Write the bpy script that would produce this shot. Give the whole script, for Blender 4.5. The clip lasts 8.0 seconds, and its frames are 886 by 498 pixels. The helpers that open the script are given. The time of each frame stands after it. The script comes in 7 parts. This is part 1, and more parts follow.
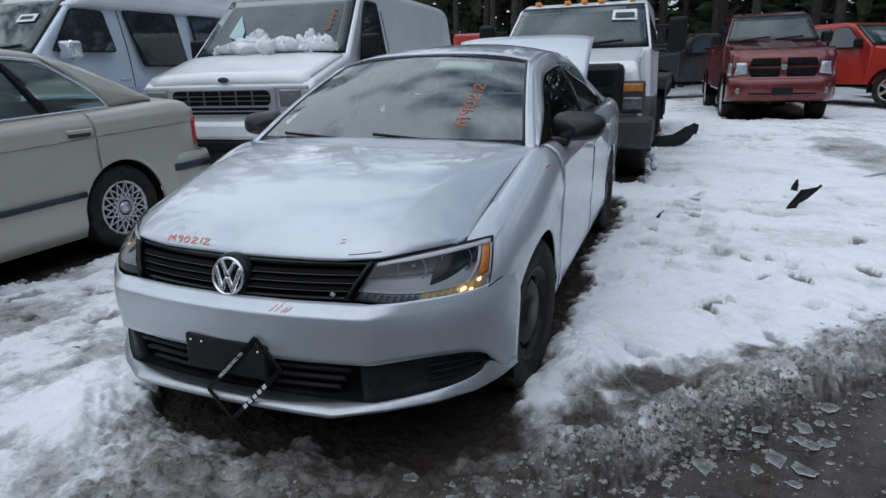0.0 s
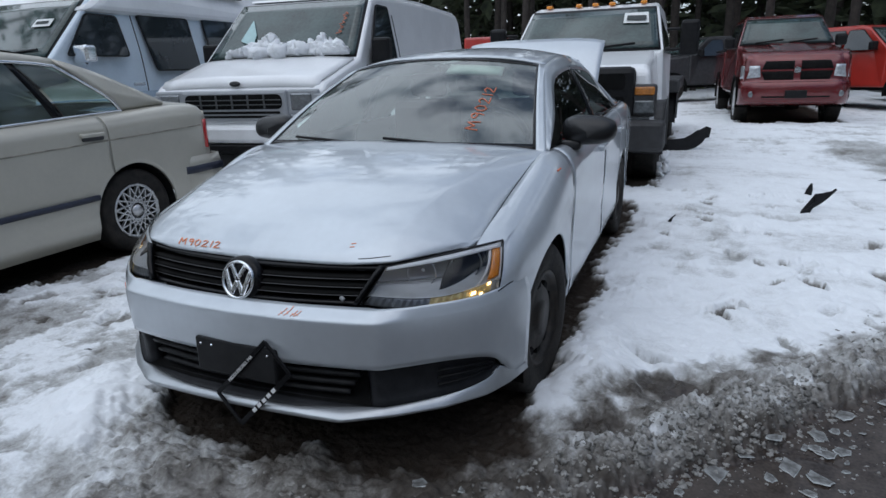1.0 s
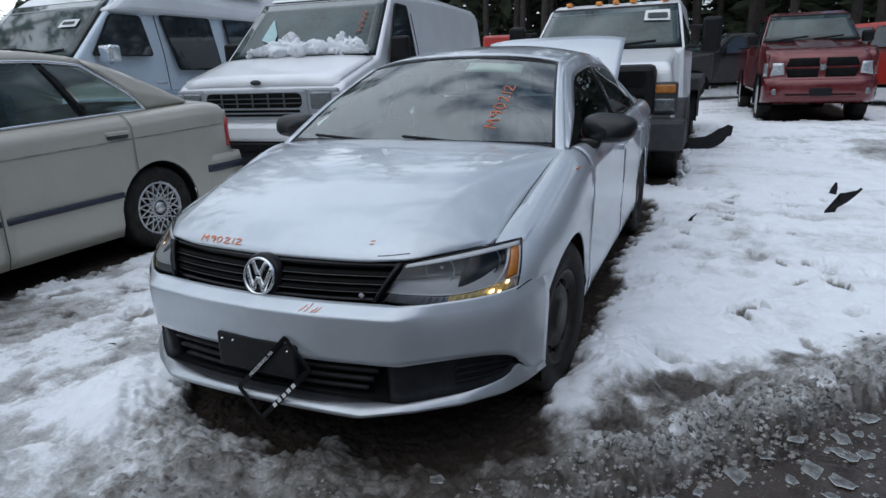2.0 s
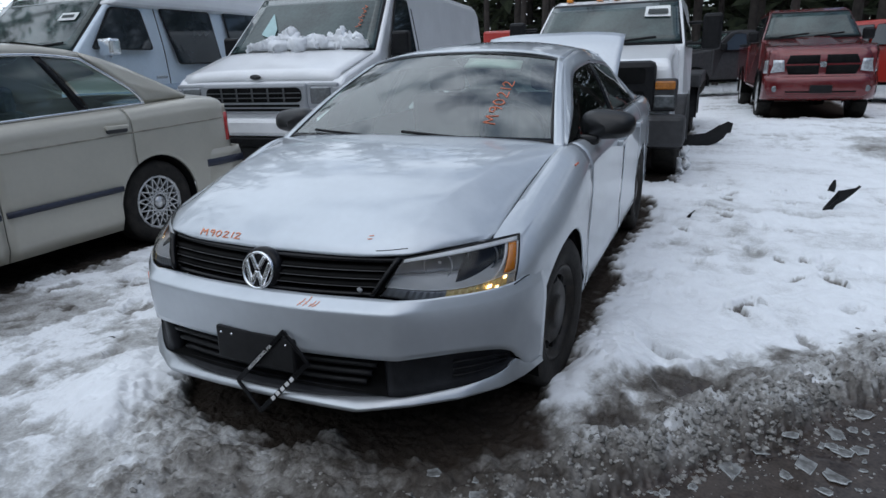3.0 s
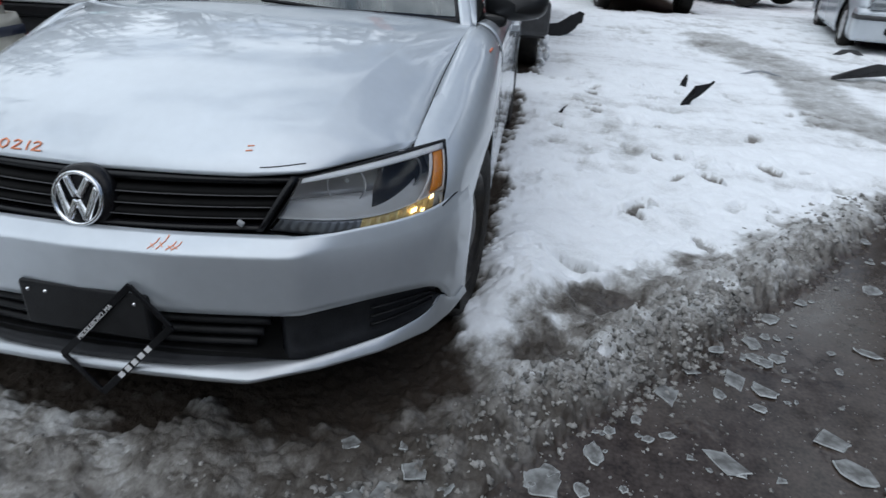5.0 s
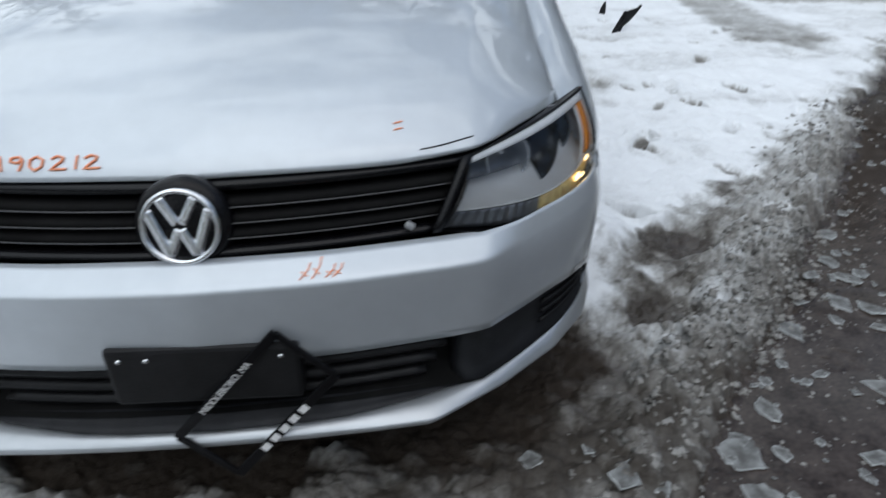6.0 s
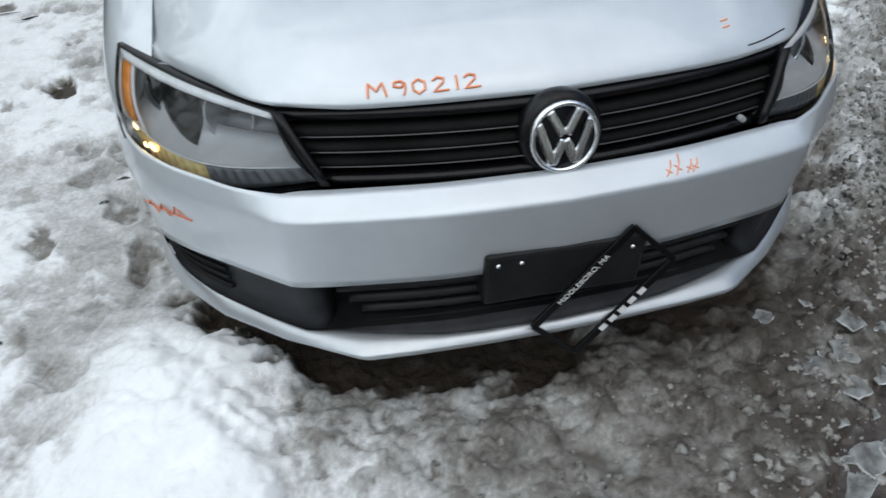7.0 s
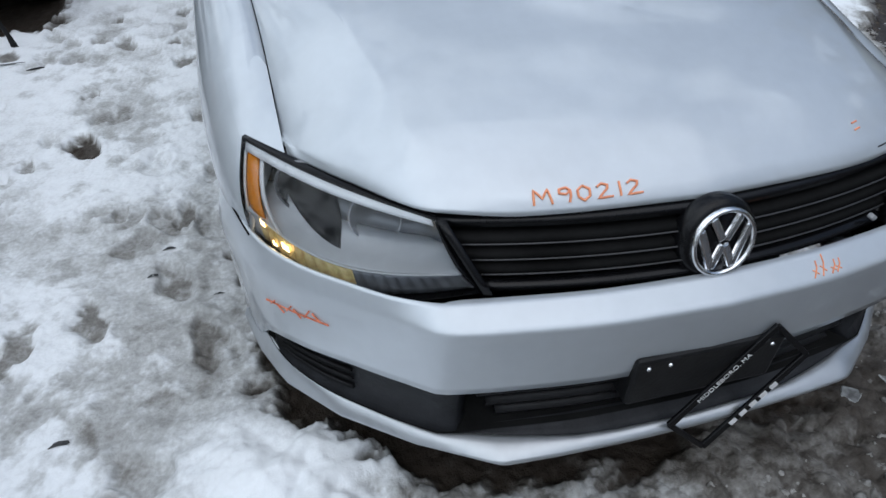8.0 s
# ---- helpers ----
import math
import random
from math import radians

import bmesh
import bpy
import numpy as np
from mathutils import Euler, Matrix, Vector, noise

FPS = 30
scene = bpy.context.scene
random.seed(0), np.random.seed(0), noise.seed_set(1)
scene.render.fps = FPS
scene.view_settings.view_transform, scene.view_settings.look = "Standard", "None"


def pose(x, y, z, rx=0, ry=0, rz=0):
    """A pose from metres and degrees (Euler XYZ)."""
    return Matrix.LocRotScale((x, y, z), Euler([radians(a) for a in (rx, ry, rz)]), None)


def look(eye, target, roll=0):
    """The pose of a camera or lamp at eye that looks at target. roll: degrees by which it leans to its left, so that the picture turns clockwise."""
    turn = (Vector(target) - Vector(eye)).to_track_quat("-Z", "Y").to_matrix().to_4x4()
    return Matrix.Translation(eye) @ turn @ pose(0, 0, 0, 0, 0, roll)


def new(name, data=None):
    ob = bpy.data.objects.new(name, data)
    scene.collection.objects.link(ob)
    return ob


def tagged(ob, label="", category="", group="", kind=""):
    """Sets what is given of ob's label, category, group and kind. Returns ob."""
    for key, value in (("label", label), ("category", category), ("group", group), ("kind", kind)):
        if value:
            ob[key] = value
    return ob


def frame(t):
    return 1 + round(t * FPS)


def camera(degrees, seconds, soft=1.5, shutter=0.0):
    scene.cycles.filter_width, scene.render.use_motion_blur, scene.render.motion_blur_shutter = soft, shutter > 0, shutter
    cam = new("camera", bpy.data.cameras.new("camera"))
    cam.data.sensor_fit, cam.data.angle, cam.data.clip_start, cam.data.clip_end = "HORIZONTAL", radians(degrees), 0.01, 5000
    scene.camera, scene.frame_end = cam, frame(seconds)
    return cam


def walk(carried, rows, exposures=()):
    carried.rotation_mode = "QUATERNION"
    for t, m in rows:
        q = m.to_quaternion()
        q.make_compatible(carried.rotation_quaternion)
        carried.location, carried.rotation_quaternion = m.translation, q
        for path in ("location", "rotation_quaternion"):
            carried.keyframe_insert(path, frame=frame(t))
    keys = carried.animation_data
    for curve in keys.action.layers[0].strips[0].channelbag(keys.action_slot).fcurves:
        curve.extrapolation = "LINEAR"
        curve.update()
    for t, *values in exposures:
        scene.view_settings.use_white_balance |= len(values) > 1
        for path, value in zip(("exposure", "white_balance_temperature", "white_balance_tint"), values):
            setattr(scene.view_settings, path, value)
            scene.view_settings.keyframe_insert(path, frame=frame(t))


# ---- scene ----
cam = camera(71.8, 8.0, 1.5, 0.22)
PATH = [
    (0, (1.348, -1.528, 1.314), (0.653, 0.256, 0.737), -1.6),
    (0.5, (1.348, -1.527, 1.318), (0.623, 0.248, 0.748), -1.5),
    (1, (1.346, -1.519, 1.315), (0.619, 0.256, 0.749), -1.7),
    (1.5, (1.345, -1.522, 1.314), (0.574, 0.235, 0.751), -2.3),
    (3, (1.354, -1.535, 1.316), (0.577, 0.214, 0.733), -1.6),
    (3.5, (1.365, -1.494, 1.279), (0.593, 0.243, 0.657), -3.0),
    (4, (1.352, -1.351, 1.248), (0.591, 0.357, 0.54), -0.9),
    (4.5, (1.255, -1.243, 1.221), (0.614, 0.426, 0.326), -3.0),
    (4.7, (1.152, -1.21, 1.23), (0.661, 0.51, 0.335), -0.5),
    (5.8, (0.511, -0.988, 1.184), (0.687, 0.779, 0.264), 1.6),
    (6, (0.348, -0.915, 1.144), (0.495, 0.795, 0.117), -0.4),
    (6.3, (0.143, -0.861, 1.162), (0.223, 0.734, -0.041), -0.4),
    (6.5, (-0.004, -0.851, 1.16), (0.138, 0.669, -0.132), 0.3),
    (7, (-0.395, -0.872, 1.231), (-0.097, 0.597, -0.093), -1.7),
    (7.5, (-0.595, -0.753, 1.238), (-0.256, 0.787, 0.008), -1.8),
    (8, (-0.706, -0.68, 1.31), (-0.255, 0.818, 0.064), 1.3),
]
EXPOSURES = [(0, 0.0, 6230, 10), (3.5, 0.0, 6250, 10), (4.5, 0.17, 6370, 9), (6, 0.25, 6580, 8), (7, 0.47, 6760, 7), (7.5, 0.35, 6640, 8), (8, 0.24, 6380, 9)]
walk(cam, [(t, look(eye, target, roll)) for t, eye, target, roll in PATH], EXPOSURES)

# ---- world, sun, exposure ----
world = bpy.data.worlds.new("sky")
scene.world = world
world.use_nodes = True
wn, wl = world.node_tree.nodes, world.node_tree.links
wn.clear()
w_out, w_bg = wn.new("ShaderNodeOutputWorld"), wn.new("ShaderNodeBackground")
sky = wn.new("ShaderNodeTexSky")
sky.sky_type, sky.sun_disc = "NISHITA", False
sky.sun_elevation, sky.sun_rotation = radians(68), radians(158)
w_co, w_map = wn.new("ShaderNodeTexCoord"), wn.new("ShaderNodeMapping")
w_map.inputs["Scale"].default_value = (1.0, 1.0, 2.2)
w_noise, w_ramp, w_mix = wn.new("ShaderNodeTexNoise"), wn.new("ShaderNodeValToRGB"), wn.new("ShaderNodeMixRGB")
w_noise.inputs["Scale"].default_value, w_noise.inputs["Detail"].default_value = 3.4, 7.0
w_noise.inputs["Roughness"].default_value = 0.55
w_ramp.color_ramp.elements[0].position, w_ramp.color_ramp.elements[1].position = 0.40, 0.585
w_mix.inputs[2].default_value = (13.6, 14.9, 16.4, 1)
wl.new(w_co.outputs["Generated"], w_map.inputs["Vector"])
wl.new(w_map.outputs[0], w_noise.inputs["Vector"])
# the clouds thicken towards the west
w_sep, w_lean = wn.new("ShaderNodeSeparateXYZ"), wn.new("ShaderNodeMath")
w_lean.operation = "MULTIPLY_ADD"
w_lean.inputs[1].default_value = -0.13
wl.new(w_co.outputs["Generated"], w_sep.inputs[0])
wl.new(w_sep.outputs["X"], w_lean.inputs[0])
wl.new(w_noise.outputs["Fac"], w_lean.inputs[2])
wl.new(w_lean.outputs[0], w_ramp.inputs[0])
wl.new(w_ramp.outputs[0], w_mix.inputs[0])
wl.new(sky.outputs[0], w_mix.inputs[1])
wl.new(w_mix.outputs[0], w_bg.inputs[0])
w_bg.inputs[1].default_value = 0.089
wl.new(w_bg.outputs[0], w_out.inputs[0])
sun = new("sun", bpy.data.lights.new("sun", "SUN"))
sun.data.energy, sun.data.angle, sun.data.color = 0.6, radians(70), (1.0, 0.99, 0.975)
sun.matrix_world = look((1.2, -3.0, 8.0), (0, 0, 0))


# ---- helpers of this scene ----
def mat(name, color, rough=0.5, metal=0.0, var=0.0, scale=8.0, bump=0.0, bscale=60.0, coat=0.0, emit=0.0, second=None):
    """A procedural material: a base colour that varies at two scales, with fine relief."""
    m = bpy.data.materials.new(name)
    m.use_nodes = True
    nt = m.node_tree
    b = nt.nodes["Principled BSDF"]
    b.inputs["Base Color"].default_value = (*color, 1)
    b.inputs["Roughness"].default_value, b.inputs["Metallic"].default_value = rough, metal
    b.inputs["Coat Weight"].default_value = coat
    b.inputs["Coat Roughness"].default_value = 0.035
    if emit:
        b.inputs["Emission Color"].default_value = (*color, 1)
        b.inputs["Emission Strength"].default_value = emit
    co = nt.nodes.new("ShaderNodeTexCoord")
    if var:
        n1, n2 = nt.nodes.new("ShaderNodeTexNoise"), nt.nodes.new("ShaderNodeTexNoise")
        n1.inputs["Scale"].default_value, n2.inputs["Scale"].default_value = scale, scale * 11
        n1.inputs["Detail"].default_value = n2.inputs["Detail"].default_value = 5
        add, ramp = nt.nodes.new("ShaderNodeMath"), nt.nodes.new("ShaderNodeValToRGB")
        add.operation = "MULTIPLY_ADD"
        add.inputs[1].default_value = 0.4
        nt.links.new(co.outputs["Object"], n1.inputs["Vector"])
        nt.links.new(co.outputs["Object"], n2.inputs["Vector"])
        nt.links.new(n2.outputs["Fac"], add.inputs[0])
        nt.links.new(n1.outputs["Fac"], add.inputs[2])
        lo = [c * (1 - var) for c in color]
        hi = second or [min(1, c * (1 + var)) for c in color]
        ramp.color_ramp.elements[0].position, ramp.color_ramp.elements[1].position = 0.5, 0.92
        ramp.color_ramp.elements[0].color, ramp.color_ramp.elements[1].color = (*lo, 1), (*hi, 1)
        nt.links.new(add.outputs[0], ramp.inputs[0])
        nt.links.new(ramp.outputs[0], b.inputs["Base Color"])
    if bump:
        n3, bp = nt.nodes.new("ShaderNodeTexNoise"), nt.nodes.new("ShaderNodeBump")
        n3.inputs["Scale"].default_value, n3.inputs["Detail"].default_value = bscale, 6
        bp.inputs["Strength"].default_value, bp.inputs["Distance"].default_value = bump, 0.01
        nt.links.new(co.outputs["Object"], n3.inputs["Vector"])
        nt.links.new(n3.outputs["Fac"], bp.inputs["Height"])
        nt.links.new(bp.outputs[0], b.inputs["Normal"])
    return m


def glass(name, tint, rough=0.02, clear=0.6, haze=0.0):
    """Window glass: a thin pane that lets part of the light straight through and mirrors the sky."""
    m = bpy.data.materials.new(name)
    m.use_nodes = True
    nt = m.node_tree
    nt.nodes.clear()
    out, mix, tr, gl, fr = [nt.nodes.new(k) for k in ("ShaderNodeOutputMaterial", "ShaderNodeMixShader", "ShaderNodeBsdfTransparent", "ShaderNodeBsdfGlossy", "ShaderNodeFresnel")]
    tr.inputs[0].default_value = (*tint, 1)
    gl.inputs["Roughness"].default_value = rough
    fr.inputs["IOR"].default_value = 1.0 + clear
    nt.links.new(fr.outputs[0], mix.inputs[0])
    nt.links.new(tr.outputs[0], mix.inputs[1])
    nt.links.new(gl.outputs[0], mix.inputs[2])
    # pale mottled film: some dust, and cloud reflections put into its colour
    if haze:
        df, film, no, ra, co = [nt.nodes.new(k) for k in ("ShaderNodeBsdfDiffuse", "ShaderNodeMixShader", "ShaderNodeTexNoise", "ShaderNodeMapRange", "ShaderNodeTexCoord")]
        df.inputs[0].default_value = (0.58, 0.69, 0.65, 1)
        no.inputs["Scale"].default_value, no.inputs["Detail"].default_value = 2.2, 6
        ra.inputs["From Min"].default_value, ra.inputs["From Max"].default_value = 0.3, 0.7
        ra.inputs["To Min"].default_value, ra.inputs["To Max"].default_value = haze * 0.2, haze * 1.8
        nt.links.new(co.outputs["Object"], no.inputs["Vector"])
        nt.links.new(no.outputs["Fac"], ra.inputs["Value"])
        nt.links.new(ra.outputs[0], film.inputs[0])
        nt.links.new(mix.outputs[0], film.inputs[1])
        nt.links.new(df.outputs[0], film.inputs[2])
        nt.links.new(film.outputs[0], out.inputs[0])
    else:
        nt.links.new(mix.outputs[0], out.inputs[0])
    return m


def thing(name, m, label, category, group=""):
    ob = new(name)
    ob.empty_display_size = 0.2
    ob.matrix_basis = m
    return tagged(ob, label, category, group)


def mesh_part(name, verts, faces, material, parent=None, label="", smooth=True):
    me = bpy.data.meshes.new(name)
    me.from_pydata([tuple(float(c) for c in v) for v in verts], [], faces)
    me.materials.append(material)
    if smooth:
        me.polygons.foreach_set("use_smooth", [True] * len(me.polygons))
    ob = new(name, me)
    if parent:
        ob.parent = parent
    return tagged(ob, label)


def part(name, bm, material, parent=None, label="", smooth=False):
    """One mesh object out of a bmesh, under a thing or under a part."""
    me = bpy.data.meshes.new(name)
    bm.normal_update()
    bm.to_mesh(me)
    bm.free()
    me.materials.append(material)
    if smooth:
        me.polygons.foreach_set("use_smooth", [True] * len(me.polygons))
    ob = new(name, me)
    if parent:
        ob.parent = parent
    return tagged(ob, label)


def solid(ob, thick, offset=-1, bevel=0.0):
    s = ob.modifiers.new("thickness", "SOLIDIFY")
    s.thickness, s.offset = thick, offset
    if bevel:
        b = ob.modifiers.new("edge", "BEVEL")
        b.width, b.segments, b.limit_method = bevel, 2, "ANGLE"
    return ob


def bevelled(ob, width, seg=2):
    b = ob.modifiers.new("edge", "BEVEL")
    b.width, b.segments, b.limit_method, b.angle_limit = width, seg, "ANGLE", radians(35)
    return ob


def grid(fn, us, vs):
    """Vertices and faces of the surface fn(u, v)."""
    verts = [fn(u, v) for u in us for v in vs]
    n = len(vs)
    faces = [(i * n + j, i * n + j + 1, (i + 1) * n + j + 1, (i + 1) * n + j) for i in range(len(us) - 1) for j in range(n - 1)]
    return verts, faces


def sheet(name, fn, us, vs, material, parent=None, label="", thick=0.004, flip=False):
    v, f = grid(fn, us, vs)
    if flip:
        f = [q[::-1] for q in f]
    ob = mesh_part(name, v, f, material, parent, label)
    return solid(ob, thick) if thick else ob


def lin(a, b, n):
    return [a + (b - a) * i / (n - 1) for i in range(n)]


def cub(t, xs, ys):
    """A smooth monotone-looking curve through the knots (xs, ys)."""
    t = min(max(t, xs[0]), xs[-1])
    i = max(k for k in range(len(xs)) if xs[k] <= t)
    i = min(i, len(xs) - 2)
    h = xs[i + 1] - xs[i]
    d = [(ys[k + 1] - ys[k]) / (xs[k + 1] - xs[k]) for k in range(len(xs) - 1)]

    def slope(k):
        if k == 0:
            return d[0]
        if k == len(xs) - 1:
            return d[-1]
        return 0.0 if d[k - 1] * d[k] <= 0 else 2 * d[k - 1] * d[k] / (d[k - 1] + d[k])
    u = (t - xs[i]) / h
    return (ys[i] * (1 + 2 * u) * (1 - u) ** 2 + ys[i + 1] * u * u * (3 - 2 * u) + h * slope(i) * u * (1 - u) ** 2 + h * slope(i + 1) * u * u * (u - 1))


def box(bm, x0, x1, y0, y1, z0, z1, m=None):
    vs = [bm.verts.new((m @ Vector(c)) if m else c) for c in ((x0, y0, z0), (x1, y0, z0), (x1, y1, z0), (x0, y1, z0), (x0, y0, z1), (x1, y0, z1), (x1, y1, z1), (x0, y1, z1))]
    for f in ((0, 3, 2, 1), (4, 5, 6, 7), (0, 1, 5, 4), (1, 2, 6, 5), (2, 3, 7, 6), (3, 0, 4, 7)):
        bm.faces.new([vs[i] for i in f])
    return vs


def block(name, x0, x1, y0, y1, z0, z1, material, parent=None, label="", bevel=0.01, m=None):
    bm = bmesh.new()
    box(bm, x0, x1, y0, y1, z0, z1, m)
    ob = part(name, bm, material, parent, label)
    return bevelled(ob, bevel) if bevel else ob


def lathe(profile, n, m=None, closed=False):
    """Vertices and faces of a profile of (radius, x) turned about the x axis."""
    verts, faces = [], []
    k = len(profile)
    for i in range(n):
        a = 2 * math.pi * i / n
        for r, x in profile:
            p = Vector((x, r * math.cos(a), r * math.sin(a)))
            verts.append(m @ p if m else p)
    for i in range(n):
        j = (i + 1) % n
        for q in range(k if closed else k - 1):
            r = (q + 1) % k
            faces.append((i * k + q, j * k + q, j * k + r, i * k + r))
    return verts, faces


def tube(name, pts, radius, material, parent=None, label="", closed=False):
    cu = bpy.data.curves.new(name, "CURVE")
    cu.dimensions, cu.bevel_depth, cu.bevel_resolution, cu.use_fill_caps = "3D", radius, 2, True
    sp = cu.splines.new("POLY")
    sp.points.add(len(pts) - 1)
    for p, c in zip(sp.points, pts):
        p.co = (*c, 1)
    sp.use_cyclic_u = closed
    cu.materials.append(material)
    ob = new(name, cu)
    if parent:
        ob.parent = parent
    return tagged(ob, label)


# ---- materials ----
M_SILVER = mat("silver_paint", (0.555, 0.595, 0.635), 0.48, 0.5, 0.05, 3, 0.01, 300, coat=1.0)
# the silver paint again for the lip, its shade put into a darker colour
M_LIPSILVER = mat("dim_lip_silver", (0.47, 0.495, 0.52), 0.42, 0.75, 0.09, 3, 0.02, 200, coat=0.5)
M_BLACK = mat("black_plastic", (0.012, 0.012, 0.013), 0.42, 0, 0.3, 20, 0.1, 200)
M_GLOSSBLACK = mat("gloss_black_plastic", (0.006, 0.006, 0.007), 0.2, 0, 0.2, 20, 0.02, 200)
M_DARKGREY = mat("dark_grey_plastic", (0.021, 0.022, 0.025), 0.5, 0, 0.3, 20, 0.15, 250)
M_VOID = mat("dark_cavity", (0.010, 0.010, 0.010), 0.8, 0, 0.3, 10)
M_CHROME = mat("chrome", (0.86, 0.87, 0.89), 0.15, 1.0, 0.03, 20)
M_TYRE = mat("tyre_rubber", (0.022, 0.021, 0.02), 0.75, 0, 0.45, 14, 0.4, 120, second=(0.035, 0.031, 0.027))
M_STEELRIM = mat("black_steel_rim", (0.03, 0.028, 0.027), 0.5, 0.4, 0.4, 20, 0.2, 80, second=(0.05, 0.042, 0.035))
M_ALLOY = mat("alloy_rim", (0.62, 0.62, 0.62), 0.35, 0.85, 0.15, 20)
M_AMBER = mat("amber_lens", (0.85, 0.30, 0.03), 0.18, 0, 0.12, 60, coat=0.6)
M_REDLENS = mat("red_lens", (0.45, 0.02, 0.02), 0.18, 0, 0.1, 40, coat=0.6)
M_REFLECT = mat("reflector_silver", (0.72, 0.74, 0.77), 0.16, 0.9, 0.08, 30)
M_HLGREY = mat("lamp_housing_grey", (0.66, 0.67, 0.68), 0.36, 0.3, 0.06, 30)
M_CLEAR = glass("clear_lamp_lens", (0.85, 0.88, 0.91), 0.03, 0.45)
M_WINDSHIELD = glass("windshield_glass", (0.70, 0.92, 0.84), 0.02, 1.5, 0.06)
M_SIDEGLASS = glass("side_window_glass", (0.30, 0.34, 0.34), 0.02, 0.6)
M_PALEGLASS = glass("pale_side_glass", (0.60, 0.82, 0.86), 0.02, 0.7, 0.07)
M_CRAYON = mat("orange_red_crayon", (0.95, 0.33, 0.17), 0.7, 0, 0.2, 80)
M_WHITEINK = mat("white_print", (0.75, 0.75, 0.75), 0.5, 0, 0.1, 60)
M_INTERIOR = mat("grey_cloth", (0.125, 0.140, 0.138), 0.9, 0, 0.3, 20, 0.3, 200)
M_BMW = mat("beige_paint", (0.47, 0.445, 0.375), 0.34, 0.12, 0.05, 3, 0.02, 200, coat=0.7)
M_WHITE = mat("white_paint", (0.81, 0.82, 0.83), 0.35, 0, 0.05, 3, 0.02, 200, coat=0.5)
M_BLUEWHITE = mat("pale_blue_paint", (0.68, 0.775, 0.85), 0.4, 0, 0.06, 3, 0.02, 200, coat=0.4)
M_RED = mat("dark_red_paint", (0.13, 0.012, 0.014), 0.26, 0.3, 0.12, 4, 0.02, 200, coat=0.8)
M_BRIGHTRED = mat("red_paint", (0.42, 0.03, 0.02), 0.35, 0, 0.1, 4, coat=0.5)
M_GOLD = mat("gold_paint", (0.40, 0.36, 0.24), 0.3, 0.4, 0.08, 4, coat=0.6)
M_GREYPLASTIC = mat("grey_grille_plastic", (0.35, 0.36, 0.37), 0.45, 0, 0.1, 10)
for m in (M_BLACK, M_VOID, M_TYRE, M_DARKGREY, M_GLOSSBLACK):
    m.node_tree.nodes["Principled BSDF"].inputs["Specular IOR Level"].default_value = 0.22
M_VOID.node_tree.nodes["Principled BSDF"].inputs["Specular IOR Level"].default_value = 0.06


# ---- the silver sedan ----
BUMP_X = [0.0, 0.2, 0.38, 0.48, 0.515, 0.53, 0.56, 0.64, 0.72, 0.785, 0.83, 0.86]
BUMP_Y = [-0.082, -0.073, -0.050, -0.032, -0.020, -0.008, 0.018, 0.086, 0.158, 0.245, 0.355, 0.475]
BUMP_S = [0.0]
for k in range(1, len(BUMP_X)):
    BUMP_S.append(BUMP_S[-1] + math.hypot(BUMP_X[k] - BUMP_X[k - 1], BUMP_Y[k] - BUMP_Y[k - 1]))
BUMP_S = [s / BUMP_S[-1] for s in BUMP_S]


def nose(u, z, inset=0.0):
    """A place on the bumper's skin: u runs from -1 to 1 round the nose, z is the height, inset goes inwards."""
    a = abs(u)
    x, y = cub(a, BUMP_S, BUMP_X), cub(a, BUMP_S, BUMP_Y)
    e = 0.004
    a0, a1 = max(0, a - e), min(1, a + e)
    tx, ty = cub(a1, BUMP_S, BUMP_X) - cub(a0, BUMP_S, BUMP_X), cub(a1, BUMP_S, BUMP_Y) - cub(a0, BUMP_S, BUMP_Y)
    h = math.hypot(tx, ty)
    nx, ny = (ty / h, -tx / h)
    side = min(1, max(0, (a - 0.40) / 0.16))
    side = side * side * (3 - 2 * side)
    d_front = float(np.interp(z, [0.2, 0.31, 0.43, 0.5, 0.577, 0.581, 0.585, 0.592, 0.62], [0.03, 0.02, 0.008, 0.003, 0.0, 0.001, 0.004, 0.014, 0.066]))
    d_side = float(np.interp(z, [0.2, 0.31, 0.43, 0.50, 0.54, 0.57, 0.60, 0.62], [0.012, 0.01, 0.004, 0.0, 0.0, 0.004, 0.014, 0.022]))
    d = d_front + (d_side - d_front) * side + inset
    return ((x - nx * d) * (1 if u >= 0 else -1), y - ny * d, z)


def vent_edge(a, top):
    """The height of the lower opening's upper and lower edges."""
    if top:
        return cub(a, [0, 0.4, 0.55, 0.66, 0.72, 0.77, 0.80, 0.82, 0.835, 0.84], [0.425, 0.425, 0.423, 0.419, 0.411, 0.398, 0.384, 0.370, 0.354, 0.340])
    return cub(a, [0, 0.35, 0.45, 0.6, 0.75, 0.81, 0.84], [0.298, 0.294, 0.289, 0.292, 0.306, 0.320, 0.340])


def vent_tail(a):
    """The joint of skin and lip from the opening's tip to the wheel."""
    k = min(1, (a - 0.84) / 0.08)
    return 0.340 - 0.060 * k * k * (3 - 2 * k)


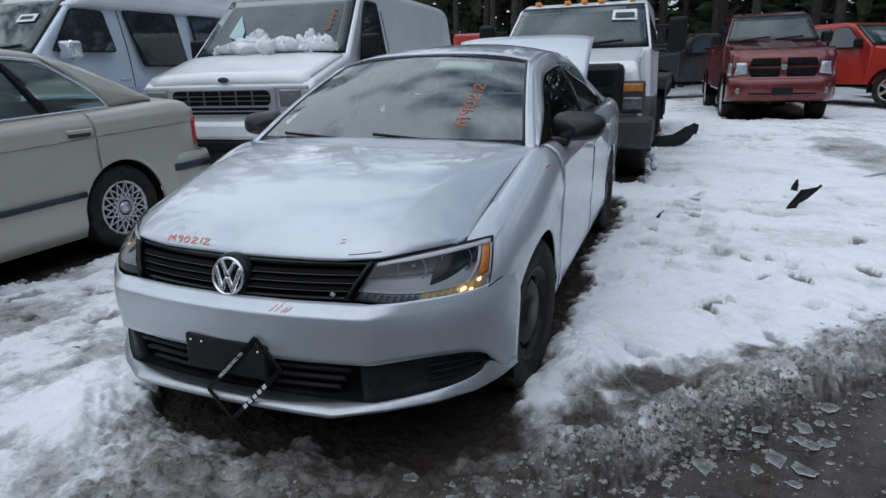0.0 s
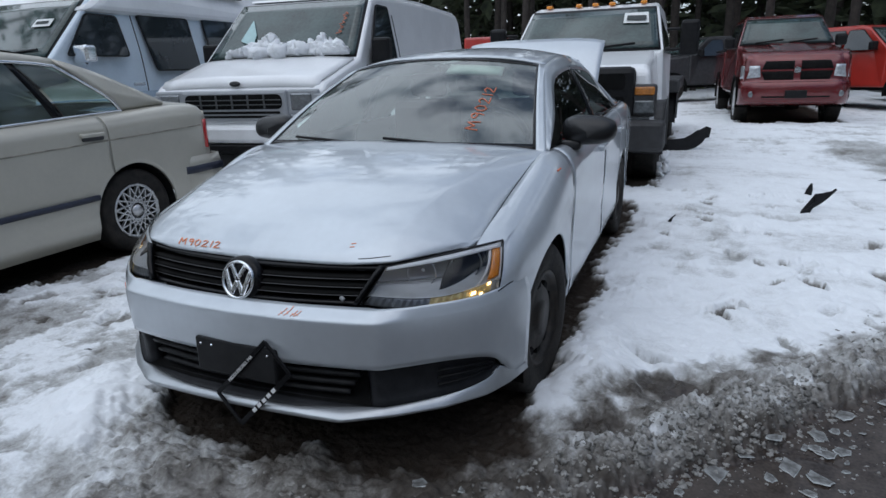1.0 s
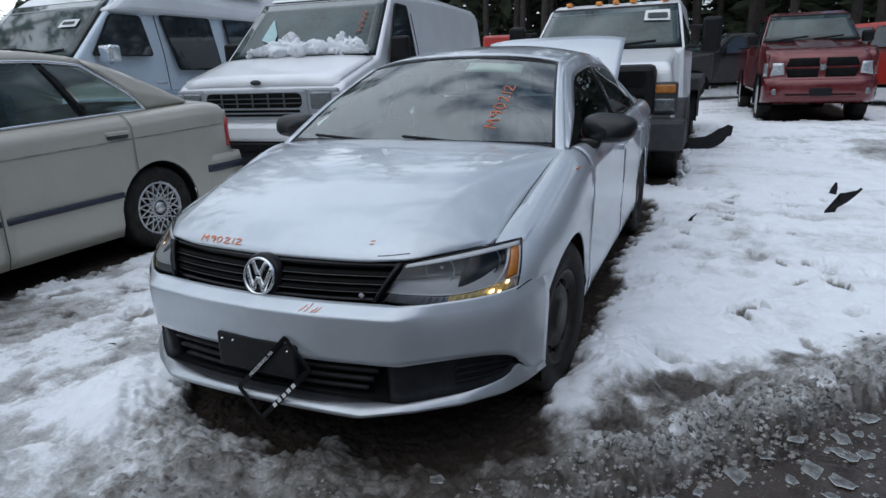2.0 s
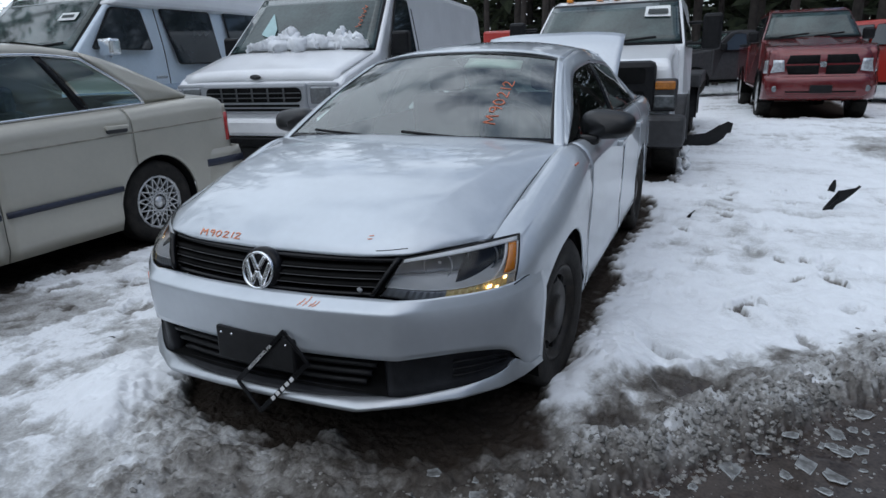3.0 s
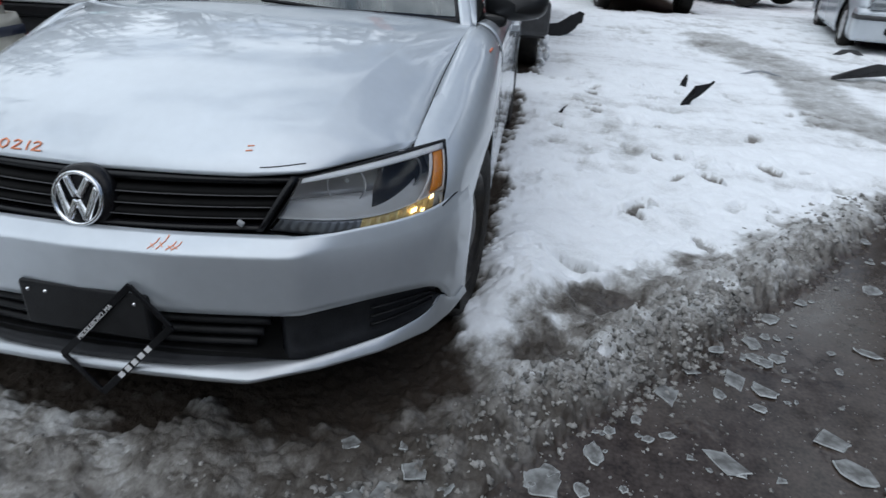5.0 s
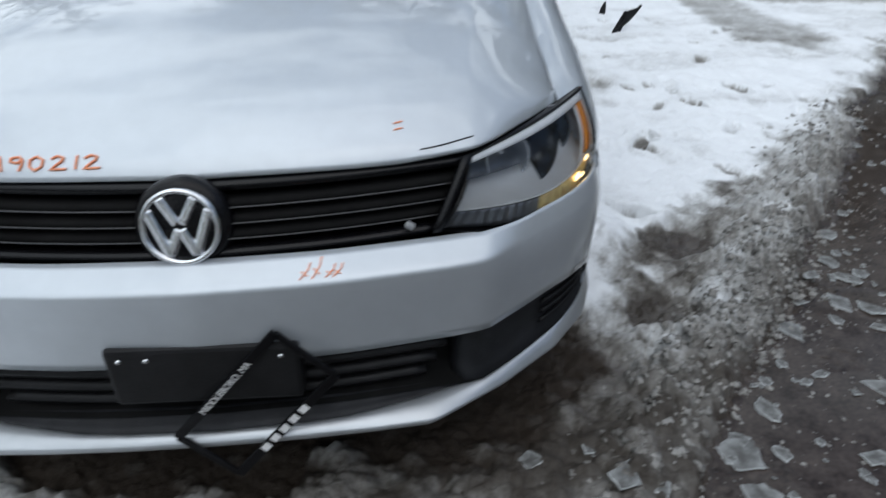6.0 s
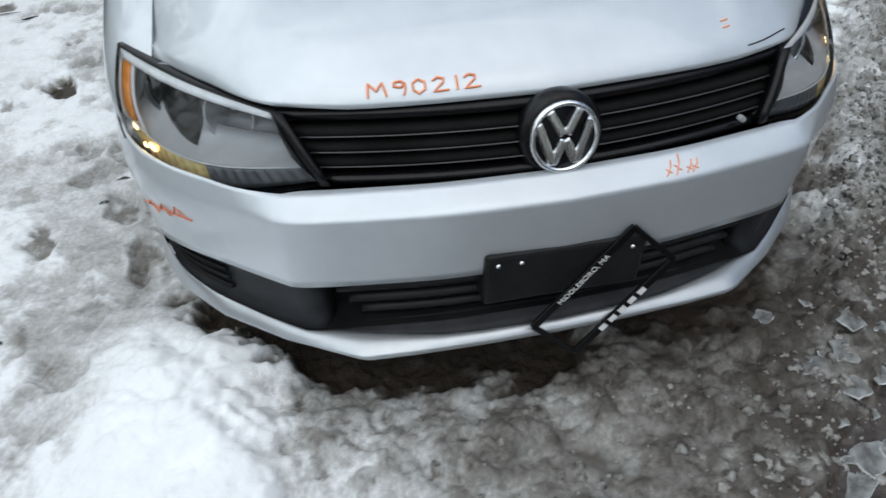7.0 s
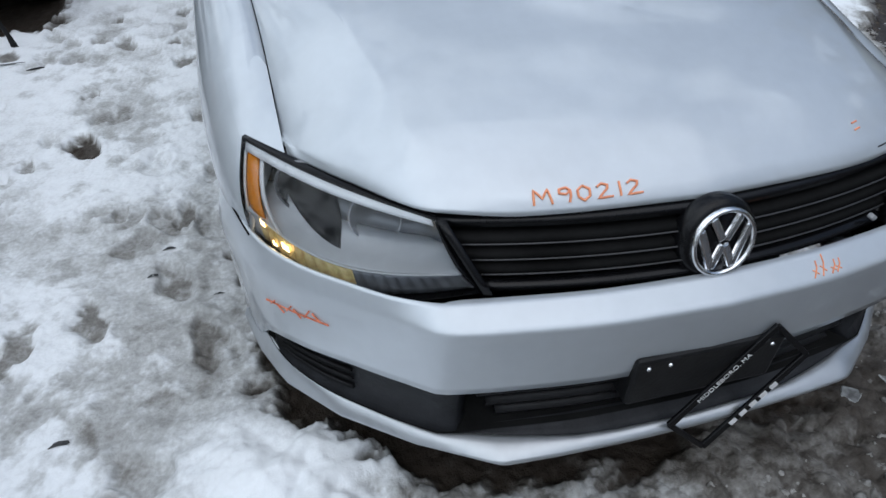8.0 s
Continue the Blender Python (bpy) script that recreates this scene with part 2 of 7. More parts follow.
SIDE_Y = [0.31, 0.42, 0.6, 0.8, 1.15, 1.5, 2.4, 3.3, 3.9, 4.2, 4.45]
SIDE_XT = [0.788, 0.708, 0.712, 0.722, 0.752, 0.785, 0.80, 0.79, 0.755, 0.73, 0.66]
SIDE_ZT = [0.607, 0.752, 0.815, 0.872, 0.955, 0.955, 0.975, 1.0, 1.01, 1.0, 0.97]
SIDE_W = [0.79, 0.835, 0.864, 0.876, 0.872, 0.868, 0.867, 0.864, 0.85, 0.828, 0.76]
SIDE_DS = [0.002, 0.14, 0.17, 0.19, 0.16, 0.13, 0.12, 0.13, 0.15, 0.17, 0.2]
AXLE_F, AXLE_R, WHEEL_R, ARCH = 0.80, 3.43, 0.315, 0.355


def side_bottom(y):
    z = 0.215
    if y < 0.475:
        z = 0.607
    for c in (AXLE_F, AXLE_R):
        if abs(y - c) < ARCH:
            z = max(z, 0.31 + math.sqrt(ARCH ** 2 - (y - c) ** 2))
    if y > AXLE_R + 0.3:
        z = max(z, 0.25 + 0.05 * (y - AXLE_R - 0.3))
    return z


def flank(y, t, sgn, push=0.0):
    """A place on the car's flank: y along the car, t from the upper edge (0) to the lower edge (1)."""
    xt, zt, w, ds = cub(y, SIDE_Y, SIDE_XT), cub(y, SIDE_Y, SIDE_ZT), cub(y, SIDE_Y, SIDE_W), cub(y, SIDE_Y, SIDE_DS)
    zb = side_bottom(y)
    if t < 0.35:
        k = t / 0.35
        x, z = xt + (w - xt) * (1 - (1 - k) ** 1.8), zt - ds * k ** 1.8
        z = max(z, zb)
    else:
        z = max(zt - ds, zb) + (zb - max(zt - ds, zb)) * (t - 0.35) / 0.65
        x = w
    x += np.interp(z, [0.2, 0.26, 0.32, 0.4, 0.55, 0.66, 0.8], [-0.045, -0.02, 0.0, -0.012, -0.006, 0.0, 0.0])
    return ((x + push) * sgn, y, z)


def ycols(a, b):
    """Columns along the car, closer together round the wheel arches."""
    ys = set(lin(a, b, max(2, int((b - a) / 0.05) + 1)))
    for c in (AXLE_F, AXLE_R):
        for k in range(25):
            y = c - ARCH * math.cos(math.pi * k / 24)
            if a < y < b:
                ys.add(y)
    return sorted(ys)


T_SIDE = [0, 0.05, 0.1, 0.16, 0.23, 0.29, 0.35, 0.45, 0.55, 0.65, 0.75, 0.85, 0.92, 1.0]


def hood_point(s, v):
    """s from -1 to 1 across, v from the nose (0) to the windshield (1)."""
    a = abs(s)
    fx = cub(a, [0, 0.35, 0.68, 0.85, 1.0], [0, 0.26, 0.485, 0.602, 0.70])
    fy = cub(a, [0, 0.35, 0.68, 0.85, 1.0], [0.042, 0.058, 0.106, 0.217, 0.338])
    fz = cub(a, [0, 0.35, 0.68, 0.85, 1.0], [0.736, 0.737, 0.737, 0.741, 0.745])
    rx, ry = 0.748 * a, 1.07 + 0.10 * a * a
    rz = 0.975 - 0.02 * a ** 3
    x = fx + (rx - fx) * v
    y = fy + (ry - fy) * v
    rise = 0.042 * (1 - a ** 4) + 0.028
    z = fz + (rz - fz) * v + rise * math.sin(math.pi * v ** 0.75) * 0.8
    z += 0.02 * (1 - a * a) * v
    z -= 0.009 * max(0, 1 - max(0, a - 0.5) / 0.2) * max(0, 1 - v / 0.022) ** 1.5
    yy = max(y, 0.42)
    ex, ez = cub(yy, SIDE_Y, SIDE_XT) - 0.0025 - 0.05 * (yy - y), cub(yy, SIDE_Y, SIDE_ZT) + 0.0005 - 0.10 * (yy - y)
    ac = 0.66 + 0.24 * v
    lift = (a / ac) ** 3 if a < ac else max(0, 1 - (a - ac) / (1 - ac))
    z += 0.006 * lift * math.sin(math.pi * min(0.93, 0.12 + v * 0.95)) * min(1, v / 0.3)
    k = max(0, (a - ac) / (1 - ac)) ** 1.12 * min(1, v / 0.08)
    z += 0.016 * min(1, v / 0.12) * (1 - v ** 4)
    x, z = x + (ex - x) * k, z + (ez - z) * k
    return (x * (1 if s >= 0 else -1), y, z)


def shut(y):
    return cub(y, SIDE_Y, SIDE_XT), cub(y, SIDE_Y, SIDE_ZT)


def wheel_mesh(parent, x, y, sgn, style, r=0.315, w=0.205, turn=0.0):
    """A wheel with tyre and rim at (x, y), its outer face at x towards sgn."""
    m = Matrix.Translation((x, y, r)) @ Matrix.Rotation(turn, 4, "Z") @ Matrix.Scale(sgn, 4, (1, 0, 0))
    rr = r * 0.64
    v, f = lathe([(0.07, -w), (0.07, -0.06), (0.001, -0.06)], 16, m)
    hub = mesh_part("wheel", v, f, M_VOID, parent)
    v, f = lathe([(rr, -w), (r * 0.93, -w), (r, -w * 0.88), (r, -0.035), (r * 0.985, -0.015), (r * 0.93, 0.0), (r * 0.8, 0.006), (rr + 0.01, -0.004), (rr, -0.012)], 40, m)
    t = mesh_part("tyre", v, f, M_TYRE, hub)
    prof = [(rr, -w), (rr, -0.012), (rr - 0.012, -0.006), (rr - 0.02, -0.03)]
    metal = M_STEELRIM if style == "steel" else M_ALLOY
    if style == "steel":
        prof += [(rr * 0.75, -0.05), (rr * 0.62, -0.025), (rr * 0.4, -0.03), (rr * 0.34, -0.012), (0.001, -0.012)]
        v, f = lathe(prof, 40, m)
        mesh_part("rim", v, f, metal, hub)
        for k in range(10):
            a = 2 * math.pi * k / 10
            mm = m @ Matrix.Rotation(a, 4, "X") @ Matrix.Translation((-0.035, 0, rr * 0.7))
            block("slot", -0.01, 0.006, -0.020, 0.020, -0.014, 0.014, M_VOID, hub, "", 0, mm)
    else:
        v, f = lathe(prof, 40, m)
        mesh_part("rim", v, f, metal, hub)
        n = 32 if style == "mesh" else 6
        for k in range(n):
            a = 2 * math.pi * k / n
            if style == "mesh":
                a = 2 * math.pi * (k // 2) / (n / 2)
                tilt = 0.52 if k % 2 else -0.52
                mm = m @ Matrix.Rotation(a, 4, "X") @ Matrix.Translation((-0.022, 0, rr * 0.60)) @ Matrix.Rotation(tilt, 4, "X")
                block("spoke", -0.012, 0.012, -0.0055, 0.0055, -rr * 0.46, rr * 0.46, metal, hub, "", 0.003, mm)
                continue
            mm = m @ Matrix.Rotation(a, 4, "X") @ Matrix.Translation((-0.022, 0, rr * 0.55))
            block("spoke", -0.012, 0.012, -0.03, 0.03, -rr * 0.45, rr * 0.45, metal, hub, "", 0.004, mm)
        v, f = lathe([(0.001, 0.0), (rr * 0.2, -0.002), (rr * 0.24, -0.02), (rr * 0.24, -0.06)], 20, m)
        mesh_part("hub_cap", v, f, metal, hub)
        v, f = lathe([(rr, -0.10), (0.001, -0.10)], 24, m)
        mesh_part("brake_disc", v, f, M_VOID, hub)
    return hub


def stroke_text(body, size, material, parent, fn, name="writing", label="", thin=0.05):
    """Handwritten characters out of strokes, laid on a surface: fn maps (x, y) of the writing to the world."""
    glyphs = {"M": [[(0, 0), (0.08, 1), (0.42, 0.35), (0.72, 1), (0.85, 0)]], "9": [[(0.62, 0.72), (0.45, 1), (0.12, 0.9), (0.1, 0.6), (0.4, 0.5), (0.62, 0.75), (0.6, 0.35), (0.5, 0)]],
              "0": [[(0.3, 1), (0.06, 0.7), (0.06, 0.25), (0.3, 0), (0.58, 0.25), (0.6, 0.7), (0.32, 1)]], "2": [[(0.05, 0.75), (0.28, 1), (0.55, 0.85), (0.5, 0.55), (0.05, 0.02), (0.72, 0.05)]],
              "1": [[(0.22, 1), (0.2, 0)]], "|": [[(0.1, 1), (0.3, 0)]]}
    adv = {"M": 1.12, "1": 0.48, "|": 0.35}
    x0, made = 0.0, []
    for ch in body:
        for st in glyphs[ch]:
            fine = []
            for a, b in zip(st[:-1], st[1:]):
                fine += [(a[0] + (b[0] - a[0]) * k / 4, a[1] + (b[1] - a[1]) * k / 4) for k in range(4)]
            fine.append(st[-1])
            made.append([fn((x0 + px) * size, py * size) for px, py in fine])
        x0 += adv.get(ch, 0.88)
    cu = bpy.data.curves.new(name, "CURVE")
    cu.dimensions, cu.bevel_depth, cu.bevel_resolution = "3D", size * thin, 1
    for st in made:
        sp = cu.splines.new("POLY")
        sp.points.add(len(st) - 1)
        for p, c in zip(sp.points, st):
            p.co = (*c, 1)
    cu.materials.append(material)
    ob = new(name, cu)
    ob.parent = parent
    return tagged(ob, label)


def headlight(parent, sgn):
    """The swept headlight: corners A inner bottom, B inner top, C outer top, D outer bottom."""
    A, B, C, D = Vector((0.42, 0.030, 0.612)), Vector((0.485, 0.108, 0.724)), Vector((0.775, 0.417, 0.749)), Vector((0.788, 0.315, 0.598))
    fl = sgn > 0

    def face(u, v, depth=0.0, grow=0.0):
        u, v = -grow + u * (1 + 2 * grow), -grow + v * (1 + 2 * grow)
        lo = A.lerp(D, u) + Vector((0.045, -0.055, -0.022)) * math.sin(math.pi * u)
        hi = B.lerp(C, u) + Vector((0.012, -0.016, 0.004)) * math.sin(math.pi * u)
        p = lo.lerp(hi, v) + Vector((0.012, -0.018, 0)) * math.sin(math.pi * v) - Vector((0.5, -0.8, 0.15)) * depth
        return Vector((p.x * sgn, p.y, p.z))

    def well(u, v):
        """How deep the housing lies behind the lens: a sloping floor, a back wall, a short roof."""
        ends = min(1.0, 0.45 + u / 0.25, 0.2 + (1 - u) / 0.10)
        return float(np.interp(v, [0, 0.29, 0.31, 0.55, 0.86, 0.93, 1.0], [0.030, 0.012, 0.014, 0.075, 0.082, 0.020, 0.006])) * ends
    lamp = sheet("headlight", lambda u, v: face(u, v, well(u, v)), lin(0, 1, 25), [0.295, 0.31, 0.37, 0.43, 0.49, 0.55], M_HLGREY, parent, "clear-lensed lamp with a pale grey floor", 0.003, fl)
    # back wall darker than the floor: shade inside the housing put into its colour
    sheet("back_wall", lambda u, v: face(u, v, well(u, v)), lin(0, 1, 25), [0.55, 0.63, 0.7, 0.8, 0.86, 0.90, 0.93, 1.0], M_LAMPDARK, lamp, "dark grey back wall of the lamp", 0.003, fl)
    rim = [(k / 16, 0.0) for k in range(16)] + [(1.0, k / 8) for k in range(8)] + [(1 - k / 16, 1.0) for k in range(16)] + [(0.0, 1 - k / 8) for k in range(8)]
    n = len(rim)
    v = [face(a, b, d, g) for a, b in rim for d, g in ((0.06, -0.004), (-0.002, -0.004), (-0.002, 0.005), (0.03, 0.007))]
    f = [(4 * i + j, 4 * i + j + 1, 4 * ((i + 1) % n) + j + 1, 4 * ((i + 1) % n) + j) for i in range(n) for j in range(3)]
    mesh_part("bezel", v, f, M_GLOSSBLACK, lamp, "black rubber edge")
    sheet("upper_seal", lambda u, v: face(u, 0.986 + 0.020 * v, -0.003 + 0.002 * v), lin(0, 1, 18), lin(0, 1, 3), M_BLACK, lamp, "black seal along the upper edge", 0.003, fl)
    # two bowls in the back wall, each with a ring, a bulb shield and a bulb
    ax = Vector((0.30 * sgn, -0.94, 0.14)).normalized()
    for u, w_, r, mt, name in ((0.335, 0.70, 0.046, M_INNERBOWL, "reflector"), (0.70, 0.73, 0.050, M_BOWL, "outer_reflector")):
        m = Matrix.Translation(face(u, w_, 0.066)) @ ax.to_track_quat("X", "Z").to_matrix().to_4x4()
        vv, ff = lathe([(r, 0.014), (r * 0.96, 0.0), (r * 0.84, -0.022), (r * 0.6, -0.038), (r * 0.3, -0.047), (0.010, -0.050)], 36, m)
        bowl = mesh_part(name, vv, ff, mt, lamp, "deep bright reflector bowl")
        vv, ff = lathe([(r * 1.0, 0.004), (r * 1.05, 0.014), (r * 1.0, 0.020), (r * 0.95, 0.013)], 36, m, True)
        mesh_part("ring", vv, ff, M_REFLECT if mt is M_INNERBOWL else M_BARRING, bowl, "bright ring")
        vv, ff = lathe([(0.010, -0.046), (0.010, -0.022), (0.007, -0.015), (0.001, -0.013)], 16, m)
        mesh_part("bulb", vv, ff, M_HLGREY, bowl)

    def dark(q, v):
        uin = 0.485 + 0.07 * v
        uu = uin + (0.860 - uin) * q
        low = 0.40 + 0.20 * max(0, (uu - 0.485) / 0.387) ** 1.5
        vv = low + (0.88 - low) * v
        return face(uu, vv, max(0.004, well(uu, vv) - 0.006))
    sheet("inner_panel", dark, lin(0, 1, 16), lin(0, 1, 12), M_BLACK, lamp, "dark slanting inner panel", 0.003, fl)
    sheet("top_trim", lambda u, v: face(0.02 + 0.96 * u, 0.895 + 0.09 * v, 0.001), lin(0, 1, 18), lin(0, 1, 3), M_TRIM, lamp, "bright strip along the upper edge", 0.003, fl)
    sheet("side_marker", lambda u, v: face(0.900 + 0.078 * u - 0.026 * (1 - v) ** 2 * (1 - u), 0.35 + 0.54 * v, 0.010 - 0.004 * math.sin(math.pi * u)), lin(0, 1, 7), lin(0, 1, 9), M_AMBER, lamp, "amber side marker", 0.004, fl)
    sheet("marker_trim", lambda u, v: face(0.868 + 0.024 * u - 0.10 * (1 - v) ** 3, 0.31 + 0.60 * v, 0.008), lin(0, 1, 3), lin(0, 1, 13), M_TRIM, lamp, "pale strip between bowl and marker", 0.004, fl)
    sheet("outer_trim", lambda u, v: face(0.981 + 0.013 * u, 0.26 + 0.62 * v, 0.006), lin(0, 1, 3), lin(0, 1, 9), M_TRIM, lamp, "", 0.003, fl)
    # the strip along the foot: smoked inside, golden and faceted outside
    def strip(u0, u1, v):
        """A length of the foot strip, with facets as deep as v."""
        return lambda u, q: face(u0 + (u1 - u0) * u, 0.035 + (0.25 + 0.06 * max(0, u0 + (u1 - u0) * u - 0.45)) * q, 0.012 + v * abs(math.sin(9 * math.pi * u)))
    sheet("turn_signal", strip(0.43, 0.925, 0.003), lin(0, 1, 55), lin(0, 1, 5), M_TURN, lamp, "golden faceted turn signal", 0.003, fl)
    sheet("clear_end", strip(0.925, 0.985, 0.002), lin(0, 1, 5), lin(0, 1, 5), M_HLGREY, lamp, "", 0.003, fl)
    sheet("lower_panel", strip(0.03, 0.43, 0.003), lin(0, 1, 40), lin(0, 1, 5), M_BARRING, lamp, "smoked strip along the foot", 0.003, fl)
    sheet("lower_trim", lambda u, v: face(0.03 + 0.87 * u, 0.285 + 0.016 * v + 0.05 * max(0, 0.87 * u - 0.42), 0.008), lin(0, 1, 20), lin(0, 1, 3), M_TRIM, lamp, "thin bright line above the foot strip", 0.003, fl)
    for u0, u1, v0, v1 in ((0.745, 0.785, 0.16, 0.225), (0.885, 0.912, 0.24, 0.30), (0.825, 0.85, 0.11, 0.15)):
        sheet("bulb", lambda u, v: face(u0 + (u1 - u0) * u, v0 + (v1 - v0) * v, 0.009 - 0.004 * math.sin(math.pi * u) * math.sin(math.pi * v)), lin(0, 1, 7), lin(0, 1, 5), M_GLOW, lamp, "lit warm bulb", 0.003, fl)
    lens = sheet("lens", lambda u, v: face(u, v, -0.002), lin(0, 1, 17), lin(0, 1, 9), M_CLEAR, lamp, "clear plastic lens", 0.0, fl)
    lens.visible_shadow = False
    return lamp


def build_jetta():
    car = thing("sedan_car", pose(0, 0, 0), "silver four-door sedan with its trunk open, parked in slushy snow", "car")
    # front bumper, upper skin and lip
    us = sorted(set(lin(-1, 1, 97)) | {sg * a for a in (0.845, 0.85, 0.86, 0.87, 0.575, 0.585, 0.595, 0.605) for sg in (-1, 1)})
    def upper(u, t):
        zb = vent_edge(min(abs(u), 0.84), True)
        if abs(u) > 0.84:
            zb = 0.340 + 1.3 * (vent_tail(abs(u)) - 0.340)
        zs = [0.614, 0.607, 0.600, 0.594, 0.589, 0.585, 0.582, 0.579, 0.575]
        if t < 9:
            return nose(u, zs[t])
        k = (t - 8) / 8
        return nose(u, zs[8] + (zb - zs[8]) * k)
    bumper = sheet("front_bumper", upper, us, list(range(17)), M_SILVER, car, "silver bumper skin with a sharp crease", 0.006)
    LIP_X, LIP_Y = [0.0, 0.15, 0.30, 0.40, 0.42, 0.55, 0.68, 0.78, 0.83, 0.86], [-0.107, -0.105, -0.098, -0.090, -0.081, 0.000, 0.106, 0.226, 0.345, 0.475]
    def lip(q, t, sill=False):
        """q runs across the car, t from the opening's edge down and under."""
        a = abs(q)
        sg = 1 if q >= 0 else -1
        u = float(np.interp(a, [cub(w, BUMP_S, BUMP_X) for w in lin(0, 1, 41)], lin(0, 1, 41)))
        hi = vent_edge(min(u, 0.84), False)
        if u > 0.84:
            hi = vent_tail(u)
        top = Vector(nose(u * sg, hi, 0.004))
        y = float(np.interp(a, LIP_X, LIP_Y))
        zf = 0.265 - 0.024 * max(0, a - 0.42)
        front = Vector((q, y, zf + 0.006))
        edge = top.lerp(front, float(np.interp(a, [0, 0.22, 0.37, 0.44, 0.6], [0.60, 0.55, 0.26, 0.10, 0.0])))
        if sill:
            return tuple(top.lerp(edge, t) + Vector((0, 0.004 * (1 - t) + 0.001, -0.002 - 0.003 * math.sin(math.pi * t))))
        top = edge
        if t < 6:
            k = [0, 0.15, 0.4, 0.7, 0.9, 1.0][t]
            p = top.lerp(front, k)
            p.z += 0.006 * math.sin(math.pi * k)
            return tuple(p)
        return (q * (1 - 0.02 * (t - 5)), y + [0.002, 0.010, 0.10][t - 6], zf + [-0.004, -0.012, -0.020][t - 6])
    xs = [0.0, 0.08, 0.16, 0.24, 0.30, 0.35, 0.385, 0.395, 0.405, 0.42] + lin(0.45, 0.857, 26)
    sheet("lip", lip, [-x for x in xs[:0:-1]] + xs, list(range(9)), M_LIPSILVER, bumper, "silver lip in a darker silver than the bumper", 0.006)
    sheet("sill", lambda q, t: lip(q, t, True), lin(-0.58, 0.58, 41), [-0.3, 0, 0.5, 1.05], M_DARKGREY, bumper, "dark sill behind the lip", 0.004)
    for sgn in (1, -1):
        tube("seam", [nose(sgn * u, 0.602 + 0.013 * math.sin(math.pi * (0.12 + 0.7 * (u - 0.835) / 0.16)), -0.0005) for u in lin(0.835, 0.985, 20)], 0.0022, M_VOID, bumper, "dark joint between bumper and fender")
    # lower opening: recess, slats, side panels
    def recess(u, t):
        a = abs(u)
        zt, zb = vent_edge(min(a, 0.84), True), vent_edge(min(a, 0.84), False)
        prof = [(zt, 0.002), (zt - 0.006, 0.03), (zt - 0.01, 0.07), (zb + 0.01, 0.07), (zb + 0.004, 0.03), (zb, 0.002)]
        z, d = prof[t]
        if a > 0.42:
            d = min(d, 0.05)
        return nose(u, z, d)
    sheet("lower_grille", recess, lin(-0.84, 0.84, 85), list(range(6)), M_VOID, bumper, "dark lower air intake", 0.0, True)
    for k in range(3):
        zc = 0.392 - 0.034 * k
        half = 0.385 - 0.018 * k
        sheet("slat", lambda u, t: nose(u, zc + [0.010, 0.004, -0.010, -0.008][t], [0.05, 0.018, 0.022, 0.05][t]), lin(-half, half, 31), [0, 1, 2, 3], M_BLACK, bumper, "", 0.004)
    for sgn in (1, -1):
        def panel(u, t):
            a = 0.40 + 0.44 * u
            zt, zb = vent_edge(a, True), vent_edge(a, False)
            d = [0.004, 0.016, 0.02, 0.018, 0.004][t]
            if u < 0.03:
                d += 0.03
            return nose(a * sgn, zt + (zb - zt) * [0, 0.12, 0.5, 0.88, 1][t], d)
        sheet("vent_panel", panel, lin(0, 1, 25), [0, 1, 2, 3, 4], M_DARKGREY, bumper, "dark grey blank panel of the intake", 0.004, sgn < 0)
        for k in range(3):
            def rib(u, t):
                a = 0.62 + 0.19 * u
                zt, zb = vent_edge(a, True), vent_edge(a, False)
                c = zt + (zb - zt) * (0.3 + 0.2 * k)
                return nose(a * sgn, c + [0.005, 0.0, -0.006][t] * (1 - 0.6 * u), [0.016, 0.006, 0.016][t])
            sheet("rib", rib, lin(0, 1, 10), [0, 1, 2], M_BLACK, bumper, "", 0.003, sgn < 0)
    # grille
    def gril(s, t, d=0.0):
        a = abs(s)
        top = Vector((0.485 * s, 0.040 + 0.068 * a * a, 0.720 + 0.002 * a))
        bot = Vector((0.42 * s, -0.018 + 0.053 * a * a, 0.614))
        p = top.lerp(bot, t)
        return (p.x, p.y - 0.006 * math.sin(math.pi * t) + d, p.z)
    grille = sheet("grille", lambda s, t: gril(s, t, 0.05), lin(-1, 1, 31), lin(0, 1, 5), M_VOID, car, "black grille with three thin slats", 0.003)
    for t0, t1, nm in ((-0.01, 0.10, "upper_bar"), (0.93, 1.02, "lower_bar")):
        sheet(nm, lambda s, t: gril(s, [t0, t0, t1, t1][t], [0.05, -0.002, -0.002, 0.05][t]), lin(-1, 1, 31), [0, 1, 2, 3], M_GLOSSBLACK, grille, "", 0.003)
    for k in range(3):
        c = 0.30 + 0.215 * k
        sheet("slat", lambda s, t: gril(s, c + [-0.085, -0.05, 0.03, 0.03][t], [0.045, 0.006, 0.0, 0.045][t]), lin(-0.985, 0.985, 31), [0, 1, 2, 3], M_VOID, grille, "black slat with a pale front edge", 0.003)
        sheet("slat_edge", lambda s, t: gril(s, c + [0.012, 0.03][t], [-0.0035, -0.0035][t]), lin(-0.985, 0.985, 31), [0, 1], M_SLATEDGE, grille, "", 0.002)
    for sgn in (1, -1):
        sheet("end_bar", lambda t, q: gril(sgn * [1.0, 0.965][q], t, -0.003), lin(0, 1, 6), [0, 1], M_GLOSSBLACK, grille, "", 0.02, sgn > 0)
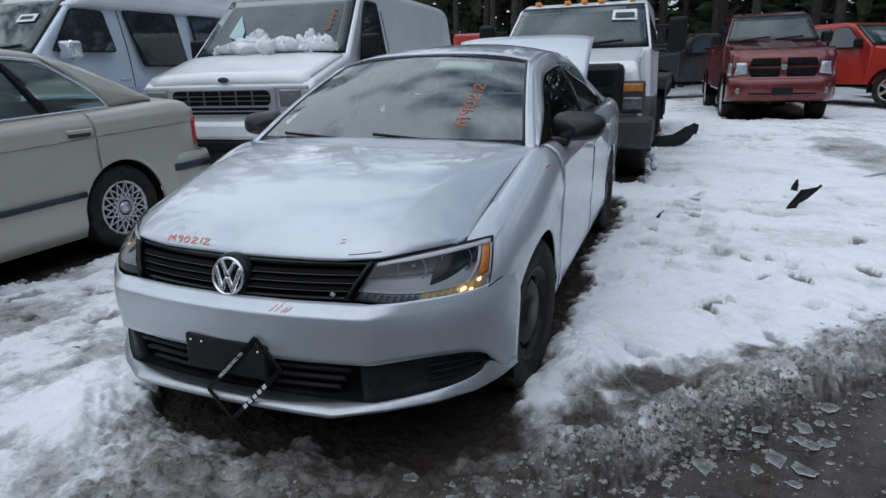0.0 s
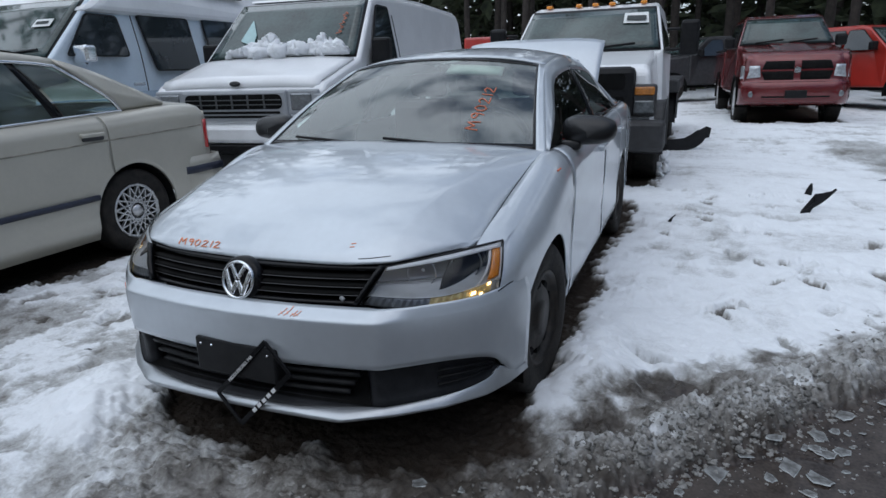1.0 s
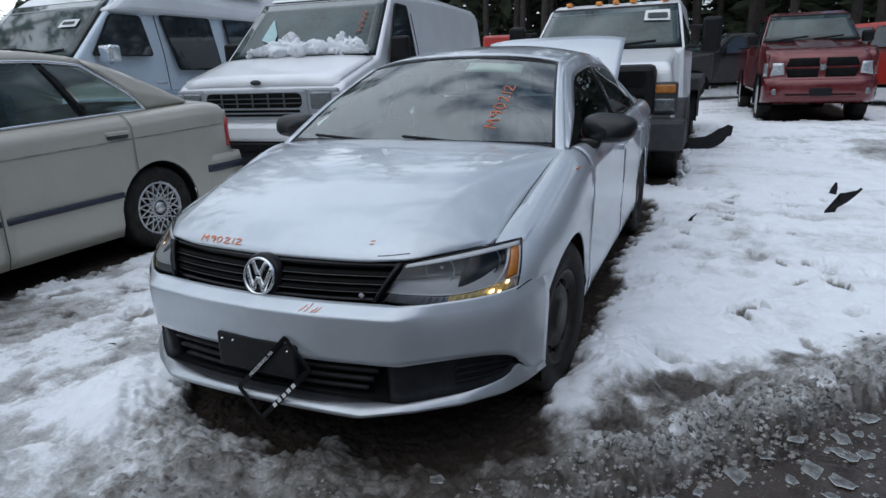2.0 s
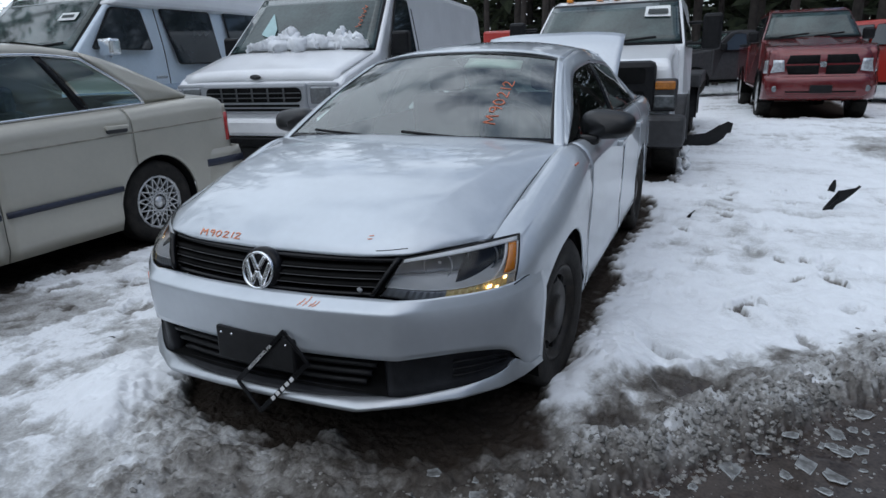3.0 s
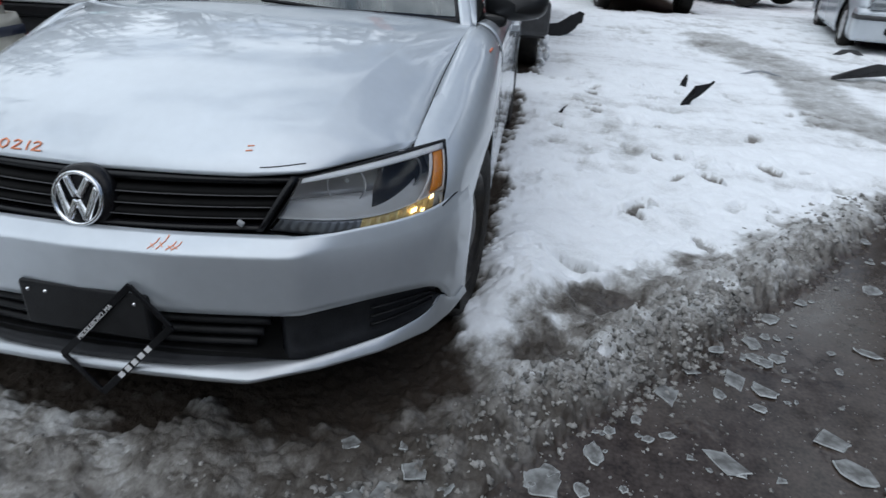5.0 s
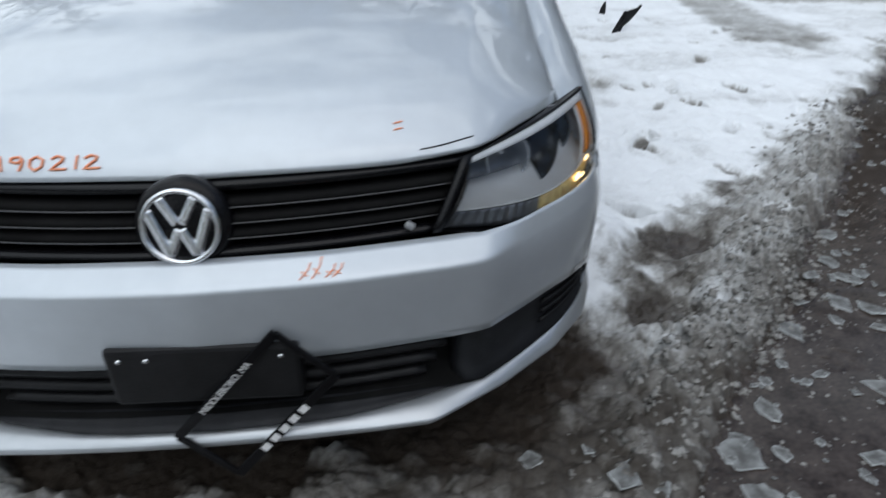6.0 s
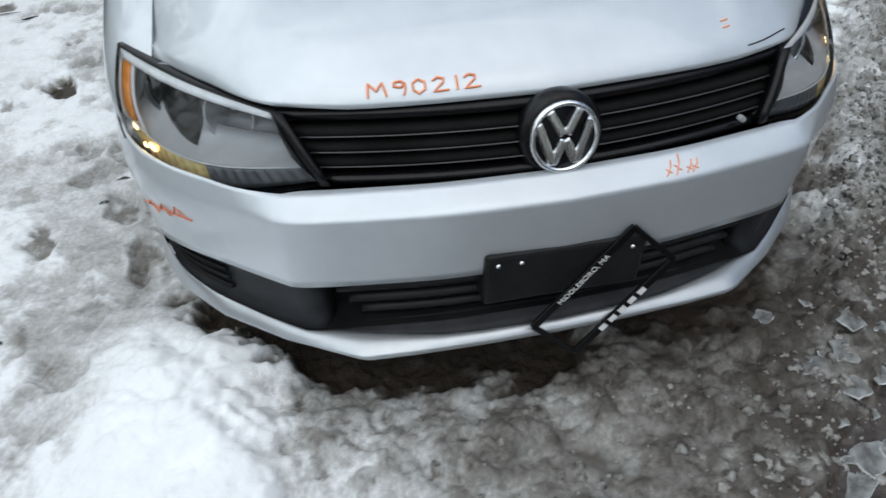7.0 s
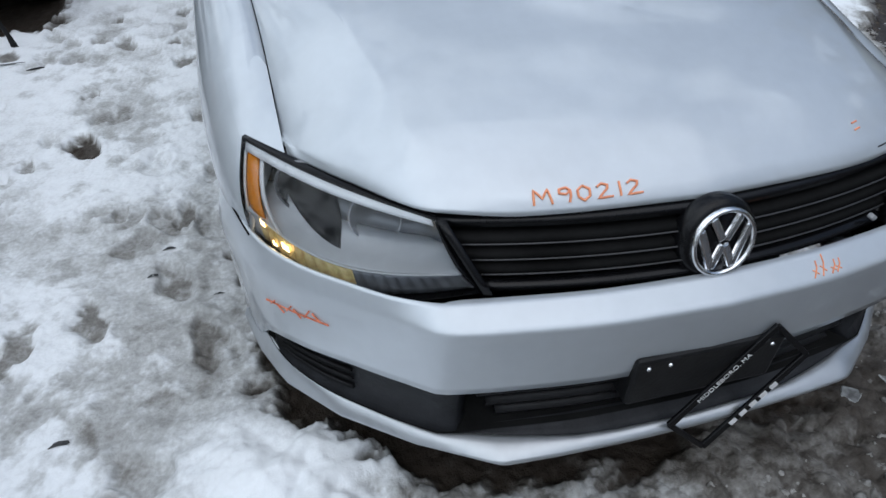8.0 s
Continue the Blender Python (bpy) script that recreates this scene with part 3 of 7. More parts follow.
    chip = block("broken_clip", -0.010, 0.006, -0.006, 0.006, -0.004, 0.007, M_GREYPLASTIC, grille, "broken pale clip at the grille corner", 0.003, Matrix.Translation((0.372, 0.018, 0.632)) @ Matrix.Rotation(0.6, 4, "Y"))
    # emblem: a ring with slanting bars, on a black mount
    em = Matrix.Translation((0, -0.010, 0.668)) @ Vector((0, -1, 0.26)).to_track_quat("X", "Z").to_matrix().to_4x4() @ Matrix.Diagonal((1, 0.89, 0.89, 1))
    vv, ff = lathe([(0.090, -0.035), (0.089, -0.014), (0.083, -0.005), (0.074, 0.0), (0.001, 0.0)], 48, em)
    badge = mesh_part("emblem", vv, ff, M_GLOSSBLACK, car, "round chrome emblem on a black mount")
    vv, ff = lathe([(0.072, 0.0), (0.0715, 0.008), (0.067, 0.011), (0.062, 0.008), (0.061, 0.0)], 56, em)
    mesh_part("ring", vv, ff, M_CHROME, badge)
    bars = [((-0.030, 0.052), (-0.005, 0.008)), ((0.030, 0.052), (0.005, 0.008)), ((-0.054, 0.030), (-0.024, -0.050)), ((0.054, 0.030), (0.024, -0.050)), ((-0.024, -0.050), (-0.003, -0.006)), ((0.024, -0.050), (0.003, -0.006))]
    for (x0, z0), (x1, z1) in bars:
        d = Vector((0, x1 - x0, z1 - z0))
        L = d.length
        mm = em @ Matrix.Translation((0, (x0 + x1) / 2, (z0 + z1) / 2)) @ Matrix.Rotation(math.atan2(-(x1 - x0), z1 - z0), 4, "X")
        block("bar", 0, 0.009, -0.0095, 0.0095, -L / 2 - 0.004, L / 2 + 0.004, M_CHROME, badge, "", 0.0055, mm)
    # number plate bracket with its screws
    pm = Matrix.Translation((0, -0.071, 0.415)) @ Matrix.Rotation(radians(1.5), 4, "Y")
    plate = block("plate_bracket", -0.157, 0.168, -0.012, 0.05, -0.065, 0.058, M_BLACK, car, "empty black number plate bracket", 0.008, pm)
    for sx in (-0.132, -0.087, 0.090, 0.137):
        vv, ff = lathe([(0.0048, 0.0), (0.004, 0.003), (0.001, 0.004)], 12, pm @ Matrix.Translation((sx, -0.012, 0.036)) @ Vector((0, -1, 0)).to_track_quat("X", "Z").to_matrix().to_4x4())
        mesh_part("screw", vv, ff, M_CHROME, plate, "small bright screw")
    for sgn in (1, -1):
        headlight(car, sgn)
    # hood
    def hood_grid(s, v):
        """The hood with a row of its mesh laid along each crease."""
        a, ac = abs(s), 0.66 + 0.24 * v
        a = ac * a / 0.7 if a < 0.7 else ac + (1 - ac) * (a - 0.7) / 0.3
        return hood_point(math.copysign(a, s), v)
    across = lin(0, 0.66, 30) + [0.68, 0.69, 0.697, 0.703, 0.71, 0.72] + lin(0.74, 1, 14)
    hood = sheet("hood", hood_grid, [-a for a in across[:0:-1]] + across, [0, 0.005, 0.01, 0.016, 0.023, 0.031, 0.04] + lin(0.055, 1, 30), M_SILVER, car, "silver hood with two soft ridges", 0.012, True)
    # fenders, doors, rear quarters
    for sgn in (1, -1):
        fl = sgn > 0
        ys = [0.31, 0.335, 0.36, 0.39, 0.42] + [y for y in ycols(0.42, 1.235) if y > 0.43]
        fender = sheet("fender", lambda y, t: flank(y, t, sgn), ys, T_SIDE, M_SILVER, car, "", 0.006, not fl)
        def corner(q, t):
            """The fender's tongue between hood and headlight."""
            h, c = Vector((0.7035, 0.345, 0.743)), Vector((0.781, 0.425, 0.742))
            a = h.lerp(c, t)
            b0, b = Vector(flank(0.43, 0.13 * t, 1)), Vector(flank(0.43 + 0.20 * q, 0.13 * t, 1))
            p = b + (a - b0) * (1 - q) ** 2 + Vector((0.0010, 0, 0.0015)) * (1 - 1.7 * q ** 2) * (1 - 1.5 * t ** 4)
            return (p.x * sgn, p.y, p.z)
        sheet("fender_corner", corner, lin(0, 1, 14), lin(0, 1, 16), M_SILVER, fender, "", 0.0, not fl)
        for nm, a, b in (("front_door", 1.239, 2.302), ("rear_door", 2.306, 3.122), ("rear_quarter", 3.126, 4.45)):
            d = sheet(nm, lambda y, t: flank(y, t, sgn), ycols(a, b), T_SIDE, M_SILVER, car, "", 0.006, not fl)
            if nm != "rear_quarter":
                yh = b - 0.2
                x, _, z = flank(yh, 0.33, sgn)
                bevelled(block("handle", x - 0.012, x + 0.03 if sgn > 0 else x + 0.012, yh - 0.09, yh + 0.09, z - 0.016, z + 0.016, M_SILVER, d, "", 0) if sgn > 0 else block("handle", x - 0.03, x + 0.012, yh - 0.09, yh + 0.09, z - 0.016, z + 0.016, M_SILVER, d, "", 0), 0.008, 3)
        for c in (AXLE_F, AXLE_R):
            v, f = lathe([(ARCH, 0.0), (ARCH - 0.004, -0.03), (ARCH - 0.004, -0.34), (0.1, -0.34)], 36, Matrix.Translation((0.84 * sgn, c, 0.31)) @ Matrix.Scale(sgn, 4, (1, 0, 0)))
            f = [q for q in f if sum(v[i].z for i in q) / 4 > 0.20]
            mesh_part("arch_liner", v, f, M_VOID, car, "black wheel arch liner")
        for c in (AXLE_F, AXLE_R):
            wheel_mesh(car, ((0.845 if sgn > 0 else 0.826) if c == AXLE_F else 0.846) * sgn, c, sgn, "steel", WHEEL_R, turn=radians(-5 if c == AXLE_F else 0))
    # greenhouse
    WB, WT = (0.743, 1.165, 0.962), (0.575, 1.872, 1.318)
    def ws(s, v):
        a = abs(s)
        bx, by, bz = WB[0] * a, 1.075 + 0.09 * a * a, 0.975 - 0.013 * a * a
        tx, ty, tz = WT[0] * a, 1.80 + 0.072 * a * a, 1.372 - 0.054 * a * a
        x, y, z = bx + (tx - bx) * v, by + (ty - by) * v, bz + (tz - bz) * v
        k = math.sin(math.pi * v) * 0.02
        return (x * (1 if s >= 0 else -1), y - k, z + k * 0.8)
    screen = sheet("windshield", lambda s, v: ws(s * 0.945, 0.02 + 0.95 * v), lin(-1, 1, 25), lin(0, 1, 13), M_WINDSHIELD, car, "windshield with orange crayon writing", 0.0, True)
    screen.visible_shadow = False
    def band(s0, s1, v0, v1, nm, nu, nv, off):
        sheet(nm, lambda s, v: tuple(Vector(ws(s, v)) + Vector((0, -0.002, 0.002)) * off), lin(s0, s1, nu), lin(v0, v1, nv), M_GLOSSBLACK, screen, "", 0.002, True)
    band(-1.0, 1.0, -0.01, 0.035, "lower_seal", 25, 2, 1)
    band(-1.0, 1.0, 0.955, 0.99, "upper_seal", 25, 2, 1)
    band(-0.955, -0.935, 0.0, 0.98, "side_seal", 2, 13, 1)
    band(0.935, 0.955, 0.0, 0.98, "side_seal", 2, 13, 1)
    for sgn in (1, -1):
        sheet("pillar_face", lambda s, v: tuple(Vector(ws(s * sgn, v)) + Vector((0, -0.004, 0.005)) * (1 - 0.5 * (s - 0.955) / 0.055)), lin(0.955, 1.012, 4), lin(-0.06, 1.0, 16), M_SILVER, car, "", 0.008, sgn > 0)
    def rail(y):
        return (cub(y, [1.165, 1.5, 1.872, 2.4, 3.0, 3.5, 3.85], [0.752, 0.668, 0.583, 0.57, 0.56, 0.59, 0.66]), cub(y, [1.165, 1.5, 1.872, 2.4, 3.0, 3.5, 3.85], [0.962, 1.135, 1.318, 1.372, 1.345, 1.2, 1.03]))
    def roof(s, v):
        a = abs(s)
        y0, y1 = 1.80 + 0.072 * a * a, 3.08 - 0.04 * a * a
        y = y0 + (y1 - y0) * v
        rx, rz = rail(max(1.872, min(3.0, y)))
        cz = cub(y, [1.8, 2.0, 2.4, 2.8, 3.08], [1.373, 1.408, 1.432, 1.425, 1.39])
        z = rz + (cz - rz) * (1 - a ** 2.6)
        return (rx * s, y, z)
    sheet("roof", roof, lin(-1, 1, 33), lin(0, 1, 21), M_SILVER, car, "silver roof", 0.01, True)
    def rear_glass(s, v):
        a = abs(s)
        x = (0.555 + 0.09 * v) * s
        return (x, 3.09 + 0.72 * v - 0.03 * a * a, 1.383 - 0.33 * v - 0.045 * a * a + 0.02 * math.sin(math.pi * v))
    rg = sheet("rear_window", rear_glass, lin(-1, 1, 17), lin(0, 1, 9), M_WINDSHIELD, car, "", 0.0, True)
    rg.visible_shadow = False
    for sgn in (1, -1):
        fl = sgn > 0
        def belt(y):
            return cub(y, SIDE_Y, SIDE_XT) - 0.004, cub(y, SIDE_Y, SIDE_ZT)
        def house(y, t):
            """Side of the cabin from the belt (0) to the roof rail (1)."""
            bx, bz = belt(y)
            rx, rz = rail(y)
            bulge = 0.02 * math.sin(math.pi * t)
            return ((bx + (rx - bx) * t + bulge) * sgn, y, bz + (rz - bz) * t)
        # A pillar and roof rail in one bow, B and C pillars
        sheet("pillar", lambda y, t: house(y, 0.80 + 0.2 * t) if y > 1.9 else house(y, (0.62 + 0.18 * (y - 1.165) / 0.735) + t * (0.38 - 0.18 * (y - 1.165) / 0.735)), lin(1.17, 3.85, 40), lin(0, 1, 4), M_SILVER, car, "", 0.02, fl)
        sheet("c_pillar", lambda q, t: house(3.30 + 0.1 * (1 - t) + q * 0.45, t * 0.86), lin(0, 1, 8), lin(0, 1, 9), M_SILVER, car, "", 0.02, fl)
        sheet("b_pillar", lambda q, t: house(2.27 + 0.09 * q + 0.05 * t, t * 0.84), lin(0, 1, 3), lin(0, 1, 7), M_GLOSSBLACK, car, "", 0.012, fl)
        def win(y0b, y1b, y0t, y1t, nm):
            def fn(q, t):
                y = (y0b + (y1b - y0b) * q) * (1 - t) + (y0t + (y1t - y0t) * q) * t
                return tuple(Vector(house(y, t * 0.84)) - Vector((0.008 * sgn, 0, 0)))
            g = sheet(nm, fn, lin(0, 1, 12), lin(0, 1, 8), M_SIDEGLASS, car, "", 0.0, fl)
            g.visible_shadow = False
        win(1.30, 2.28, 1.72, 2.32, "front_side_window")
        win(2.36, 3.36, 2.40, 3.10, "rear_side_window")
        sheet("belt_moulding", lambda y, t: tuple(Vector(house(y, 0.005 + 0.04 * t)) + Vector((0.004 * sgn, 0, 0))), lin(1.22, 3.4, 24), lin(0, 1, 2), M_GLOSSBLACK, car, "", 0.006, fl)
        # mirror
        def shell(a, b):
            ca, sa = math.cos(a), math.sin(a)
            x = 0.893 + 0.125 * ca * (abs(ca) ** -0.35 if abs(ca) > 1e-6 else 0)
            z = 1.000 + 0.074 * sa * (abs(sa) ** -0.3 if abs(sa) > 1e-6 else 0)
            z = 1.000 + (z - 1.000) * (1.02 - 0.22 * (x - 0.768) / 0.25) + 0.03 * (x - 0.768) / 0.25
            k = [0.02, 0.55, 0.85, 1.0, 1.0, 0.9][b]
            y = 1.42 + [-0.045, -0.032, -0.012, 0.02, 0.07, 0.085][b]
            return ((0.893 + (x - 0.893) * k) * sgn, y, 1.000 + (z - 1.000) * k - 0.015 * (x - 0.9) / 0.12)
        mir = sheet("door_mirror", shell, lin(0, 2 * math.pi, 29), list(range(6)), M_MIRRORCAP, car, "black plastic door mirror", 0.0, not fl)
        block("mirror_glass", (0.82 if fl else -0.985), (0.985 if fl else -0.82), 1.497, 1.502, 0.955, 1.055, M_CHROME, mir, "", 0.002)
        bm = bmesh.new()
        box(bm, 0.765 if fl else -0.865, 0.865 if fl else -0.765, 1.39, 1.49, 0.925, 0.975)
        bevelled(part("mirror_foot", bm, M_MIRRORCAP, mir), 0.02, 3)
    # wipers
    for x0, x1, v0 in ((-0.74, -0.28, 0.012), (-0.02, 0.42, 0.006)):
        tube("wiper", [tuple(Vector(ws(x0 + (x1 - x0) * k / 8, v0 + 0.045 * (1 - k / 8) )) + Vector((0, -0.010, 0.008))) for k in range(9)], 0.007, M_BLACK, car, "black wiper blade")
    # cabin inside: dashboard, wheel, seats
    bm = bmesh.new()
    box(bm, -0.70, 0.70, 1.22, 1.62, 0.70, 0.93)
    dash = part("dashboard", bm, M_INTERIOR, car)
    bevelled(dash, 0.06, 3)
    v, f = lathe([(0.18 + 0.016 * math.cos(a), 0.016 * math.sin(a)) for a in lin(0, 2 * math.pi, 9)], 28, Matrix.Translation((0.36, 1.70, 0.93)) @ Vector((0, 1, 0.35)).to_track_quat("X", "Z").to_matrix().to_4x4())
    mesh_part("steering_wheel", v, f, M_BLACK, car)
    for sx in (-0.36, 0.36):
        for y0 in (1.95, 2.85):
            seat = block("seat", sx - 0.25, sx + 0.25, y0, y0 + 0.5, 0.42, 0.60, M_INTERIOR, car, "", 0.06)
            block("seat_back", sx - 0.24, sx + 0.24, y0 + 0.42, y0 + 0.56, 0.55, 1.12, M_INTERIOR, seat, "", 0.06, Matrix.Translation((0, 0, 0)))
            block("headrest", sx - 0.13, sx + 0.13, y0 + 0.48, y0 + 0.58, 1.13, 1.29, M_INTERIOR, seat, "", 0.04)
    # pale sheet close behind the upper part of the glass
    sheet("pale_sheet", lambda q, t: tuple(Vector(ws(0.14 + 0.50 * q, 0.80 + 0.12 * t)) + Vector((0, 0.03, -0.02))), lin(0, 1, 7), lin(0, 1, 4), M_PAPER, car, "pale sheet just behind the windshield glass", 0.012)
    block("cabin_floor", -0.78, 0.78, 0.5, 4.3, 0.20, 0.26, M_VOID, car, "", 0.02)
    sheet("undertray", lambda s, t: (s * (0.36 + 0.36 * t), 0.02 + 0.52 * t, 0.246), lin(-1, 1, 5), lin(0, 1, 5), M_VOID, car, "", 0.01)
    block("firewall", -0.72, 0.72, 1.12, 1.18, 0.26, 0.9, M_VOID, car, "", 0.0)
    block("rear_shelf", -0.70, 0.70, 3.45, 3.85, 0.95, 1.0, M_INTERIOR, car, "", 0.02)
    # rear bumper and opened trunk lid
    sheet("rear_bumper", lambda u, t: ((0.77 + 0.02 * t) * math.sin(u), 4.44 + 0.11 * math.cos(u), 0.70 - 0.42 * t), lin(-1.5, 1.5, 25), lin(0, 1, 6), M_SILVER, car, "", 0.01)
    sheet("tail_panel", lambda s, t: (0.66 * s, 4.47 + 0.02 * t, 0.95 - 0.27 * t), lin(-1, 1, 9), lin(0, 1, 3), M_SILVER, car, "", 0.01)
    def lid(s, t):
        a = abs(s)
        hx = 0.635
        yy = 3.93 + 0.40 * t + 0.10 * t * t - 0.05 * a ** 3 * 0
        zz = 1.03 + 0.62 * t - 0.10 * t * t - 0.035 * a ** 4
        return (hx * s - 0.085, yy, zz)
    sheet("trunk_lid", lid, lin(-1, 1, 25), lin(0, 1, 13), M_SILVER, car, "opened silver trunk lid standing up", 0.03, True)
    # crayon writing on hood and glass
    def on_hood(px, py):
        s = -0.442 + px / 0.575
        v = 0.008 + py / 1.7 + 0.02 * px
        p = hood_point(s, v)
        return (p[0], p[1], p[2] + 0.0015)
    stroke_text("M90212", 0.031, M_CRAYON, hood, on_hood, "writing", "orange crayon characters on the hood", 0.072)
    def on_glass(px, py):
        q = ws(0.585 + px * 0.20 - py * 1.30, 0.15 + px * 1.42 + py * 0.12)
        return (q[0], q[1] - 0.0015, q[2] + 0.001)
    stroke_text("M90212", 0.064, M_GLASSCRAYON, screen, on_glass, "writing", "orange crayon characters up the windshield", 0.046)
    # short unreadable crayon marks
    def on_bumper(px, py):
        p = nose(0.163 + px * 0.8, 0.589 + py * 0.75, -0.0015)
        return p
    for k, (x0, h) in enumerate(((0.0, 0.020), (0.022, 0.026), (0.046, 0.016), (0.060, 0.016))):
        tube("crayon_mark", [on_bumper(x0, 0), on_bumper(x0 + 0.016, h * 0.6), on_bumper(x0 + 0.020, h)], 0.0013, M_CRAYON, bumper, "short red crayon mark")
        tube("crayon_mark", [on_bumper(x0 + 0.003, h * 0.5), on_bumper(x0 + 0.014, h * 0.2)], 0.0012, M_CRAYON, bumper, "short red crayon mark")
    for k in range(2):
        tube("crayon_mark", [hood_point(0.482 + 0.022 * q, 0.047 + 0.012 * k + 0.002 * q) for q in (0, 0.5, 1)], 0.0020, M_CRAYON, hood, "short red crayon mark")
    scr = [Vector(hood_point(0.548 + 0.14 * q, 0.011 + 0.008 * q * q)) + Vector((0, 0, 0.0005)) for q in lin(0, 1, 9)]
    tube("scratch", scr, 0.0014, M_VOID, hood, "long dark scratch")
    for k in range(6):
        q0 = -0.655 - 0.020 * k
        tube("crayon_mark", [nose(q0, 0.535 - 0.006 * k + 0.004, -0.002), nose(q0 - 0.012, 0.515 - 0.004 * k, -0.002)] if k % 2 else [nose(q0, 0.515 - 0.006 * k, -0.002), nose(q0 - 0.015, 0.53 - 0.006 * k, -0.002)], 0.0017, M_GLASSCRAYON, bumper, "faded red crayon mark")
    tube("crayon_mark", [nose(-0.64, 0.515, -0.002), nose(-0.70, 0.512, -0.002), nose(-0.78, 0.495, -0.002)], 0.0017, M_GLASSCRAYON, bumper, "faded red crayon mark")
    tube("crayon_mark", [flank(1.02 + 0.04 * q, 0.17 + 0.01 * q, 1, 0.001) for q in (0, 0.5, 1)], 0.004, M_GLASSCRAYON, car, "faint red smudge")
    return car


def build_plate_frame():
    """A plate surround that has come loose at one corner and hangs askew."""
    fr = thing("plate_frame", Matrix.Translation((0.084, -0.101, 0.350)) @ Matrix.Rotation(radians(-8), 4, "X") @ Matrix.Rotation(radians(-46), 4, "Y"), "black plastic plate surround hanging askew from its bracket", "plate frame")
    hw, hh = 0.141, 0.066
    for nm, a in (("top_bar", (-hw, hw, hh - 0.009, hh + 0.008)), ("bottom_bar", (-hw, hw, -hh - 0.009, -hh + 0.009)), ("side_bar", (-hw - 0.004, -hw + 0.008, -hh, hh)), ("side_bar", (hw - 0.008, hw + 0.004, -hh, hh))):
        bar = block(nm, a[0], a[1], -0.004, 0.004, a[2], a[3], M_GLOSSBLACK, fr, "", 0.002)
        if nm == "bottom_bar":
            for k in range(5):
                block("print_bar", -0.066 + 0.027 * k, -0.049 + 0.027 * k, -0.0052, -0.004, -hh - 0.0065, -hh + 0.0065, M_WHITEINK, bar, "white printed bar", 0)
        if nm == "top_bar":
            cu = bpy.data.curves.new("print", "FONT")
            cu.body, cu.size, cu.extrude, cu.align_x = "MIDDLEBORO, MA", 0.0165, 0.0003, "CENTER"
            cu.materials.append(M_WHITEINK)
            ob = new("print", cu)
            ob.parent = bar
            ob.matrix_basis = Matrix.Translation((0.0, -0.0048, hh - 0.007)) @ Matrix.Rotation(radians(90), 4, "X")
            tagged(ob, "white printed town name")
    return fr


M_PAPER = mat("white_paper", (0.8, 0.82, 0.8), 0.7, 0, 0.04, 30)
M_TRIM = mat("bright_lamp_trim", (0.90, 0.905, 0.91), 0.4, 0.0, 0.03, 30)
M_LAMPDARK = mat("dark_lamp_panel", (0.16, 0.165, 0.175), 0.22, 0.4, 0.2, 30)
M_BARRING = mat("dull_lamp_ring", (0.22, 0.225, 0.24), 0.3, 0.6, 0.1, 30)
M_INNERBOWL = mat("satin_reflector", (0.66, 0.67, 0.69), 0.26, 0.75, 0.06, 30)
M_BOWL = mat("lamp_bowl_metal", (0.40, 0.41, 0.43), 0.16, 0.9, 0.1, 30)
M_GLASSCRAYON = mat("faded_orange_crayon", (0.72, 0.22, 0.12), 0.8, 0, 0.3, 120)
M_TURN = mat("golden_turn_signal", (1.0, 0.66, 0.30), 0.25, 0.15, 0.3, 90, 0.3, 300, coat=0.6)
M_GLOW = mat("lit_bulb", (1.0, 0.72, 0.35), 0.4, 0, emit=4.0)
M_SLATEDGE = mat("slat_edge_plastic", (0.06, 0.06, 0.063), 0.3, 0, 0.1, 30)
M_MIRRORCAP = mat("grained_black_cap", (0.008, 0.008, 0.009), 0.36, 0, 0.25, 20, 0.1, 300)
jetta = build_jetta()
build_plate_frame()


# ---- ground: snow, slush and the wet road in one sheet ----
def vnoise(x, y, seed):
    """Smooth value noise on arrays."""
    xi, yi = np.floor(x).astype(np.int64), np.floor(y).astype(np.int64)
    xf, yf = x - xi, y - yi
    xf, yf = xf * xf * (3 - 2 * xf), yf * yf * (3 - 2 * yf)

    def h(a, b):
        n = (a * 374761393 + b * 668265263 + seed * 974634541) & 0x7FFFFFFF
        n = ((n ^ (n >> 13)) * 1274126177) & 0x7FFFFFFF
        return ((n ^ (n >> 16)) & 0xFFFF) / 65535.0
    return (h(xi, yi) * (1 - xf) + h(xi + 1, yi) * xf) * (1 - yf) + (h(xi, yi + 1) * (1 - xf) + h(xi + 1, yi + 1) * xf) * yf


def fbm(x, y, scale, octaves, seed, gain=0.5):
    s, a, t = 0.0, 1.0, 0.0
    for k in range(octaves):
        s = s + a * vnoise(x * scale + 17.3 * k, y * scale - 9.1 * k, seed + k)
        t, a, scale = t + a, a * gain, scale * 2.03
    return s / t


ROAD_Y = [-6.0, -1.5, -0.8, -0.44, -0.27, -0.15, 0.0, 0.22, 0.43, 0.6, 1.3, 2.16, 4.2, 6.0, 14.0, 40.0]
ROAD_X = [-7.0, -1.2, -0.15, 0.45, 0.72, 0.90, 1.06, 1.24, 1.45, 1.62, 2.22, 2.90, 4.85, 6.4, 14.0, 40.0]


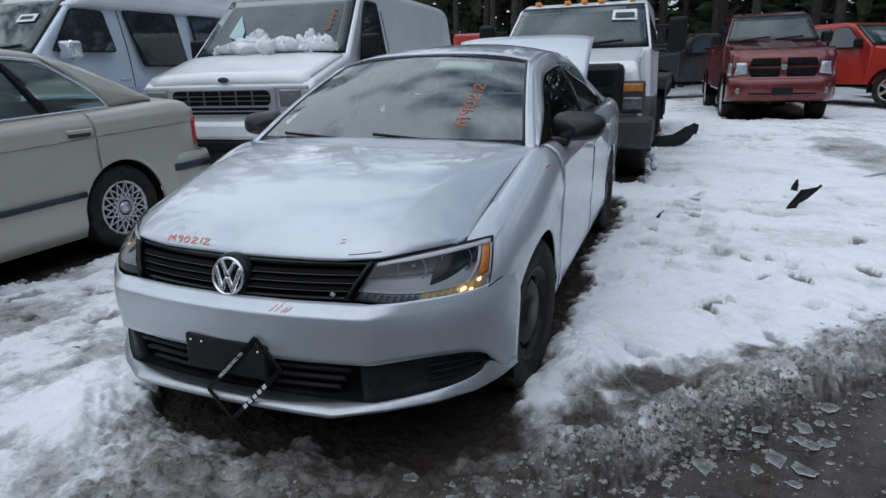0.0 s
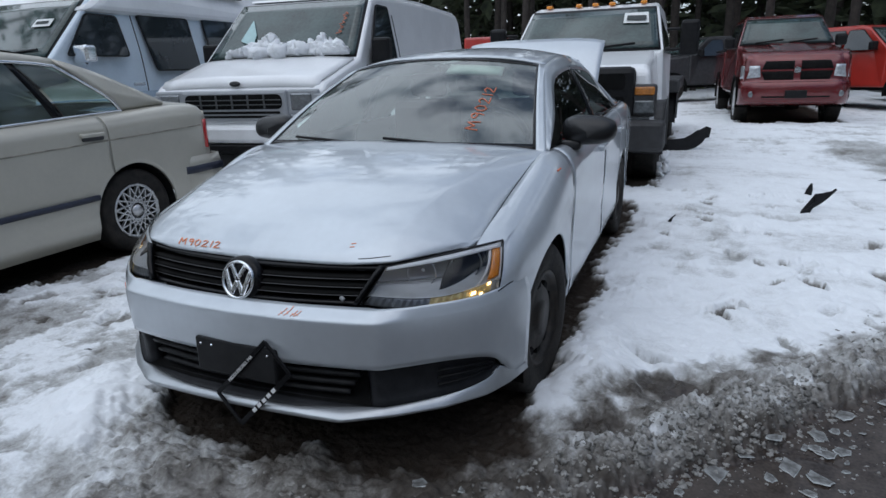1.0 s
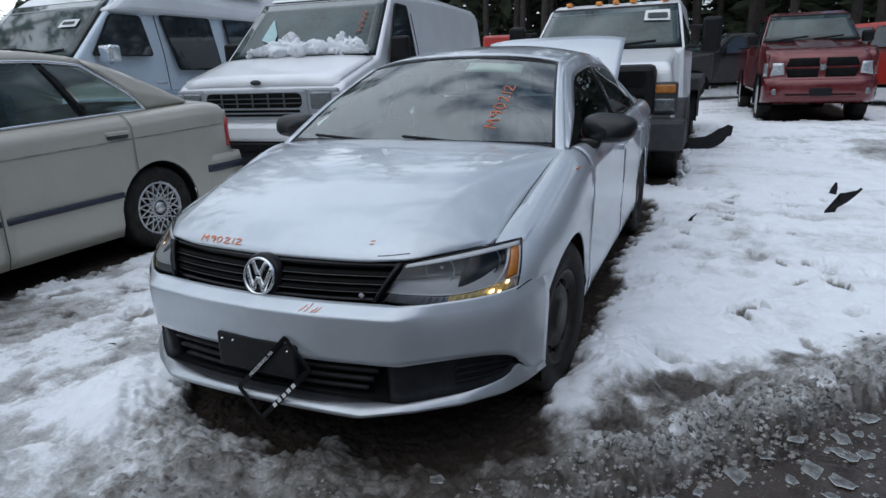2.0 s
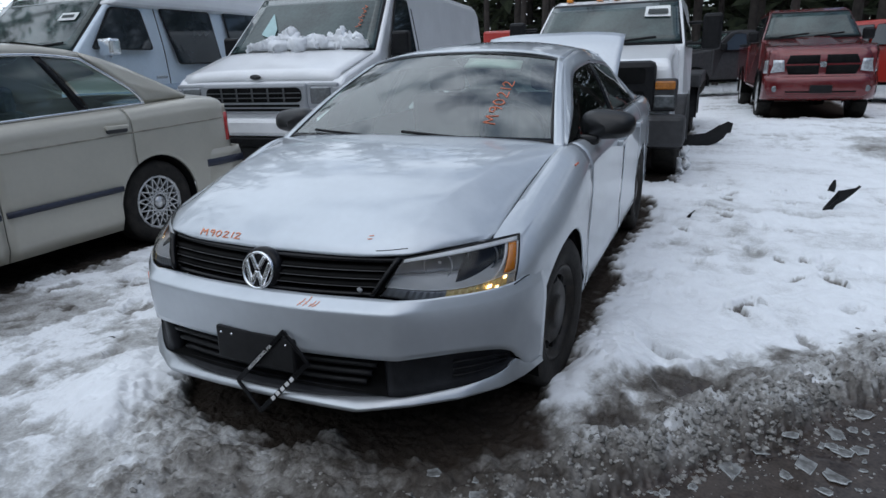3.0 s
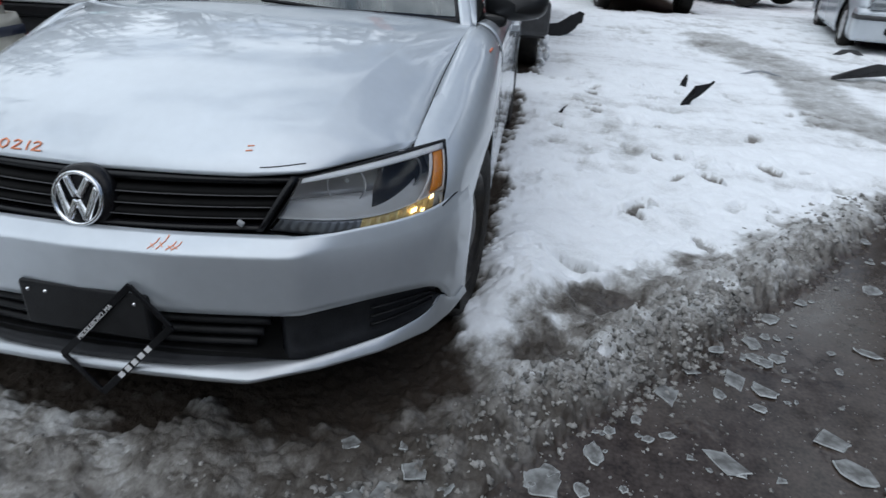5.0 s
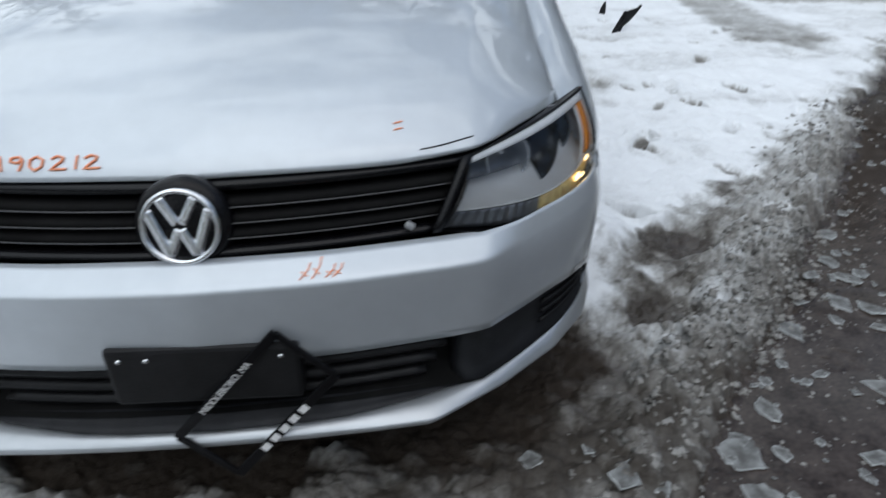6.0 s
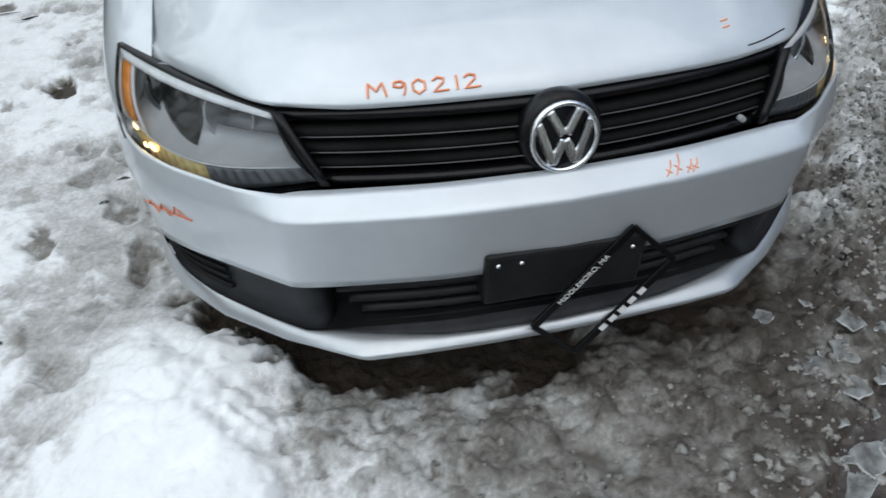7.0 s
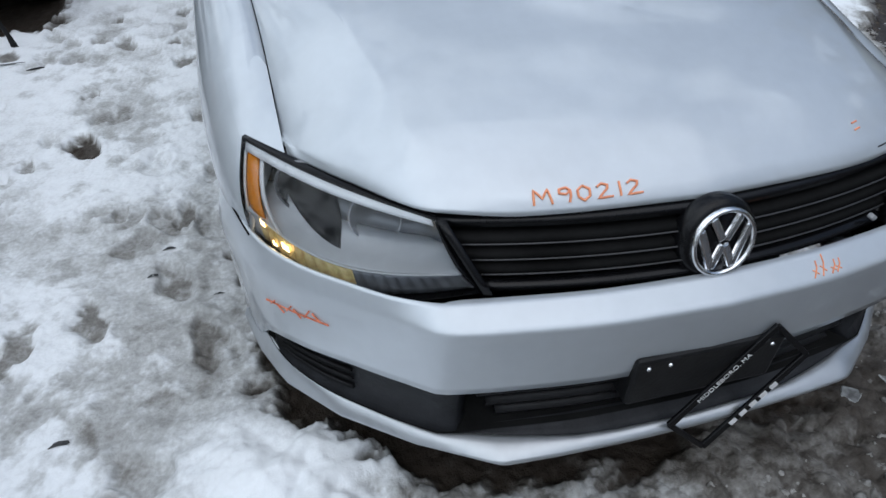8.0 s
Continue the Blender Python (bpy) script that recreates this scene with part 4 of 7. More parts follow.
def lumps(x, y, cell, seed, tones=False):
    """Rounded lumps of all sizes, as in broken slush: 0 in the gaps, 1 on a lump's top."""
    gx, gy = np.floor(x / cell).astype(np.int64), np.floor(y / cell).astype(np.int64)
    best, tone = np.zeros_like(x), np.full(x.shape, 0.5)
    for i in (-1, 0, 1):
        for j in (-1, 0, 1):
            a, b = gx + i, gy + j
            n = (a * 374761393 + b * 668265263 + seed * 974634541) & 0x7FFFFFFF
            n = ((n ^ (n >> 13)) * 1274126177) & 0x7FFFFFFF
            px, py, pr = ((n & 1023) / 1023.0), (((n >> 10) & 1023) / 1023.0), (((n >> 20) & 255) / 255.0)
            d2 = ((a + px) * cell - x) ** 2 + ((b + py) * cell - y) ** 2
            r = cell * (0.35 + 0.55 * pr)
            h = np.sqrt(np.clip(1 - d2 / (r * r), 0, 1)) * (0.4 + 0.6 * pr)
            tone = np.where(h > best, ((n >> 5) & 255) / 255.0, tone)
            best = np.maximum(best, h)
    return (best, tone) if tones else best


def smooth(a, b, x):
    t = np.clip((x - a) / (b - a), 0, 1)
    return t * t * (3 - 2 * t)


def spread(fine0, fine1, step, mid0, mid1, far):
    """Grid lines: fine in the middle, then wider and wider to the horizon."""
    a = list(np.arange(fine0, fine1 + 1e-6, step))
    s, v = step, a[-1]
    while v < far:
        s *= 1.014 if v < mid1 else 1.2
        v += s
        a.append(v)
    s, v = step, a[0]
    while v > -far:
        s *= 1.014 if v > mid0 else 1.2
        v -= s
        a.insert(0, v)
    return np.array(a)


PRINTS = []
_r = random.Random(404)
for _ in range(75):
    PRINTS.append((_r.uniform(1.15, 3.4), _r.uniform(0.8, 5.2), _r.uniform(-0.9, 0.9), _r.uniform(0.06, 0.13), _r.uniform(0.010, 0.032), _r.choice((0.08, 0.2, 0.5))))
for _ in range(60):
    PRINTS.append((_r.uniform(-2.3, -0.95), _r.uniform(0.1, 3.6), _r.uniform(-0.7, 0.7), _r.uniform(0.05, 0.12), _r.uniform(0.008, 0.022), _r.choice((0.12, 0.25, 0.45))))
PRINTS += [(-1.50, 1.86, 0.3, 0.13, 0.03, 0.9), (2.07, 2.38, 0.4, 0.11, 0.04, 0.85), (1.6, 1.89, -0.5, 0.12, 0.03, 0.7), (2.48, 2.66, 0.2, 0.12, 0.03, 0.7), (1.25, 1.14, 1.2, 0.12, 0.05, 0.45), (1.48, 1.0, 1.3, 0.14, 0.05, 0.5), (1.38, 0.82, 1.4, 0.24, 0.05, 0.5)]


def near_line(X, Y, a, b, width):
    """1 on the line from a to b, fading out at the width given."""
    dx, dy = b[0] - a[0], b[1] - a[1]
    t = np.clip(((X - a[0]) * dx + (Y - a[1]) * dy) / (dx * dx + dy * dy), 0, 1)
    return np.exp(-(np.hypot(X - a[0] - t * dx, Y - a[1] - t * dy) / width) ** 2)


def ground_fields(X, Y):
    """Height, tone (0 clean snow, 1 black mud), road and brownness at arrays of places."""
    n1, n2, n3, n4 = fbm(X, Y, 0.9, 4, 3), fbm(X, Y, 4.5, 4, 11), fbm(X, Y, 17.0, 4, 23), fbm(X, Y, 48.0, 3, 31)
    n5, n6 = fbm(X + 0.10 * n3, Y + 0.10 * n2, 8.0, 5, 201, 0.55), fbm(X + 0.2 * n2, Y + 0.2 * n3, 3.1, 6, 307, 0.6)
    edge = np.interp(Y, ROAD_Y, ROAD_X) + 0.22 * (fbm(X, Y, 2.2, 3, 40) - 0.5) + 0.16 * (n3 - 0.5)
    d = (X - edge) * 0.72
    road = smooth(-0.05, 0.03, d + 0.20 * (n3 - 0.5) + 0.05 * (n4 - 0.5))
    # trodden slush: a band along the road, two melt pools in it, ruts further back, and all before the bumper
    near = smooth(3.0, 0.9, Y + 0.8 * (n1 - 0.5))
    band = smooth(-0.46, -0.24, d - 0.22 * (1 - near) + 0.40 * (n2 - 0.5) + 0.26 * (n3 - 0.5))
    pool = np.exp(-(((X - 1.36) / 0.17) ** 2 + ((Y - 0.93) / 0.10) ** 2) ** 2) + np.exp(-(((X - 1.13) / 0.13) ** 2 + ((Y - 0.50) / 0.11) ** 2) ** 2)
    pool = smooth(0.3, 0.7, pool + 0.5 * (n3 - 0.5))
    wx, wy = X + 0.5 * (n1 - 0.5) + 0.25 * (n2 - 0.5), Y + 0.5 * (n2 - 0.5)
    ruts = np.maximum(np.maximum(near_line(wx, wy, (3.5, 9.1), (3.9, 6.6), 0.55), near_line(wx, wy, (3.9, 6.6), (3.6, 4.0), 0.38)), near_line(wx, wy, (3.8, 6.2), (5.4, 5.8), 0.40))
    ruts = np.maximum(ruts, 0.42 * near_line(wx, wy, (1.35, 6.5), (1.55, 3.0), 0.4))
    ruts = smooth(0.25, 0.7, ruts + 0.5 * (fbm(X * 2.2 - Y * 0.5, Y * 0.9, 1.6, 5, 88, 0.6) - 0.5))
    front = smooth(0.18, 0.02, Y - 0.42 * smooth(0.4, 0.95, X) + 0.12 * (n2 - 0.5)) * smooth(-0.74, -0.50, X + 0.30 * (n2 - 0.5) + 0.2 * (n3 - 0.5) + 0.55 * np.clip(-Y - 0.15, 0, 1))
    slush = np.clip(np.maximum(np.maximum(band, front), pool), 0, 1)
    # darkest tone over the footprints of the cars, bare mud under the sedan
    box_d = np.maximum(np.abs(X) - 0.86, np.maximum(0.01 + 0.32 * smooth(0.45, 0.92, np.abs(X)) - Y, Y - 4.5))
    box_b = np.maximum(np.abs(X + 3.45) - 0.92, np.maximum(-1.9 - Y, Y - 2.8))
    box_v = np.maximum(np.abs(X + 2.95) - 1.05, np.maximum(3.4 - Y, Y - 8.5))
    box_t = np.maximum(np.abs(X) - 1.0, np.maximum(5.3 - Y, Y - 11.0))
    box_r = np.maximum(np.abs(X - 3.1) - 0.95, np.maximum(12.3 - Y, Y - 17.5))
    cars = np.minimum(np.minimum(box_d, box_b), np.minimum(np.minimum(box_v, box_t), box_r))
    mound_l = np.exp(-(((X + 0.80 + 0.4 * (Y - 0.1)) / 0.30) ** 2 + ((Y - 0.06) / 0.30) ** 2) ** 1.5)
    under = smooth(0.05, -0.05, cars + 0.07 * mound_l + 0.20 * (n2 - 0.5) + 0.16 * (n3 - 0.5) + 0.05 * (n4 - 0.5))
    # clean mounds beside the front wheels
    mound_r = np.exp(-(((X - 1.02) / 0.15) ** 2 + ((Y - 1.0) / 0.42) ** 2) ** 1.5)
    mounds = np.clip(mound_l + mound_r, 0, 1)
    # melt patches and pits in the trodden snow
    left = smooth(-0.55, -0.85, X) * smooth(4.5, 2.5, Y)
    walked = np.exp(-((X + 1.18 + 0.4 * (n1 - 0.5)) / 0.34) ** 2) * smooth(0.0, 0.4, Y) * smooth(3.4, 2.2, Y)
    melt = smooth(0.46, 0.66, n6 + 0.10 * walked)
    spots = smooth(0.56, 0.72, fbm(X, Y, 11.0, 4, 151, 0.6))
    pits = lumps(X + 0.16 * n2 + 0.08 * n3, Y * 0.8 + 0.14 * n3 + 0.1 * n2, 0.16, 90)
    keep = smooth(0.40, 0.60, fbm(X, Y, 0.8, 2, 61))
    streak = smooth(0.50, 0.68, fbm(X * 0.55, Y * 1.6, 1.5, 5, 412, 0.6)) * smooth(0.9, 1.6, Y) * smooth(0.9, 1.2, X)
    (l1, t1), (l2, t2), l3 = lumps(X + 0.05 * n3, Y + 0.05 * n4, 0.085, 5, True), lumps(X + 0.02 * n4, Y + 0.02 * n3, 0.042, 6, True), lumps(X + 0.008 * n4, Y + 0.02, 0.021, 7)
    snow_h = 0.050 + 0.045 * (n1 - 0.5) + (0.045 - 0.022 * left) * (n2 - 0.5) + 0.016 * (n3 - 0.5) + 0.007 * (n4 - 0.5)
    snow_h = snow_h - 0.014 * smooth(0.35, 0.8, pits) * keep - 0.012 * melt * (0.4 + 0.6 * left) + 0.008 * l2 * left * smooth(0.45, 0.7, n5)
    snow_t = 0.02 + 0.05 * n3 + melt * (0.04 + 0.11 * left + 0.14 * left * smooth(1.0, 0.4, Y)) + spots * (0.04 + 0.08 * left) + 0.12 * smooth(0.45, 0.9, pits) * keep + 0.11 * streak + 0.24 * ruts + 0.065 * left
    print_t = np.zeros_like(X)
    for px, py, ang, size, deep, dirt in PRINTS:
        sel = (np.abs(X - px) < 0.4) & (np.abs(Y - py) < 0.4)
        if not sel.any():
            continue
        wx, wy = X[sel] - px + 0.08 * (n3[sel] - 0.5), Y[sel] - py + 0.08 * (n2[sel] - 0.5)
        c, q = math.cos(ang), math.sin(ang)
        e = np.sqrt(((wx * c + wy * q) / (size * 0.48)) ** 2 + ((wy * c - wx * q) / size) ** 2)
        snow_h[sel] += deep * (-smooth(1.05, 0.7, e) + 0.28 * np.exp(-((e - 1.25) / 0.22) ** 2))
        print_t[sel] = np.maximum(print_t[sel], dirt * smooth(0.98, 0.55, e + 0.6 * (n4[sel] - 0.5)))
    snow_h = snow_h + 0.085 * mounds * (0.8 + 0.4 * n3)
    snow_t = (snow_t + 0.85 * print_t) * (1 - 0.9 * mounds)
    # slush: crumbly in places, melted smooth in others
    crumb = smooth(0.40, 0.58, fbm(X, Y, 3.4, 4, 222) + 0.22 * np.exp(-((d + 0.12) / 0.14) ** 2))
    slush_h = 0.010 + 0.050 * (n2 - 0.45) + 0.070 * (n5 - 0.46) + crumb * (0.010 * l1 + 0.014 * l2 + 0.009 * l3) + 0.012 * (n4 - 0.5)
    ridge = near * (1 - 0.85 * pool) * np.exp(-((d + 0.14) / 0.11) ** 2) * (0.016 + 0.024 * l1 + 0.022 * l2 + 0.012 * l3) * smooth(0.25, 0.55, n2 + 0.2) * smooth(-0.2, 0.25, Y)
    slush_h = slush_h - 0.020 * pool
    grey = np.interp(X + 0.5 * (n2 - 0.5) + 0.4 * (n3 - 0.5), [-0.75, -0.4, 0.0, 0.5, 0.9], [0.23, 0.43, 0.63, 0.785, 0.79])
    light_edge = np.exp(-((d + 0.16) / 0.15) ** 2) * smooth(0.1, 0.5, Y) * (1 - pool)
    back = smooth(0.5, 1.3, Y)
    slush_t = grey + 0.60 * (n5 - 0.48) + 0.30 * (n6 - 0.5) - 0.36 * light_edge - 0.05 * back
    # lumps vary in grey; the gaps between them have shade put into the tone
    slush_t = slush_t + crumb * (0.20 * (0.5 - t1) * smooth(0.1, 0.5, l1) + 0.16 * (0.5 - t2) * smooth(0.1, 0.5, l2) + 0.20 * (1 - smooth(0.0, 0.35, np.maximum(l2, l3))) - 0.05) + 0.16 * (n4 - 0.5)
    slush_t = np.clip(slush_t + 0.06 * pool, 0.12, 0.86)
    h = snow_h * (1 - slush) + slush_h * slush + ridge
    tone = snow_t * (1 - slush) + slush_t * slush
    under_h = -0.004 + 0.03 * (n2 - 0.5) + 0.02 * (n3 - 0.5) + 0.020 * l2 * n2 + 0.008 * l3
    h = h * (1 - under) + under_h * under
    under_t = 1.02 - 0.25 * smooth(0.5, 0.9, l2) * smooth(0.55, 1.0, t2) * smooth(-0.25, -0.02, cars)
    tone = tone * (1 - under) + under_t * under
    h = h * (1 - road) + (-0.014 + 0.0008 * (n1 - 0.5) + 0.003 * l3 * smooth(0.66, 0.8, n2)) * road
    bank = 0.07 * np.exp(-(((X - 3.1) / 2.6) ** 2)) * smooth(7.5, 11.0, Y) * smooth(24, 19, Y)
    h = h + bank
    far = smooth(24, 60, np.hypot(X, Y))
    h = h * (1 - far) + far * 0.4 * (n1 - 0.4)
    wet = smooth(0.006, -0.006, h) * (1 - road) * slush * (1 - under)
    road = np.clip(road + 0.6 * wet, 0, 1)
    gloss = np.clip(0.8 * pool + slush * (1 - crumb) * 0.6 + 0.35 * melt * left, 0, 1)
    return h, tone, road, gloss


def ground_z(x, y):
    return float(ground_fields(np.array([[float(x)]]), np.array([[float(y)]]))[0][0, 0])


def build_ground():
    gx, gy = spread(-1.7, 2.3, 0.0062, -9, 9, 220), spread(-1.0, 1.3, 0.0062, -5, 16, 260)
    X, Y = np.meshgrid(gx, gy, indexing="ij")
    h, tone, road, gloss = ground_fields(X, Y)
    n, k = X.shape
    co = np.stack([X, Y, h], -1).reshape(-1, 3)
    i = np.arange(n * k).reshape(n, k)
    q = np.stack([i[:-1, :-1], i[1:, :-1], i[1:, 1:], i[:-1, 1:]], -1).reshape(-1, 4)
    me = bpy.data.meshes.new("ground")
    me.vertices.add(len(co))
    me.vertices.foreach_set("co", co.ravel())
    me.loops.add(q.size)
    me.loops.foreach_set("vertex_index", q.ravel())
    me.polygons.add(len(q))
    me.polygons.foreach_set("loop_start", np.arange(0, q.size, 4))
    me.polygons.foreach_set("loop_total", np.full(len(q), 4))
    me.polygons.foreach_set("use_smooth", np.ones(len(q), bool))
    me.update()
    cover = me.attributes.new("cover", "FLOAT_COLOR", "POINT")
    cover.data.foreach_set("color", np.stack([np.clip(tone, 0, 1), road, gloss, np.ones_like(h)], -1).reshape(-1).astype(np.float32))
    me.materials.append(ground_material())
    return tagged(new("ground", me), "trodden snow and grey slush beside a wet road", "ground", kind="structure")


def ground_material():
    m = bpy.data.materials.new("snow_slush_and_wet_road")
    m.use_nodes = True
    nt = m.node_tree
    N, L = nt.nodes.new, nt.links.new
    b = nt.nodes["Principled BSDF"]
    at, sep, co = N("ShaderNodeAttribute"), N("ShaderNodeSeparateColor"), N("ShaderNodeTexCoord")
    at.attribute_name = "cover"
    L(at.outputs["Color"], sep.inputs[0])

    def noise_node(scale, detail=6):
        n = N("ShaderNodeTexNoise")
        n.inputs["Scale"].default_value, n.inputs["Detail"].default_value = scale, detail
        L(co.outputs["Object"], n.inputs["Vector"])
        return n.outputs["Fac"]

    def ramp(src, *stops):
        r = N("ShaderNodeValToRGB")
        e = r.color_ramp.elements
        while len(e) < len(stops):
            e.new(0.5)
        for k, (p, c) in enumerate(stops):
            e[k].position, e[k].color = p, (*c, 1)
        L(src, r.inputs[0])
        return r.outputs[0]

    def grey(v):
        return (v, v, v)

    def mix(f, a, c):
        x = N("ShaderNodeMixRGB")
        L(f, x.inputs[0])
        L(a, x.inputs[1])
        L(c, x.inputs[2])
        return x.outputs[0]

    def math_(op, a, c):
        x = N("ShaderNodeMath")
        x.operation = op
        for i, s in enumerate((a, c)):
            if isinstance(s, float):
                x.inputs[i].default_value = s
            else:
                L(s, x.inputs[i])
        return x.outputs[0]
    mid, fine, tiny = noise_node(16), noise_node(80, 8), noise_node(230, 6)
    tone, road, gloss = sep.outputs["Red"], sep.outputs["Green"], sep.outputs["Blue"]
    # grain shifts the tone, more so where the snow is dirty
    shift = math_("SUBTRACT", math_("ADD", math_("MULTIPLY", fine, 0.5), math_("MULTIPLY", mid, 0.5)), 0.5)
    t = math_("ADD", tone, math_("MULTIPLY", shift, math_("ADD", 0.12, math_("MULTIPLY", math_("MULTIPLY", tone, 2.2), math_("SUBTRACT", 1.05, tone)))))
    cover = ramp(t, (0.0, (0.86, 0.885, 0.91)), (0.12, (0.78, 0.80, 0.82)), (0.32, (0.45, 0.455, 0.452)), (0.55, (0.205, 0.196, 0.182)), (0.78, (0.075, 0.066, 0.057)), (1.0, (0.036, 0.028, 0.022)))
    roadc = ramp(math_("ADD", math_("MULTIPLY", mid, 0.5), math_("MULTIPLY", fine, 0.5)), (0.36, (0.026, 0.020, 0.017)), (0.66, (0.078, 0.061, 0.051)))
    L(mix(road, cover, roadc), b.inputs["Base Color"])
    rough = mix(gloss, ramp(t, (0.0, grey(0.88)), (0.5, grey(0.62)), (1.0, grey(0.8))), ramp(mid, (0.35, grey(0.22)), (0.65, grey(0.5))))
    L(mix(road, rough, ramp(mid, (0.4, grey(0.05)), (0.65, grey(0.20)))), b.inputs["Roughness"])
    bp = N("ShaderNodeBump")
    bp.inputs["Distance"].default_value = 0.012
    L(math_("MAXIMUM", 0.02, math_("SUBTRACT", math_("SUBTRACT", math_("ADD", 0.14, math_("MULTIPLY", tone, 0.5)), math_("MULTIPLY", gloss, 0.2)), math_("MULTIPLY", road, 0.75))), bp.inputs["Strength"])
    L(math_("ADD", fine, math_("MULTIPLY", tiny, 0.5)), bp.inputs["Height"])
    L(bp.outputs[0], b.inputs["Normal"])
    L(mix(road, ramp(t, (0.0, grey(0.3)), (0.5, grey(0.5)), (0.8, grey(0.35)), (1.0, grey(0.10))), ramp(mid, (0.35, grey(0.26)), (0.65, grey(0.40)))), b.inputs["Specular IOR Level"])
    return m


ground = build_ground()


# ---- shapes shared by the other vehicles ----
def prism(name, prof, hw, material, parent=None, label="", bevel=0.03, seg=3):
    """A body out of a side outline of (y, z), as wide at each of its corners as hw says."""
    bm = bmesh.new()
    a = [bm.verts.new((hw(y, z), y, z)) for y, z in prof]
    b = [bm.verts.new((-hw(y, z), y, z)) for y, z in prof]
    n = len(prof)
    bm.faces.new(a)
    bm.faces.new(b[::-1])
    for i in range(n):
        bm.faces.new((a[(i + 1) % n], a[i], b[i], b[(i + 1) % n]))
    bmesh.ops.recalc_face_normals(bm, faces=bm.faces)
    bmesh.ops.triangulate(bm, faces=[f for f in bm.faces if len(f.verts) > 4])
    ob = part(name, bm, material, parent, label)
    return bevelled(ob, bevel, seg) if bevel else ob


def plate4(name, c, material, parent=None, label="", thick=0.008, round_=0.03, grow=0.0):
    """A thin rounded panel with the four corners c, in order."""
    c = [Vector(p) for p in c]
    if grow:
        mid = sum(c, Vector()) / 4
        c = [p + (p - mid).normalized() * grow for p in c]
    pts = []
    for i in range(4):
        p, q, r = c[i - 1], c[i], c[(i + 1) % 4]
        d0, d1 = (p - q), (r - q)
        k = min(round_, d0.length * 0.45, d1.length * 0.45)
        s, e = q + d0.normalized() * k, q + d1.normalized() * k
        for t in (0, 0.25, 0.5, 0.75, 1):
            pts.append(s * (1 - t) ** 2 + q * 2 * t * (1 - t) + e * t * t)
    me = mesh_part(name, pts, [tuple(range(len(pts)))], material, parent, label, False)
    return solid(me, thick, 0)


def panel_with_seal(name, c, material, parent, label="", seal=0.02, out=(0, 0, 0)):
    w = plate4(name, c, material, parent, label, 0.012, 0.04)
    o = Vector(out)
    plate4("seal", [Vector(p) - o for p in c], M_BLACK, w, "", 0.012, 0.05, seal)
    return w


M_DARKGLASS = mat("dark_window", (0.02, 0.027, 0.032), 0.05, 0, 0.2, 3, coat=0.5)
M_DIMGLASS = mat("dusty_windshield", (0.036, 0.058, 0.055), 0.06, 0, 0.5, 2.5, coat=0.15)
M_SNOW = mat("clean_snow", (0.80, 0.82, 0.84), 0.8, 0, 0.08, 12, 0.5, 45)
M_PRESSLINE = mat("dark_beige_line", (0.26, 0.235, 0.19), 0.6, 0, 0.35, 9, second=(0.40, 0.37, 0.30))
M_BLUEGREY = mat("blue_grey_stripe", (0.30, 0.38, 0.46), 0.5, 0, 0.1, 4)
M_CYANPATCH = mat("pale_cyan_patch", (0.42, 0.60, 0.60), 0.6, 0, 0.1, 10)
M_PRINT = mat("dark_print", (0.03, 0.04, 0.04), 0.6)
M_TRIMSTRIP = mat("navy_rub_strip", (0.02, 0.025, 0.045), 0.4, 0, 0.15, 20)
M_PALEGRILLE = mat("pale_grey_grille", (0.34, 0.355, 0.375), 0.42, 0.1, 0.06, 10)
M_LAMPGLASS = mat("headlamp_glass", (0.22, 0.235, 0.25), 0.10, 0.6, 0.25, 40, 0.3, 120, coat=0.8)
M_BRIGHTLAMP = mat("bright_lamp_glass", (0.50, 0.52, 0.54), 0.12, 0.5, 0.3, 30, 0.3, 90, coat=0.8)
M_BARGREY = mat("dull_bar_grey", (0.075, 0.078, 0.082), 0.45, 0, 0.1, 10)
M_DIMAMBER = mat("dull_amber_lens", (0.42, 0.15, 0.02), 0.2, 0, 0.25, 40, coat=0.6)
M_DIMLAMP = mat("dim_lamp_glass", (0.13, 0.14, 0.145), 0.12, 0.3, 0.4, 30, 0.2, 90, coat=0.8)
M_SMOKE = mat("charcoal_plastic", (0.035, 0.035, 0.037), 0.55, 0, 0.3, 12, 0.2, 120)


